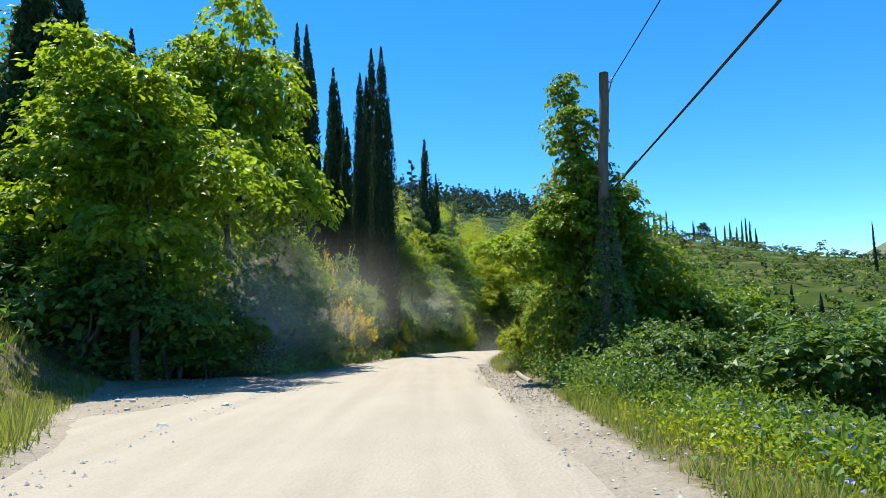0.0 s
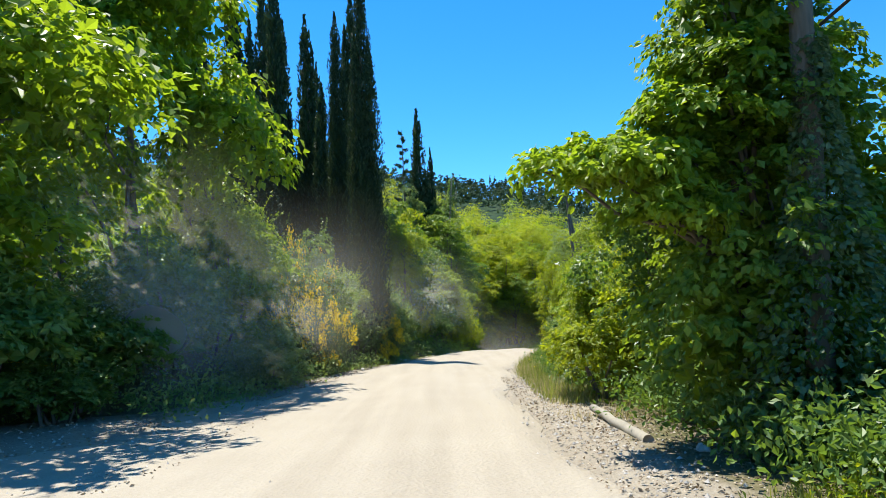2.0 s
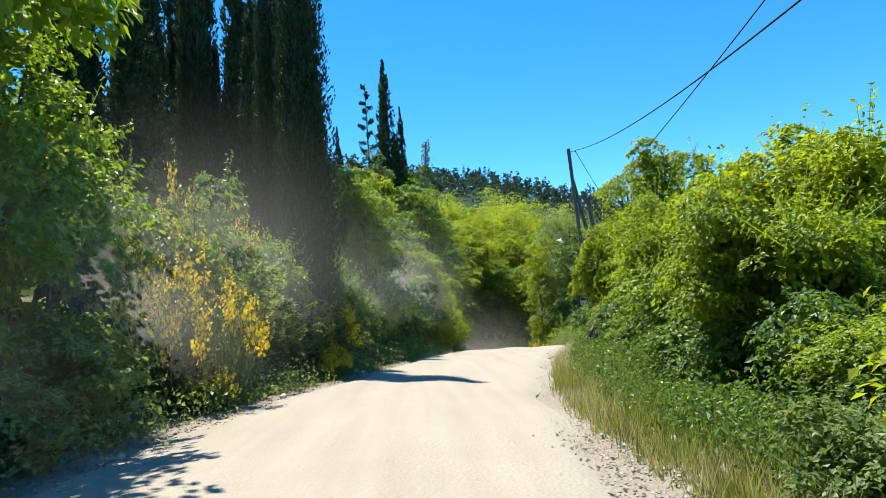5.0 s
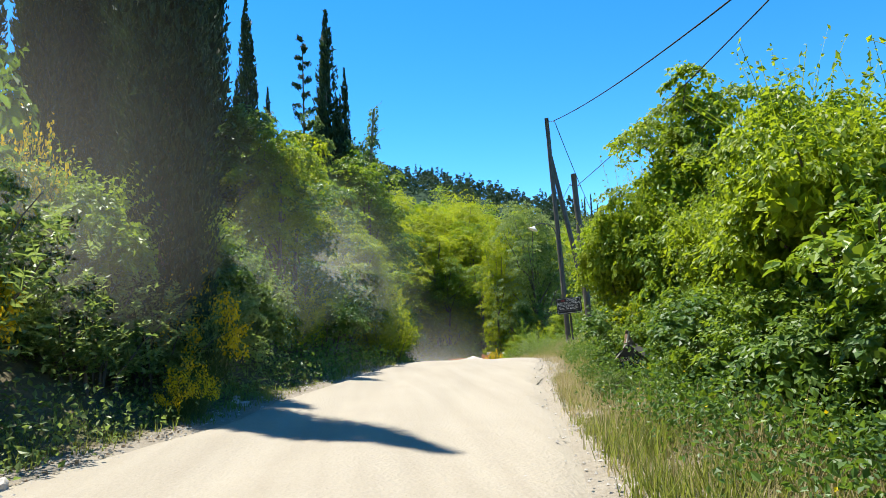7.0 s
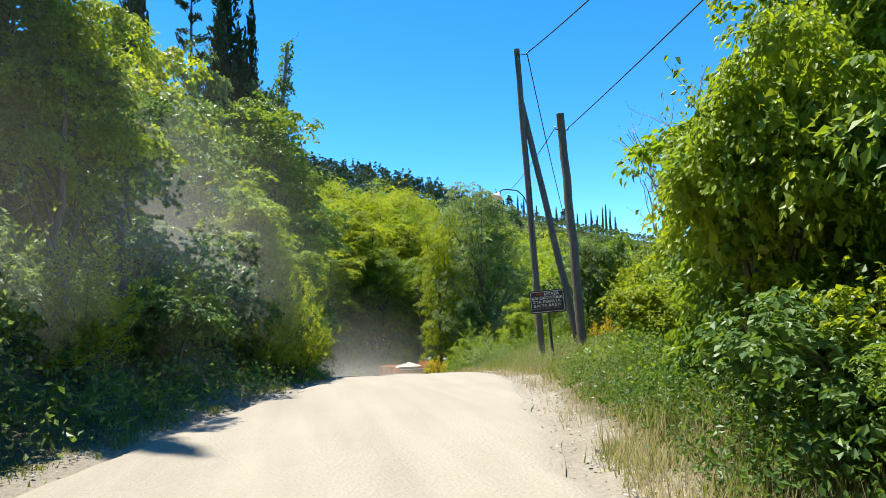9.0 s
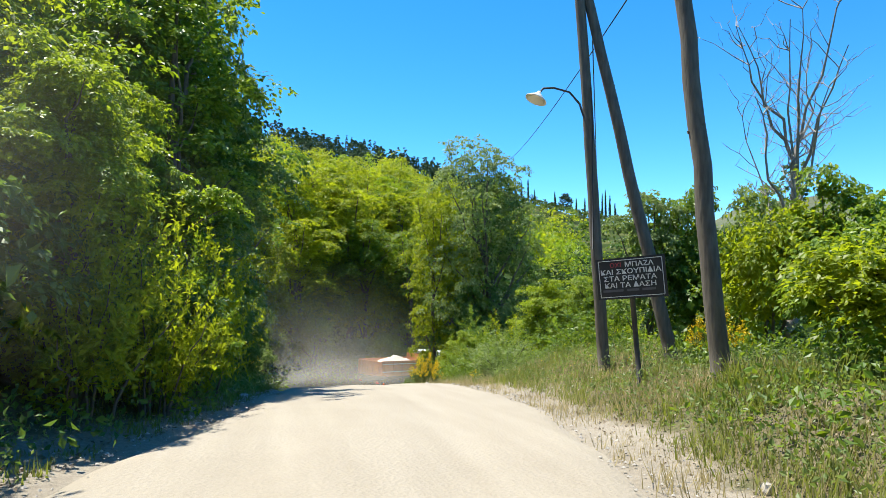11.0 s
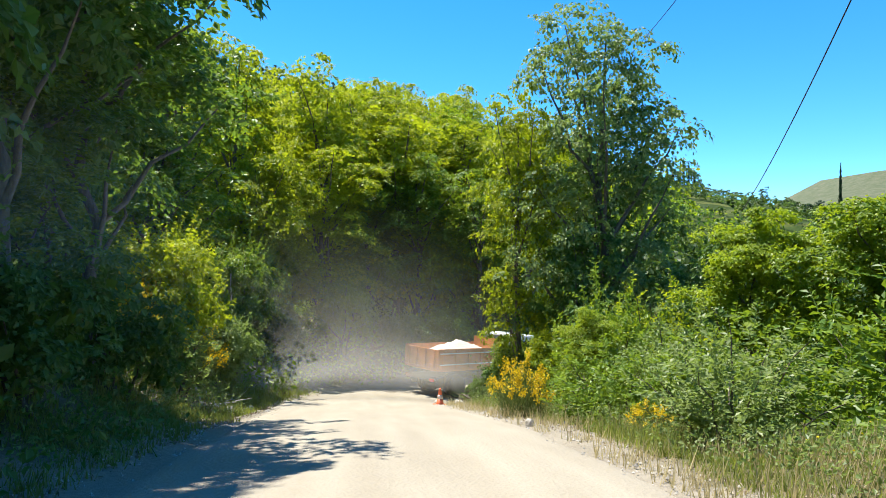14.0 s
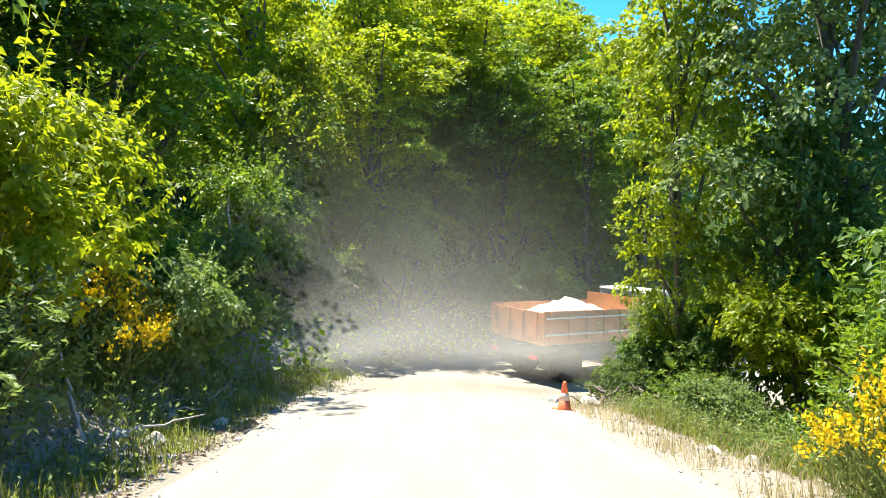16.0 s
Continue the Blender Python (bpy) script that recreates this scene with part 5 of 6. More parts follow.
wood("shady_wood", 28, 85, (-9, 19), (117, 200), 40, 13, 0.42, 9.0, 3.0, LEAF_PLANE, "deeper green broadleaf trees among the sunlit ones")
wood("green_wood", 22, 150, (-45, -4), (55, 170), 22, 12, 0.6, 10.0, 3.2, LEAF_MID, "green wood on the hillside")
wood("far_forest", 23, 700, (-30, 18), (235, 400), 14, 7, 1.05, 9.5, 3.4, FOREST_LEAF, "dark forest on the far hill", 0.72)
wood("far_conifers", 24, 420, (-20, 19), (330, 398), 16, 7, 0.9, 10.5, 2.4, FOREST_LEAF, "dark conifers on the far ridge", 0.85)
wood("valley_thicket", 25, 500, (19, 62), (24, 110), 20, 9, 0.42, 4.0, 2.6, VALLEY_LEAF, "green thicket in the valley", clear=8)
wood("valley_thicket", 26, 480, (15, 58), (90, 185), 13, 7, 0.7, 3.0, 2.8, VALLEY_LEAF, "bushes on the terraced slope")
wood("terrace_bushes", 32, 240, (16, 48), (190, 392), 8, 8, 1.0, 3.6, 2.6, VALLEY_LEAF, "dark bushes over the far terraces")
wood("terrace_bushes", 33, 260, (16, 52), (130, 385), 8, 8, 0.9, 2.6, 2.4, LEAF_DARK, "fresher green bushes over the far terraces")
wood("ridge_trees", 27, 14, (20, 36), (380, 398), 20, 10, 0.9, 6.0, 3.2, FOREST_LEAF, "round trees along the ridge")
wood("ridge_pine", 29, 2, (22.6, 23.0), (372, 380), 60, 12, 0.8, 16.5, 4.6, FOREST_LEAF, "dark pines on the ridge", 0.5)


# ---- things by the road ----
WHITE_PAINT = plain("white_paint", (0.72, 0.72, 0.70), 0.5, 0, 0.12)
BLACK_PAINT = plain("black_paint", (0.022, 0.022, 0.024), 0.45, 0, 0.3)
RUST_ORANGE = plain("orange_truck_paint", (0.50, 0.19, 0.055), 0.6, 0, 0.3, 2.5)
DARK_STEEL = plain("dirty_dark_steel", (0.06, 0.058, 0.055), 0.7, 0.3, 0.35, 4)
RUBBER = plain("dusty_rubber", (0.055, 0.05, 0.045), 0.9, 0, 0.3, 8)
SAND = plain("pale_sand", (0.44, 0.40, 0.34), 0.95, 0, 0.15, 5)
LAMP_GLASS = plain("milky_lamp_bowl", (0.75, 0.72, 0.62), 0.3, 0, 0.1)
RED_PAINT = plain("red_lettering", (0.42, 0.05, 0.06), 0.6, 0, 0.2)
FADED_PAINT = plain("faded_lettering", (0.10, 0.10, 0.11), 0.6, 0, 0.2)
CONE_ORANGE = plain("faded_orange_plastic", (0.78, 0.17, 0.07), 0.5, 0, 0.12)
STONE = plain("limestone", (0.42, 0.39, 0.34), 0.9, 0, 0.25, 5)
DRIED = plain("dry_branch", (0.42, 0.38, 0.33), 0.9, 0, 0.25, 6)
CLOTH = plain("brown_cloth", (0.20, 0.13, 0.08), 0.95, 0, 0.25, 7)
CABLE = plain("black_cable", (0.02, 0.02, 0.022), 0.6, 0, 0.2)
TAIL_RED = plain("red_lens", (0.5, 0.02, 0.02), 0.25, 0, 0.1)


def box(name, size, mat, at=(0, 0, 0), bevel=0.01, turn=(0, 0, 0), taper=None):
    """A bevelled block as a mesh, its middle at a place."""
    bm = bmesh.new()
    bmesh.ops.create_cube(bm, size=1)
    for v in bm.verts:
        v.co = Vector((v.co.x * size[0], v.co.y * size[1], v.co.z * size[2]))
        if taper and v.co.z > 0:
            v.co.x *= taper[0]
            v.co.y *= taper[1]
    if bevel:
        bmesh.ops.bevel(bm, geom=bm.edges[:], offset=min(bevel, min(size) * 0.4), segments=2, affect="EDGES")
    bmesh.ops.transform(bm, matrix=pose(*at, *turn), verts=bm.verts)
    me = bpy.data.meshes.new(name)
    bm.to_mesh(me)
    bm.free()
    me.materials.append(mat)
    return me


def lathe(name, profile, mat, sides=24, m=None):
    """A turned shape from (radius, height) pairs."""
    ang = np.linspace(0, 2 * np.pi, sides, endpoint=False)
    verts = [(r * math.cos(a), r * math.sin(a), z) for r, z in profile for a in ang]
    faces = []
    for i in range(len(profile) - 1):
        for j in range(sides):
            k = (j + 1) % sides
            faces.append([i * sides + j, i * sides + k, (i + 1) * sides + k, (i + 1) * sides + j])
    faces.append(list(range(sides))[::-1])
    faces.append([(len(profile) - 1) * sides + j for j in range(sides)])
    me = mesh_of(name, verts, faces, mat, True)
    if m is not None:
        me.transform(m)
    return me


# poles
def timber_pole(foot, top, r0=0.13, r1=0.095, label="", steps=12, seed=0):
    """A round, slightly crooked timber pole with knots."""
    rng = np.random.default_rng(seed)
    ob = tagged(new("utility_pole"), label, "utility pole")
    ob.location = foot
    d = np.asarray(top) - np.asarray(foot)
    pts = crooked(rng, -d * 0.04, d, steps, 0.012)
    part("shaft", tube_mesh("shaft", [(pts, np.linspace(r0, r1, steps))], POLE_WOOD, 14), ob)
    for k in rng.uniform(0.15, 0.9, 5):
        c = d * k
        a = rng.uniform(0, 6.28)
        r = r0 + (r1 - r0) * k
        u = np.array([math.cos(a), math.sin(a), 0])
        part("knot", tube_mesh("knot", [([c + u * (r - 0.03), c + u * (r + 0.012)], [0.035, 0.022])], POLE_WOOD, 8), ob)
    return ob


P1F, P1T = (3.62, 14.6, gz(3.62, 14.6)), (3.98, 14.6, 7.0)
P2F, P2T = (9.96, 53.65, gz(9.96, 53.65)), (9.52, 54.09, 9.60)
P3F, P3T = (9.46, 49.41, gz(9.46, 49.41)), (9.30, 50.04, 6.0)
BF, BT = (10.97, 52.78, gz(10.97, 52.78)), (9.66, 54.15, 7.7)
pole_ivy = timber_pole(P1F, P1T, 0.14, 0.11, "weathered timber utility pole overgrown with ivy", seed=1)
pole_lamp = timber_pole(P2F, P2T, 0.125, 0.10, "tall leaning timber pole with a street lamp", seed=2)
brace = timber_pole(BF, BT, 0.135, 0.10, "slanting timber strut propped against the tall pole", seed=3)
pole_short = timber_pole(P3F, P3T, 0.135, 0.115, "shorter knotty timber pole on the grassy verge", seed=4)

# hooks and insulators on the pole heads
for ob, f, t, hooks in ((pole_lamp, P2F, P2T, [(0.985, 0.38)]), (pole_short, P3F, P3T, [(0.93, 0.2), (0.93, -0.2)]), (pole_ivy, P1F, P1T, [(0.97, 0.2)])):
    d = np.asarray(t) - np.asarray(f)
    for k, out in hooks:
        c = d * k
        e = c + np.array([out, 0, 0.0])
        b = part("bracket", tube_mesh("bracket", [([c, e], [0.014, 0.012]), ([e, e + np.array([0, 0, 0.09])], [0.012, 0.012])], DARK_STEEL, 6), ob)
        part("insulator", lathe("insulator", [(0.012, 0), (0.04, 0.02), (0.025, 0.045), (0.038, 0.06), (0.015, 0.1)], WHITE_PAINT, 10, Matrix.Translation(e + np.array([0, 0, 0.0]))), b)

# street lamp arm on the tall pole
d2 = np.asarray(P2T) - np.asarray(P2F)
k = (4.10 - P2F[2]) / d2[2]
arm0 = d2 * k
arm = [arm0 + np.array(o) for o in ((-0.08, -0.02, -0.25), (-0.22, -0.08, 0.05), (-0.5, -0.2, 0.24), (-0.9, -0.3, 0.27), (-1.15, -0.36, 0.22), (-1.26, -0.38, 0.1))]
lamp_arm = part("lamp_arm", tube_mesh("lamp_arm", [(arm, [0.022] * 6)], DARK_STEEL, 8), pole_lamp)
tilt = Matrix.Translation(Vector(arm[-1])) @ pose(0, 0, 0, 0, 24, 0)
part("lamp_shade", lathe("lamp_shade", [(0.03, 0.05), (0.05, 0.0), (0.09, -0.03), (0.22, -0.13), (0.225, -0.15), (0.2, -0.14), (0.08, -0.05), (0.02, -0.04)], LAMP_GLASS, 24, tilt), lamp_arm, "dented pale enamel lamp shade")
part("cable_loop", tube_mesh("cable_loop", [([d2 * k + np.array(o) for o in ((0.0, -0.16, 0.4), (0.02, -0.2, -0.2), (0.0, -0.19, -1.2), (0.0, -0.18, -3.0))], [0.012] * 4)], CABLE, 6), pole_lamp)


def wire(a, b, sag, label, r=0.012, n=26):
    """A cable that hangs between two points."""
    a, b = np.asarray(a, float), np.asarray(b, float)
    k = np.linspace(0, 1, n)[:, None]
    p = a + (b - a) * k - np.array([0, 0, 1]) * sag * 4 * k * (1 - k)
    me = tube_mesh("overhead_cable", [(p, [r] * n)], CABLE, 5)
    return tagged(new("overhead_cable", me), label, "cable")


def up(p, f, k, dx):
    return np.asarray(f) + (np.asarray(p) - np.asarray(f)) * k + np.array([dx, 0, 0.06])


BEHIND = -24.0          # the next pole lies behind the start
wire(up(P1T, P1F, 0.97, 0.2), (2.0, BEHIND, 6.6), 0.2, "thin black overhead cable from the ivy-clad pole", 0.012)
wire(up(P1T, P1F, 0.61, 0.2), (1.0, BEHIND, 5.4), 0.2, "thick black overhead cable along the road", 0.02)
wire(up(P1T, P1F, 0.70, 0.75), up(P2T, P2F, 0.985, 0.38), 0.9, "black overhead cable between timber poles", 0.02)
wire(up(P1T, P1F, 0.97, 0.2), up(P3T, P3F, 0.93, 0.2), 0.5, "thin black overhead cable to the short pole", 0.014)
wire(up(P2T, P2F, 0.985, 0.38), (29.0, 90.0, 2.6), 0.9, "black overhead cable falling towards the valley", 0.02)
wire(up(P3T, P3F, 0.93, -0.2), (22.2, 95.0, 11.2), 0.6, "thin black overhead cable to the wooded slope", 0.014)


# the notice board
def notice_board():
    ob = tagged(new("notice_board"), "black notice board with white Greek lettering on one post", "sign")
    w, h = 1.15, 0.70
    # board axes: along its width, and its face's normal towards the road
    a = Vector((0.87, -0.73, 0.0)).normalized()
    lean = radians(-4.5)
    n = Vector((a.y, -a.x, 0))
    ax = (a * math.cos(lean) + Vector((0, 0, 1)) * math.sin(-lean) * 1.0).normalized()
    nz = ax.cross(-n).normalized()
    nz = nz if nz.z > 0 else -nz
    m = Matrix((ax, nz, ax.cross(nz))).transposed().to_4x4()
    centre = Vector((9.30, 51.46, 0.49))
    m.translation = centre
    foot = Vector((9.44, 51.42, gz(9.44, 51.42)))
    ob.location = foot
    inv = Matrix.Translation(-foot)

    def add(name, me, parent=None, label=""):
        me.transform(inv @ m)
        return part(name, me, parent or ob, label)

    board = add("board", box("board", (w, h, 0.025), BLACK_PAINT, bevel=0.004))
    t = 0.011
    for nm, sz, at in (("border", (w - 0.09, t, 0.006), (0, h / 2 - 0.04, 0.0145)), ("border", (w - 0.09, t, 0.006), (0, -h / 2 + 0.04, 0.0145)),
                       ("border", (t, h - 0.08 - t, 0.006), (-w / 2 + 0.05, 0, 0.0145)), ("border", (t, h - 0.08 - t, 0.006), (w / 2 - 0.05, 0, 0.0145))):
        add(nm, box(nm, sz, WHITE_PAINT, at, 0.001), board)

    def words(text, x, y, size, mat, wide=1.0):
        cu = bpy.data.curves.new("words", "FONT")
        cu.body, cu.size, cu.extrude, cu.align_x, cu.align_y = text, size, 0.002, "CENTER", "CENTER"
        cu.offset = 0.0015
        tmp = new("words", cu)
        me = bpy.data.meshes.new_from_object(tmp.evaluated_get(bpy.context.evaluated_depsgraph_get()))
        bpy.data.objects.remove(tmp)
        me.transform(Matrix.Translation((x, y, 0.0155)) @ Matrix.Diagonal((wide, 1, 1, 1)))
        me.materials.clear()
        me.materials.append(mat)
        # one mesh for each letter
        bm = bmesh.new()
        bm.from_mesh(me)
        left = set(bm.verts)
        while left:
            seed_vert = left.pop()
            island, edge = {seed_vert}, [seed_vert]
            while edge:
                for e in edge.pop().link_edges:
                    for v in e.verts:
                        if v in left:
                            left.discard(v)
                            island.add(v)
                            edge.append(v)
            index = {v: i for i, v in enumerate(island)}
            faces = [[index[v] for v in f.verts] for f in bm.faces if f.verts[0] in island]
            if faces:
                add("letter", mesh_of("letter", [tuple(v.co) for v in index], faces, mat), board)
        bm.free()

    words("\u039f\u03a7\u0399", -0.24, 0.225, 0.105, RED_PAINT, 1.1)
    words("\u039c\u03a0\u0391\u0396\u0391", 0.15, 0.225, 0.115, WHITE_PAINT, 1.15)
    words("\u039a\u0391\u0399 \u03a3\u039a\u039f\u03a5\u03a0\u0399\u0394\u0399\u0391", 0.0, 0.11, 0.115, WHITE_PAINT, 1.2)
    words("\u03a3\u03a4\u0391 \u03a1\u0395\u039c\u0391\u03a4\u0391", -0.02, -0.005, 0.115, WHITE_PAINT, 1.2)
    words("\u039a\u0391\u0399 \u03a4\u0391 \u0394\u0391\u03a3\u0397", -0.02, -0.12, 0.115, WHITE_PAINT, 1.2)
    for x0, ln in ((-0.31, 0.34), (0.02, 0.2), (0.28, 0.22)):
        add("faded_line", box("faded_line", (ln, 0.04, 0.004), FADED_PAINT, (x0, -0.205, 0.0145), 0.001), board)
    p = tube_mesh("post", [([(0, 0, -0.3), ((centre - foot).x * 0.9 + 0.02, (centre - foot).y * 0.9 + 0.06, centre.z - foot.z - 0.1)], [0.045, 0.045])], DARK_STEEL, 8)
    part("post", p, ob, "dark iron post")
    return ob


notice_board()


# roadside shrine box
def shrine(x, y):
    z = gz(x, y)
    ob = tagged(new("roadside_shrine"), "small black metal roadside shrine with gabled roof among weeds", "shrine")
    ob.matrix_world = pose(x, y, z, 0, 0, -38)
    top = 0.04 - z
    b = top - 0.62
    for sx in (-1, 1):
        for sy in (-1, 1):
            part("leg", box("leg", (0.03, 0.03, b + 0.52), BLACK_PAINT, (sx * 0.2, sy * 0.16, (b + 0.42) / 2 - 0.05), 0.003), ob)
    part("floor_panel", box("floor_panel", (0.40, 0.32, 0.015), BLACK_PAINT, (0, 0, b), 0.003), ob)
    part("back_panel", box("back_panel", (0.375, 0.012, 0.4), BLACK_PAINT, (0, 0.165, b + 0.21), 0.002), ob)
    for sx in (-1, 1):
        part("side_panel", box("side_panel", (0.012, 0.285, 0.4), BLACK_PAINT, (sx * 0.205, 0, b + 0.21), 0.002), ob)
    glass = bpy.data.materials.new("dusty_glass")
    glass.use_nodes = True
    g = glass.node_tree.nodes["Principled BSDF"]
    g.inputs["Base Color"].default_value, g.inputs["Roughness"].default_value, g.inputs["Transmission Weight"].default_value = (0.5, 0.55, 0.52, 1), 0.12, 0.85
    part("glass_door", box("glass_door", (0.37, 0.006, 0.39), glass, (0, -0.165, b + 0.21), 0.001), ob)
    part("gable", mesh_of("gable", [(-0.23, -0.178, b + 0.42), (0.23, -0.178, b + 0.42), (0, -0.178, top), (-0.23, -0.166, b + 0.42), (0.23, -0.166, b + 0.42), (0, -0.166, top)],
                          [[0, 1, 2], [5, 4, 3], [0, 3, 4, 1], [1, 4, 5, 2], [2, 5, 3, 0]], BLACK_PAINT), ob)
    for sx in (-1, 1):
        part("roof_sheet", box("roof_sheet", (0.30, 0.44, 0.014), DARK_STEEL, (sx * 0.125, 0, b + 0.515), 0.003, (0, sx * 38, 0)), ob)
    cl = lathe("draped_cloth", [(0.1, -0.03), (0.075, 0.05), (0.045, 0.13), (0.022, 0.2), (0.006, 0.25)], CLOTH, 9, pose(-0.04, 0, top - 0.03, 8, -6, 0))
    for i, v in enumerate(cl.vertices):
        v.co.x += 0.018 * math.sin(i * 2.3)
        v.co.y += 0.018 * math.cos(i * 1.7)
    part("draped_cloth", cl, ob, "faded brown cloth tied to the ridge")
    st = tube_mesh("stick", [([(-0.02, -0.05, top + 0.2), (-0.05, -0.12, top + 0.03), (-0.12, -0.2, top - 0.12), (-0.22, -0.26, top - 0.24)], [0.014, 0.013, 0.012, 0.008])], DRIED, 6)
    part("stick", st, ob, "bleached crooked stick leaning on the roof")
    return ob


shrine(4.75, 34.9)

# fallen round post on the verge
lg = tagged(new("fallen_post", tube_mesh("fallen_post", [(crooked(np.random.default_rng(5), (0, 0, 0), (0.07, -2.3, -0.02), 12, 0.01), np.linspace(0.055, 0.068, 12))], plain("grey_post_wood", (0.26, 0.24, 0.19), 0.9, 0, 0.25, 4), 12)),
            "pale round timber post lying at the road's edge", "log")
lg.location = (1.97, 17.6, gz(2.0, 16.6) + 0.07)


# traffic cone
def traffic_cone(x, y, z):
    ob = tagged(new("traffic_cone"), "faded orange traffic cone standing at the bend", "traffic cone")
    ob.location = (x, y, z)
    part("base", box("base", (0.36, 0.36, 0.035), CONE_ORANGE, (0, 0, 0.0175), 0.012, (0, 0, 20)), ob)
    part("body", lathe("body", [(0.135, 0.03), (0.128, 0.05), (0.098, 0.22)], CONE_ORANGE, 20), ob)
    part("band", lathe("band", [(0.0985, 0.22), (0.073, 0.36)], plain("dusty_reflective_band", (0.62, 0.50, 0.44), 0.6, 0, 0.12), 20), ob, "dusty pale reflective band")
    part("tip", lathe("tip", [(0.073, 0.36), (0.036, 0.56), (0.03, 0.57), (0.02, 0.565)], CONE_ORANGE, 20), ob)
    return ob


rx, ry = 8.85, 76.3
traffic_cone(rx, ry, gz(rx, ry) + 0.0)


# the tipper truck, turning into the bend
def tipper_truck(x, y, z, heading, pitch):
    ob = tagged(new("tipper_truck"), "old orange tipper truck with a white cab, loaded with pale sand", "truck")
    ob.matrix_world = pose(x, y, z, pitch, 0, heading)
    W, L, bz = 2.4, 4.3, 1.25
    body = part("tipper_body", box("tipper_body", (W, L, 0.12), RUST_ORANGE, (0, -0.6, bz), 0.01), ob, "rusty orange tipper bed")
    for sx in (-1, 1):
        sidep = part("side_wall", box("side_wall", (0.06, L, 0.85), RUST_ORANGE, (sx * (W / 2 - 0.03), -0.6, bz + 0.485), 0.01), body)
        for i in range(6):
            part("rib", box("rib", (0.05, 0.09, 0.82), RUST_ORANGE, (sx * (W / 2 + 0.025), -0.6 - L / 2 + 0.25 + i * (L - 0.5) / 5, bz + 0.485), 0.01), sidep)
        for zz in (0.24, 0.72):
            part("stripe", box("stripe", (0.012, L - 0.1, 0.05), WHITE_PAINT, (sx * (W / 2 + 0.056), -0.6, bz + zz), 0.002), sidep)
    part("front_wall", box("front_wall", (W - 0.13, 0.06, 1.15), RUST_ORANGE, (0, -0.6 + L / 2 - 0.03, bz + 0.64), 0.01), body)
    gate = part("tailgate", box("tailgate", (W - 0.13, 0.06, 0.8), RUST_ORANGE, (0, -0.6 - L / 2 + 0.03, bz + 0.47), 0.01), body)
    for i in range(4):
        part("rib", box("rib", (0.09, 0.05, 0.76), RUST_ORANGE, (-0.9 + 0.6 * i, -0.6 - L / 2 - 0.025, bz + 0.47), 0.01), gate)
    rng = np.random.default_rng(8)
    n = 22
    gx_, gy_ = np.meshgrid(np.linspace(-1, 1, n), np.linspace(-1, 1, n), indexing="ij")
    hz = 0.7 * np.maximum(0, 1 - np.sqrt(gx_ ** 2 + gy_ ** 2) / 1.15) + 0.03 * rng.normal(0, 1, gx_.shape) + 0.42
    v = np.stack([gx_.ravel() * (W / 2 - 0.07), -0.6 + gy_.ravel() * (L / 2 - 0.07), bz + 0.06 + hz.ravel()], 1)
    i_, j_ = np.meshgrid(np.arange(n - 1), np.arange(n - 1), indexing="ij")
    part("sand_load", mesh_of("sand_load", v, np.stack([i_ * n + j_, (i_ + 1) * n + j_, (i_ + 1) * n + j_ + 1, i_ * n + j_ + 1], -1).reshape(-1, 4), SAND, True), body, "heap of pale sand")
    for sx in (-1, 1):
        part("chassis_rail", box("chassis_rail", (0.1, 6.6, 0.2), DARK_STEEL, (sx * 0.42, 0.2, bz - 0.2), 0.01), ob)
    cab = part("cab", box("cab", (2.3, 1.6, 1.75), WHITE_PAINT, (0, 2.75, bz + 0.45), 0.08, (0, 0, 0), (0.94, 0.9)), ob, "white truck cab")
    part("cab_roof", box("cab_roof", (2.2, 1.5, 0.1), WHITE_PAINT, (0, 2.75, bz + 1.36), 0.04), cab)
    gl = plain("dark_window_glass", (0.02, 0.025, 0.03), 0.1, 0, 0.1)
    part("rear_window", box("rear_window", (1.3, 0.02, 0.5), gl, (0, 1.985, bz + 0.95), 0.004), cab)
    part("windscreen", box("windscreen", (1.95, 0.02, 0.75), gl, (0, 3.56, bz + 0.85), 0.004, (6, 0, 0)), cab)
    for sx in (-1, 1):
        part("side_window", box("side_window", (0.02, 0.8, 0.6), gl, (sx * 1.13, 2.85, bz + 0.85), 0.004), cab)
        mir = part("mirror_arm", box("mirror_arm", (0.3, 0.03, 0.03), DARK_STEEL, (sx * 1.25, 3.45, bz + 1.0), 0.005), cab)
        part("mirror", box("mirror", (0.18, 0.05, 0.38), DARK_STEEL, (sx * 1.45, 3.45, bz + 0.85), 0.02), mir)
    part("bumper", box("bumper", (2.3, 0.15, 0.3), DARK_STEEL, (0, 3.65, bz - 0.55), 0.03), ob)
    part("rear_bar", box("rear_bar", (2.2, 0.1, 0.12), DARK_STEEL, (0, -2.7, bz - 0.45), 0.02), ob)
    for sx in (-1, 1):
        part("tail_light", box("tail_light", (0.3, 0.05, 0.12), TAIL_RED, (sx * 0.85, -2.77, bz - 0.45), 0.01), ob)
        part("mudguard", box("mudguard", (0.5, 0.03, 0.55), RUBBER, (sx * 0.9, -2.35, bz - 0.55), 0.01), ob)
        for yy, dual in ((-1.5, True), (2.7, False)):
            tyres = (1.02, 0.74) if dual else (1.0,)
            for k, q in enumerate(tyres):
                ax = pose(sx * q, yy, 0.5, 0, 90, 0)
                ty = part("wheel", lathe("wheel", [(0.3, -0.11), (0.46, -0.125), (0.5, -0.09), (0.5, 0.09), (0.46, 0.125), (0.3, 0.11)], RUBBER, 28, ax), ob)
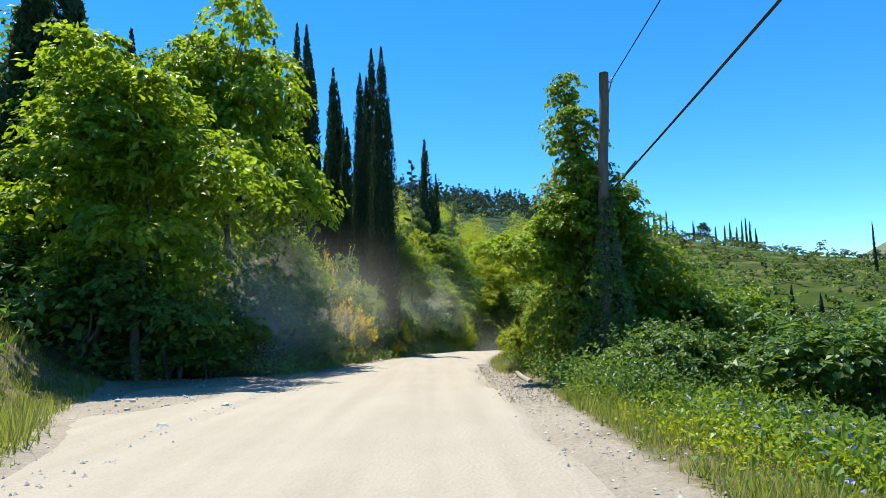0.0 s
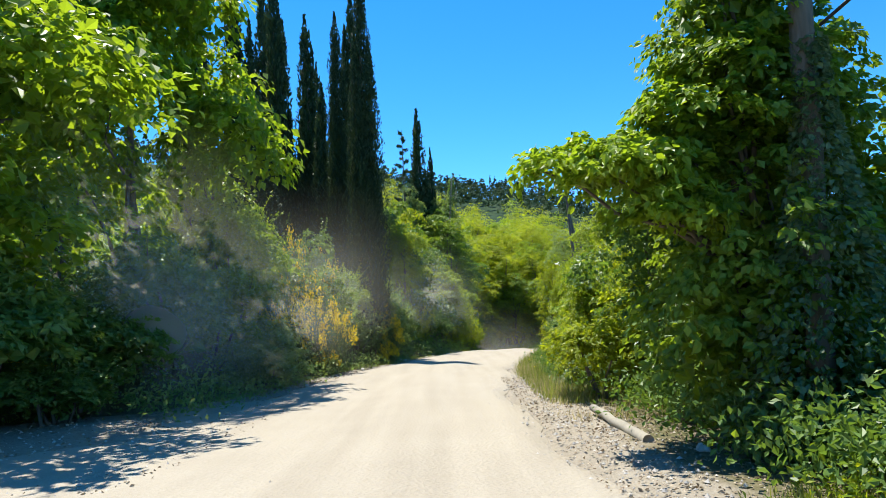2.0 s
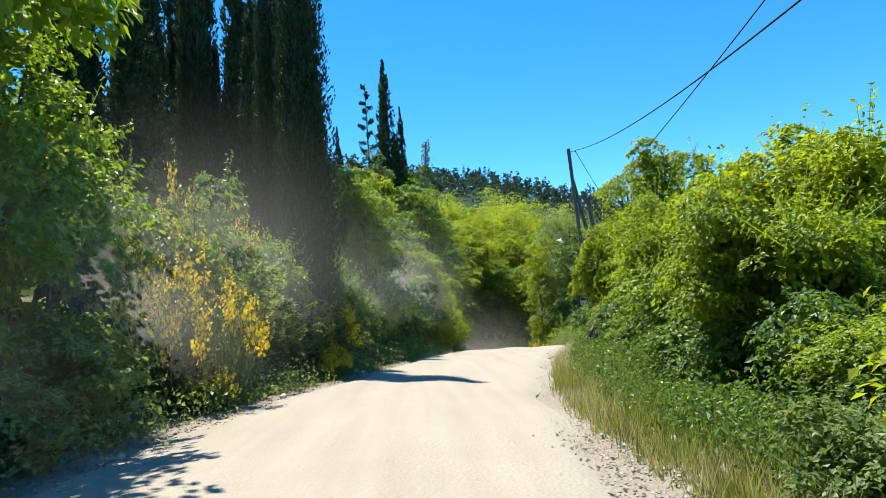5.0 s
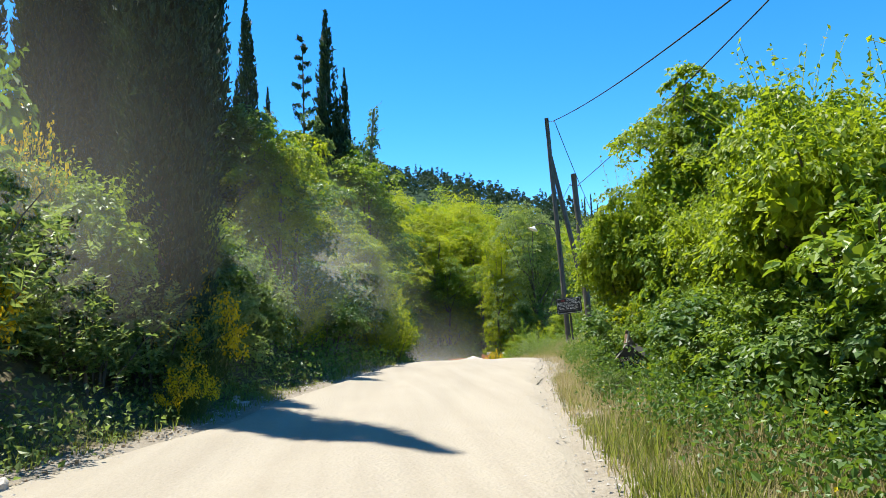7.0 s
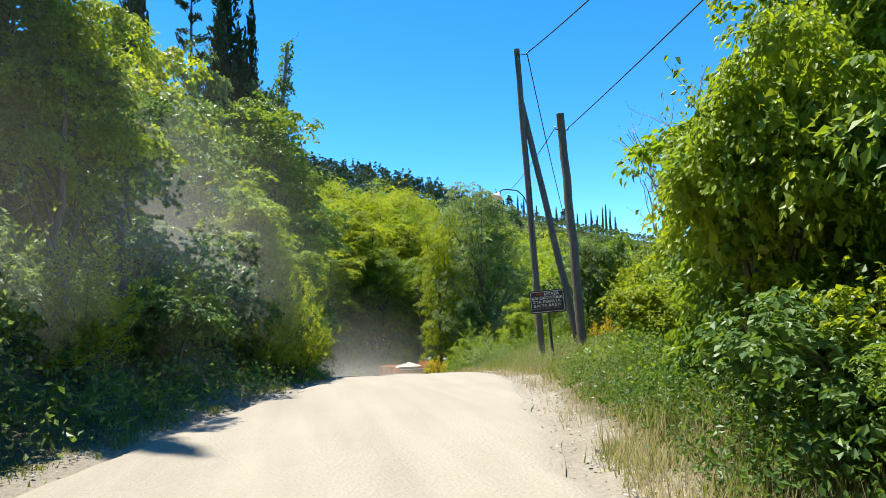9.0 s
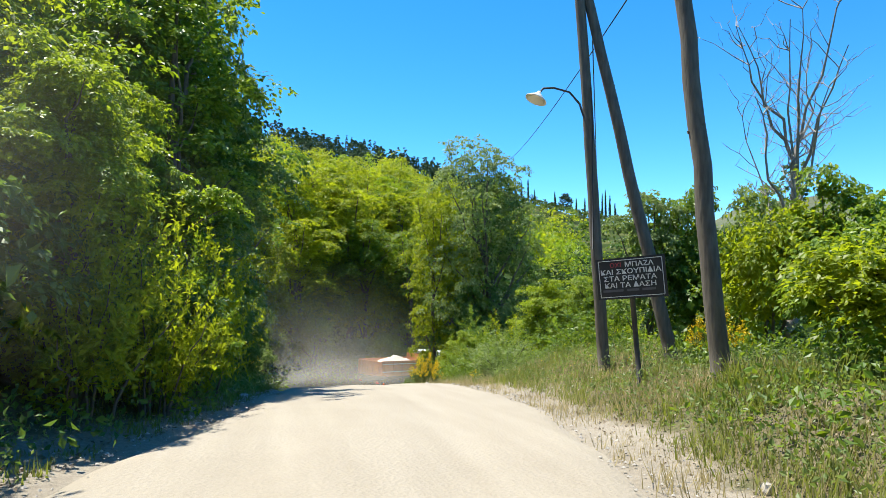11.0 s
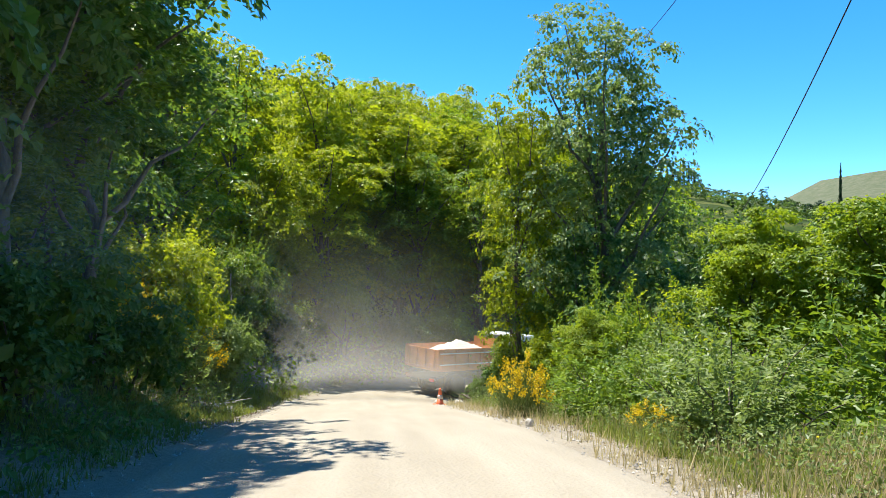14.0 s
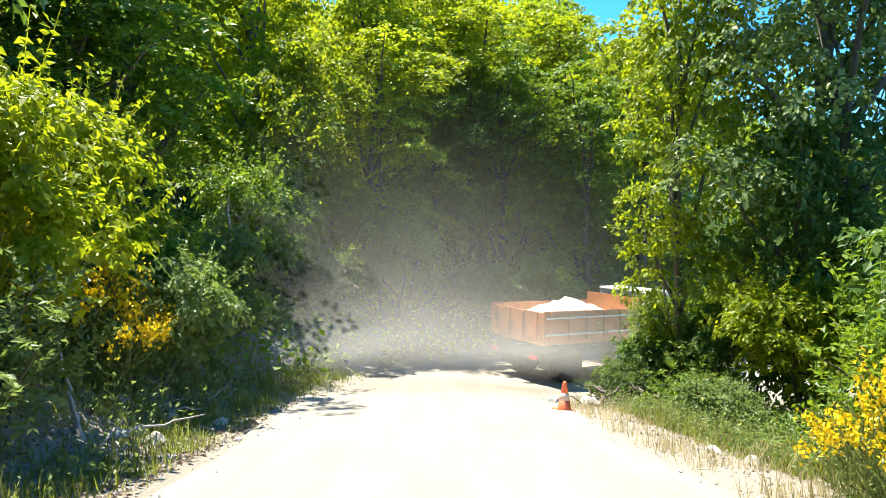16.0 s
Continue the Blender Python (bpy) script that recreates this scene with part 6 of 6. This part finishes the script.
                part("rim", lathe("rim", [(0.06, -0.06), (0.22, -0.04), (0.3, -0.105), (0.3, 0.105), (0.22, 0.04), (0.06, 0.06)], WHITE_PAINT, 20, ax), ty)
        part("axle", tube_mesh("axle", [([(0, -1.5, 0.5), (sx * 0.95, -1.5, 0.5)], [0.08, 0.08]), ([(0, 2.7, 0.5), (sx * 0.95, 2.7, 0.5)], [0.06, 0.06])], DARK_STEEL, 8), ob)
    return ob


tipper_truck(11.2, 84.4, float(np.interp(11.2, MID[-60:, 0], MID[-60:, 2])) + 0.02, -58, -3)


# bare tree with ivy on its trunk
def bare_tree(x, y, height, seed):
    rng = np.random.default_rng(seed)
    ob = tagged(new("bare_tree"), "leafless grey tree with ivy climbing its trunk", "tree")
    ob.location = (x, y, gz(x, y) - 0.1)
    trunk = crooked(rng, (0, 0, -0.3), (0.4, 0.2, height * 0.55), 8, 0.12)
    part("trunk", tube_mesh("trunk", [(trunk, np.linspace(0.17, 0.09, 8))], BARK_PALE, 8), ob)
    for i in range(13):
        s = trunk[rng.integers(3, 8)]
        a = rng.uniform(0, 6.28)
        e = s + np.array([math.cos(a) * rng.uniform(0.8, 2.0), math.sin(a) * rng.uniform(0.8, 2.0), rng.uniform(0.3, 0.5) * height])
        main = crooked(rng, s, e, 8, 0.12)
        lines = [(main, np.linspace(0.06, 0.012, 8))]
        for _ in range(9):
            q = main[rng.integers(2, 8)]
            b = q + np.array([rng.normal(0, 0.45), rng.normal(0, 0.45), rng.uniform(0.3, 1.1)])
            tw = crooked(rng, q, b, 5, 0.05)
            lines.append((tw, np.linspace(0.016, 0.005, 5)))
            for _ in range(2):
                q2 = tw[rng.integers(1, 5)]
                lines.append((crooked(rng, q2, q2 + np.array([rng.normal(0, 0.22), rng.normal(0, 0.22), rng.uniform(0.15, 0.5)]), 4, 0.03), np.linspace(0.008, 0.003, 4)))
        part("limb", tube_mesh("limb", lines, BARK_PALE, 4), ob)
    n = 900
    k = rng.uniform(0, 1, n) ** 1.2
    pos = np.stack([np.interp(k, np.linspace(0, 1, 8), trunk[:, i]) for i in range(3)], 1)
    u = unit(rng.normal(0, 1, (n, 3)) * np.array([1, 1, 0.2]))
    v, f = leaves(rng, pos + u * (0.2 + 0.14 * rng.uniform(0, 1, n))[:, None], u + np.array([0, 0, -0.4]), 0.11, 0.8, 0.3)
    part("ivy", mesh_of("ivy", v, f, IVY_LEAF), ob, "dark ivy leaves")
    return ob


bare_tree(16.3, 55.6, 10.5, 3)


# a dead trunk wrapped in ivy that leans out of the trees
def ivy_snag(x, y, top, seed):
    rng = np.random.default_rng(seed)
    ob = tagged(new("dead_trunk"), "broken dead trunk wrapped in dark ivy among the trees", "tree trunk")
    foot = gz(x, y) - 0.1
    ob.location = (x, y, foot)
    high = top - foot
    trunk = crooked(rng, (-1.3, 0, -0.2), (0.15, 0, high), 10, 0.08)
    part("trunk", tube_mesh("trunk", [(trunk, np.linspace(0.2, 0.07, 10))], BARK_PALE, 8), ob)
    for k, dx, dz in ((9, 0.5, 0.5), (8, 0.75, 0.55), (7, -0.5, 0.6)):
        part("twig", tube_mesh("twig", [(crooked(rng, trunk[k], trunk[k] + np.array([dx, rng.normal(0, 0.2), dz]), 5, 0.05), np.linspace(0.025, 0.005, 5))], BARK_PALE, 4), ob)
    n = 2600
    k = rng.uniform(0, 1, n)
    pos = np.stack([np.interp(k, np.linspace(0, 1, 10), trunk[:, i]) for i in range(3)], 1)
    u = unit(rng.normal(0, 1, (n, 3)) * np.array([1, 1, 0.2]))
    wide = 0.16 + 0.2 * rng.uniform(0, 1, n) * (1.2 - 0.7 * k) * (1 + 0.5 * np.sin(9 * k))
    v, f = leaves(rng, pos + u * wide[:, None], u + np.array([0, 0, -0.4]), 0.13, 0.8, 0.3)
    part("ivy", mesh_of("ivy", v, f, LEAF_DARK), ob, "dark ivy leaves")
    return ob


ivy_snag(1.25, 62.4, 12.6, 5)


# ivy and the leafy tree that smother the first pole
def ivy_mantle():
    rng = np.random.default_rng(17)
    ob = tagged(new("ivy_thicket"), "tall mantle of ivy and creepers smothering the timber pole", "ivy")
    ob.location = (3.62, 14.6, P1F[2])
    lumps = [(-0.35, 0.9, 7.05, 0.42, 0.7), (-0.3, 0.8, 6.0, 0.75, 0.95), (-0.2, 0.8, 4.6, 0.95, 0.9), (0.1, 0.9, 3.6, 1.1, 1.0), (-0.1, 0.7, 2.4, 1.15, 1.1), (0.4, 0.6, 1.3, 1.3, 1.1), (-0.6, 0.6, 1.2, 1.1, 1.0),
             (-1.0, 1.1, 3.2, 0.7, 0.6), (0.75, 0.7, 4.4, 0.5, 0.7), (1.0, 0.9, 3.3, 0.85, 1.1), (1.6, 0.9, 2.2, 1.0, 1.2), (2.3, 1.2, 1.3, 1.1, 1.1)]
    for i, (x, y, z, r, rz) in enumerate(lumps[:5]):
        part("stem", tube_mesh("stem", [(crooked(rng, (rng.normal(0, 0.2), 0.4, -0.2), (x, y, z), 8, 0.06), np.linspace(0.05, 0.015, 8))], BARK, 5), ob)
    v, f = sprays(rng, lumps, 620, 0.105, 0.34, inner=1.6, fill=1.6)
    part("crown", mesh_of("crown", v, f, LEAF_MID), ob)
    # creepers hanging round the pole's lower part
    n = 5600
    k = rng.uniform(0, 1, n) ** 1.25
    a = rng.uniform(0, 6.283, n)
    r = 0.16 + 1.05 * (1 - k) ** 1.7 * rng.uniform(0.45, 1, n)
    c = np.stack([0.22 * k + r * np.cos(a) + 0.05, r * np.sin(a) - 0.25 * (1 - k), 0.1 + k * 4.3], 1)
    v, f = leaves(rng, c, np.stack([np.cos(a), np.sin(a), -0.8 + 0 * a], 1), 0.08, 0.8, 0.25)
    part("ivy", mesh_of("ivy", v, f, IVY_LEAF), ob, "pale-veined ivy leaves hanging in ropes")
    return ob


ivy_mantle()


# a leafy tree beside the ivy that leans out over the road
def leaning_tree(x, y, turn=0, size=1.0, seed=91, leaf=0.095, clusters=430):
    rng = np.random.default_rng(seed)
    ob = tagged(new("broadleaf_tree"), "leafy tree with large bright leaves leaning over the road", "tree")
    ob.matrix_world = pose(x, y, gz(x, y) - 0.05, 0, 0, turn) @ Matrix.Diagonal((size, size, size, 1))
    lumps = [(-1.1, -0.2, 3.2, 0.75, 0.5), (-1.75, 0.0, 3.35, 0.55, 0.35), (-0.4, -0.3, 3.7, 0.8, 0.6), (0.3, 0.0, 4.4, 0.8, 0.7), (-0.8, -0.5, 2.7, 0.6, 0.35), (0.6, 0.3, 3.4, 0.9, 0.8), (0.2, 0.2, 5.3, 0.5, 0.6), (0.5, 1.5, 3.7, 0.9, 0.6), (0.9, 2.9, 3.6, 0.9, 0.6), (1.5, 2.0, 4.0, 0.9, 0.7)]
    trunk = crooked(rng, (0.4, 0.2, -0.3), (0.1, 0, 4.6), 9, 0.07)
    part("trunk", tube_mesh("trunk", [(trunk, np.linspace(0.11, 0.03, 9))], BARK), ob)
    for a, b, c, r, _ in lumps[:5]:
        part("limb", tube_mesh("limb", [(crooked(rng, trunk[4], (a * 1.2, b, c), 6, 0.05), np.linspace(0.05, 0.01, 6))], BARK, 5), ob)
    v, f = sprays(rng, lumps, clusters, leaf, 0.36, 0.2, inner=0.9, fill=1.3, fine=True)
    part("crown", mesh_of("crown", v, f, LEAF_PLANE), ob)
    return ob


leaning_tree(3.2, 15.5)
leaning_tree(0.5, 56.0, 180, 0.95, 92, 0.09, 380)
leaning_tree(8.8, 40.6, 0, 1.12, 93, 0.095, 330)

# dry branches and stones heaped by the left edge before the bend
rng = np.random.default_rng(77)


def branch(x, y, pts, r, label):
    me = tube_mesh("dry_branch", [(pts, np.linspace(r, r * 0.35, len(pts)))], DRIED, 7)
    ob = tagged(new("dry_branch", me), label, "branch")
    ob.location = (x, y, gz(x, y))
    return ob


branch(2.2, 71.6, crooked(rng, (0, 0, -0.04), (-0.55, 0.5, 1.05), 8, 0.05), 0.035, "bleached dry branch standing out of the debris")
branch(1.6, 73.0, crooked(rng, (0, 0, 0.02), (-1.3, -0.1, 0.75), 7, 0.04), 0.05, "pale broken branch leaning on the bank")
branch(2.3, 72.0, crooked(rng, (0, 0, 0.04), (0.9, 0.7, 0.08), 7, 0.03), 0.022, "thin dry branch on the gravel")


branch(1.2, 81.0, crooked(rng, (0, 0, -0.1), (-0.12, 0.1, 3.3), 9, 0.04), 0.06, "thin pale bare trunk standing at the wood's edge")


def stone(x, y, r, seed, label, mat=None):
    rg = np.random.default_rng(seed)
    bm = bmesh.new()
    bmesh.ops.create_icosphere(bm, subdivisions=2, radius=1)
    ph = rg.uniform(0, 6, 3)
    sq = rg.uniform(0.55, 1.0, 3)
    for v in bm.verts:
        w = 1 + 0.22 * math.sin(3 * v.co.x + ph[0]) * math.sin(3 * v.co.y + ph[1]) + 0.12 * math.sin(6 * v.co.z + ph[2])
        v.co = Vector((v.co.x * sq[0], v.co.y * sq[1], v.co.z * sq[2] * 0.7)) * (w * r)
    me = bpy.data.meshes.new("stone")
    bm.to_mesh(me)
    bm.free()
    me.materials.append(mat or STONE)
    ob = tagged(new("stone", me), label, "stone", group="stones along the road's edge")
    ob.location = (x, y, gz(x, y) + r * 0.2)
    return ob


for i in range(34):
    s = rng.uniform(4, 84) + S0
    d = rng.choice([-1, 1]) * rng.uniform(2.75, 3.6)
    x, y = along(s, d)
    if math.hypot(x - rx, y - ry) < 2:
        continue
    stone(float(x), float(y), rng.uniform(0.05, 0.14), i, "pale limestone rock on the road's edge")
for i in range(16):
    stone(rng.normal(2.2, 0.7), rng.normal(73.5, 1.4), rng.uniform(0.06, 0.2), 100 + i, "white limestone rock in the roadside debris")
for i in range(12):
    stone(rng.normal(10.2, 0.5), rng.normal(78.0, 0.6), rng.uniform(0.08, 0.24), 200 + i, "dark rock heaped behind the cone", STONE)


for i in range(14):
    a = rng.uniform(0, 6.28)
    x, y = rng.normal(2.0, 0.6), rng.normal(72.6, 1.2)
    if abs(side_of_road(x, y)[0][0]) > 3.2:
        branch(x, y, crooked(rng, (0, 0, 0.03), (math.cos(a) * 0.7, math.sin(a) * 0.7, rng.uniform(0.03, 0.25)), 5, 0.03), rng.uniform(0.01, 0.022), "thin broken twig in the roadside debris")
for i in range(22):
    y = rng.uniform(8, 19.5)
    stone(MID[60, 0] - 2.3 - float(apron_width(y)) * rng.uniform(0.1, 0.95), y, rng.uniform(0.03, 0.08), 300 + i, "flat pale stone lying on the apron")


# a heap of broken branches behind the cone
def brush_pile(x, y):
    rg = np.random.default_rng(63)
    ob = tagged(new("brush_pile"), "heap of dark broken branches beside the bend", "branches")
    ob.location = (x, y, gz(x, y))
    for i in range(26):
        a, r = rg.uniform(0, 6.28), rg.uniform(0.3, 0.9)
        c = np.array([rg.normal(0, 0.35), rg.normal(0, 0.3), rg.uniform(0.02, 0.4)])
        d = np.array([math.cos(a) * r, math.sin(a) * r * 0.7, rg.uniform(-0.05, 0.3)])
        lo = c - d * 0.5
        lo[2] = max(lo[2], 0.02)
        part("branch", tube_mesh("branch", [(crooked(rg, lo, c + d * 0.5, 6, 0.05), np.linspace(rg.uniform(0.02, 0.05), 0.008, 6))], BARK, 6), ob)
    return ob


brush_pile(10.35, 78.3)


# loose chippings along both edges
def chippings(seed, count, s_range, d_range):
    rg = np.random.default_rng(seed)
    s, d = rg.uniform(*s_range, count) + S0, rg.normal(0.5 * (d_range[0] + d_range[1]), 0.3 * (d_range[1] - d_range[0]), count)
    x, y = along(s, d)
    z = np.interp(s, np.arange(len(MID)), MID[:, 2]) - 0.045
    z = np.where(np.abs(d) > 2.9, ground_height(x, y), z)
    r = 0.008 + 0.022 * rg.uniform(0, 1, count) ** 2
    base = np.array([(1, 0, 0), (-1, 0, 0), (0, 1, 0), (0, -1, 0), (0, 0, 0.8), (0, 0, -0.6)])
    v = base[None] * r[:, None, None] * rg.uniform(0.6, 1.4, (count, 6, 1)) + np.stack([x, y, z + r * 0.3], 1)[:, None]
    f = np.array([(0, 2, 4), (2, 1, 4), (1, 3, 4), (3, 0, 4), (2, 0, 5), (1, 2, 5), (3, 1, 5), (0, 3, 5)])
    f = (f[None] + 6 * np.arange(count)[:, None, None]).reshape(-1, 3)
    return tagged(new("chippings", mesh_of("chippings", v.reshape(-1, 3), f, STONE)), "loose pale stone chippings along the road", "gravel", kind="stuff")


chippings(5, 2600, (3, 84), (2.2, 3.4))
chippings(6, 2400, (3, 84), (-3.5, -2.1))
chippings(8, 700, (11, 26), (1.8, 3.4))
chippings(7, 1800, (4, 19), (-7.5, -2.5))


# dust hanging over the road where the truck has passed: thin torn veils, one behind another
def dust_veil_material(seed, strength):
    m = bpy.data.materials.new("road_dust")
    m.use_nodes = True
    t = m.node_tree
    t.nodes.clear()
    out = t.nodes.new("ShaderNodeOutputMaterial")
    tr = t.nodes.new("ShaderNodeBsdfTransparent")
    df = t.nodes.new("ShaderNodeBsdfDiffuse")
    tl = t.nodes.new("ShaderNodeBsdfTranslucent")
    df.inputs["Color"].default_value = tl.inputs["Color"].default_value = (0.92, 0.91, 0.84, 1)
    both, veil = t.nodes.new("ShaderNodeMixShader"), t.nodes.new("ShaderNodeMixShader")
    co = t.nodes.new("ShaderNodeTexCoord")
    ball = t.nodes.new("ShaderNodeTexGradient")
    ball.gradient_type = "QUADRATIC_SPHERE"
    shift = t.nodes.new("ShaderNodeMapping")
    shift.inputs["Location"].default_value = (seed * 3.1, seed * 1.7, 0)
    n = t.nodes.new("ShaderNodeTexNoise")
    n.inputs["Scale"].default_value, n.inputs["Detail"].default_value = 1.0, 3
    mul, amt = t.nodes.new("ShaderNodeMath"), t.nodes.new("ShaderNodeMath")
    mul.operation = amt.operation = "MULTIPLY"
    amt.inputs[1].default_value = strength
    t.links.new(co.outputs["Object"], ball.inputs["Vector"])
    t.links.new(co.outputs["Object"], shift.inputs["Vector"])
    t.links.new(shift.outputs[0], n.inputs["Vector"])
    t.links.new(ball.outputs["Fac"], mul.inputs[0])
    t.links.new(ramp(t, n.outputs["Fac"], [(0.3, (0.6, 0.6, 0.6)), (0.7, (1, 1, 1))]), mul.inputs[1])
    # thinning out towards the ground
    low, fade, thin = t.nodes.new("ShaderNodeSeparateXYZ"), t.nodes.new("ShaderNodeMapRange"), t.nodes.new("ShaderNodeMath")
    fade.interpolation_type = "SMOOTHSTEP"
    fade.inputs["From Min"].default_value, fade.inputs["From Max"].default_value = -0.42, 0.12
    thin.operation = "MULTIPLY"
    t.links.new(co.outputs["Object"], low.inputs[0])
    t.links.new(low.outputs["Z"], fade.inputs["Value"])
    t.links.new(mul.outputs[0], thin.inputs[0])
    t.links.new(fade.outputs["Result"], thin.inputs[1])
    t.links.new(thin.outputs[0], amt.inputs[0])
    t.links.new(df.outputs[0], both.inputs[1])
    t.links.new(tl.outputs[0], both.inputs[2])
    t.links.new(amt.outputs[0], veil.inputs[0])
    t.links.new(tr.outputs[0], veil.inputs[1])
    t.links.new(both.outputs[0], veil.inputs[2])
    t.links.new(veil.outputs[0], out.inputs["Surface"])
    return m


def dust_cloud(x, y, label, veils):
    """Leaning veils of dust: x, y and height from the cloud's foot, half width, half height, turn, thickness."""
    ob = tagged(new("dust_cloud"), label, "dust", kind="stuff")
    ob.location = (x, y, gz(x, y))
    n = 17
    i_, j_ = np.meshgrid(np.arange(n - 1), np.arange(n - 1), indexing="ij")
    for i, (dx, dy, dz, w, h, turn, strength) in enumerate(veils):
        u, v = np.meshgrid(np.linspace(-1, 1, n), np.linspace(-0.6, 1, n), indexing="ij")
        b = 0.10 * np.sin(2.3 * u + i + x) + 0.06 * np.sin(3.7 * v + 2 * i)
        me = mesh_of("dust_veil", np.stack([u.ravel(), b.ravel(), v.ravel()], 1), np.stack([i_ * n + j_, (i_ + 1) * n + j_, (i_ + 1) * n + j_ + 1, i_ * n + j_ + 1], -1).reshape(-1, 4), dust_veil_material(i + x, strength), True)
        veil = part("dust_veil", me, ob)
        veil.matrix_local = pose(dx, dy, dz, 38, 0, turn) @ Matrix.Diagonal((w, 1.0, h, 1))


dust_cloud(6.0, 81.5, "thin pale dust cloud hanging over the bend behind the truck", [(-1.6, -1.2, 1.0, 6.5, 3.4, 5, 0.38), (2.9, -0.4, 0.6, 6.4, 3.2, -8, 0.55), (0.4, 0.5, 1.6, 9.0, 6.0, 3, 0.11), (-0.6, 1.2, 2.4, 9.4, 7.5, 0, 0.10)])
# roadside dust, also added as bright haze over the dark bank, like windscreen glare
for y, off, w, h, strength, label in ((21.0, -4.9, 4.3, 5.6, 0.5, "thin dust over the apron, also added haze that lifts the dark trees"), (28.0, -4.8, 4.0, 4.6, 0.26, "puff of pale dust behind the wheels of the passing truck"), (34.0, -5.4, 5.0, 6.0, 0.22, "pale dust drifting over the road's edge below the bank"), (41.0, -5.0, 4.3, 5.4, 0.14, "veil of pale dust along the left edge of the road"),
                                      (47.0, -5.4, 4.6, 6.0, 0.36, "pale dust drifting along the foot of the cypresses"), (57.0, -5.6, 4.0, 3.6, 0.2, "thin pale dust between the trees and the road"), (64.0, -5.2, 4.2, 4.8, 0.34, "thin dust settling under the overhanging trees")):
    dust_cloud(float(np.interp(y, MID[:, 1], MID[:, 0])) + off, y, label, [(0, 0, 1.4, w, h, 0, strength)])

# ---- the models give way to their copies ----
for ob in PATTERN:
    for o in (*ob.children_recursive, ob):
        bpy.data.objects.remove(o)
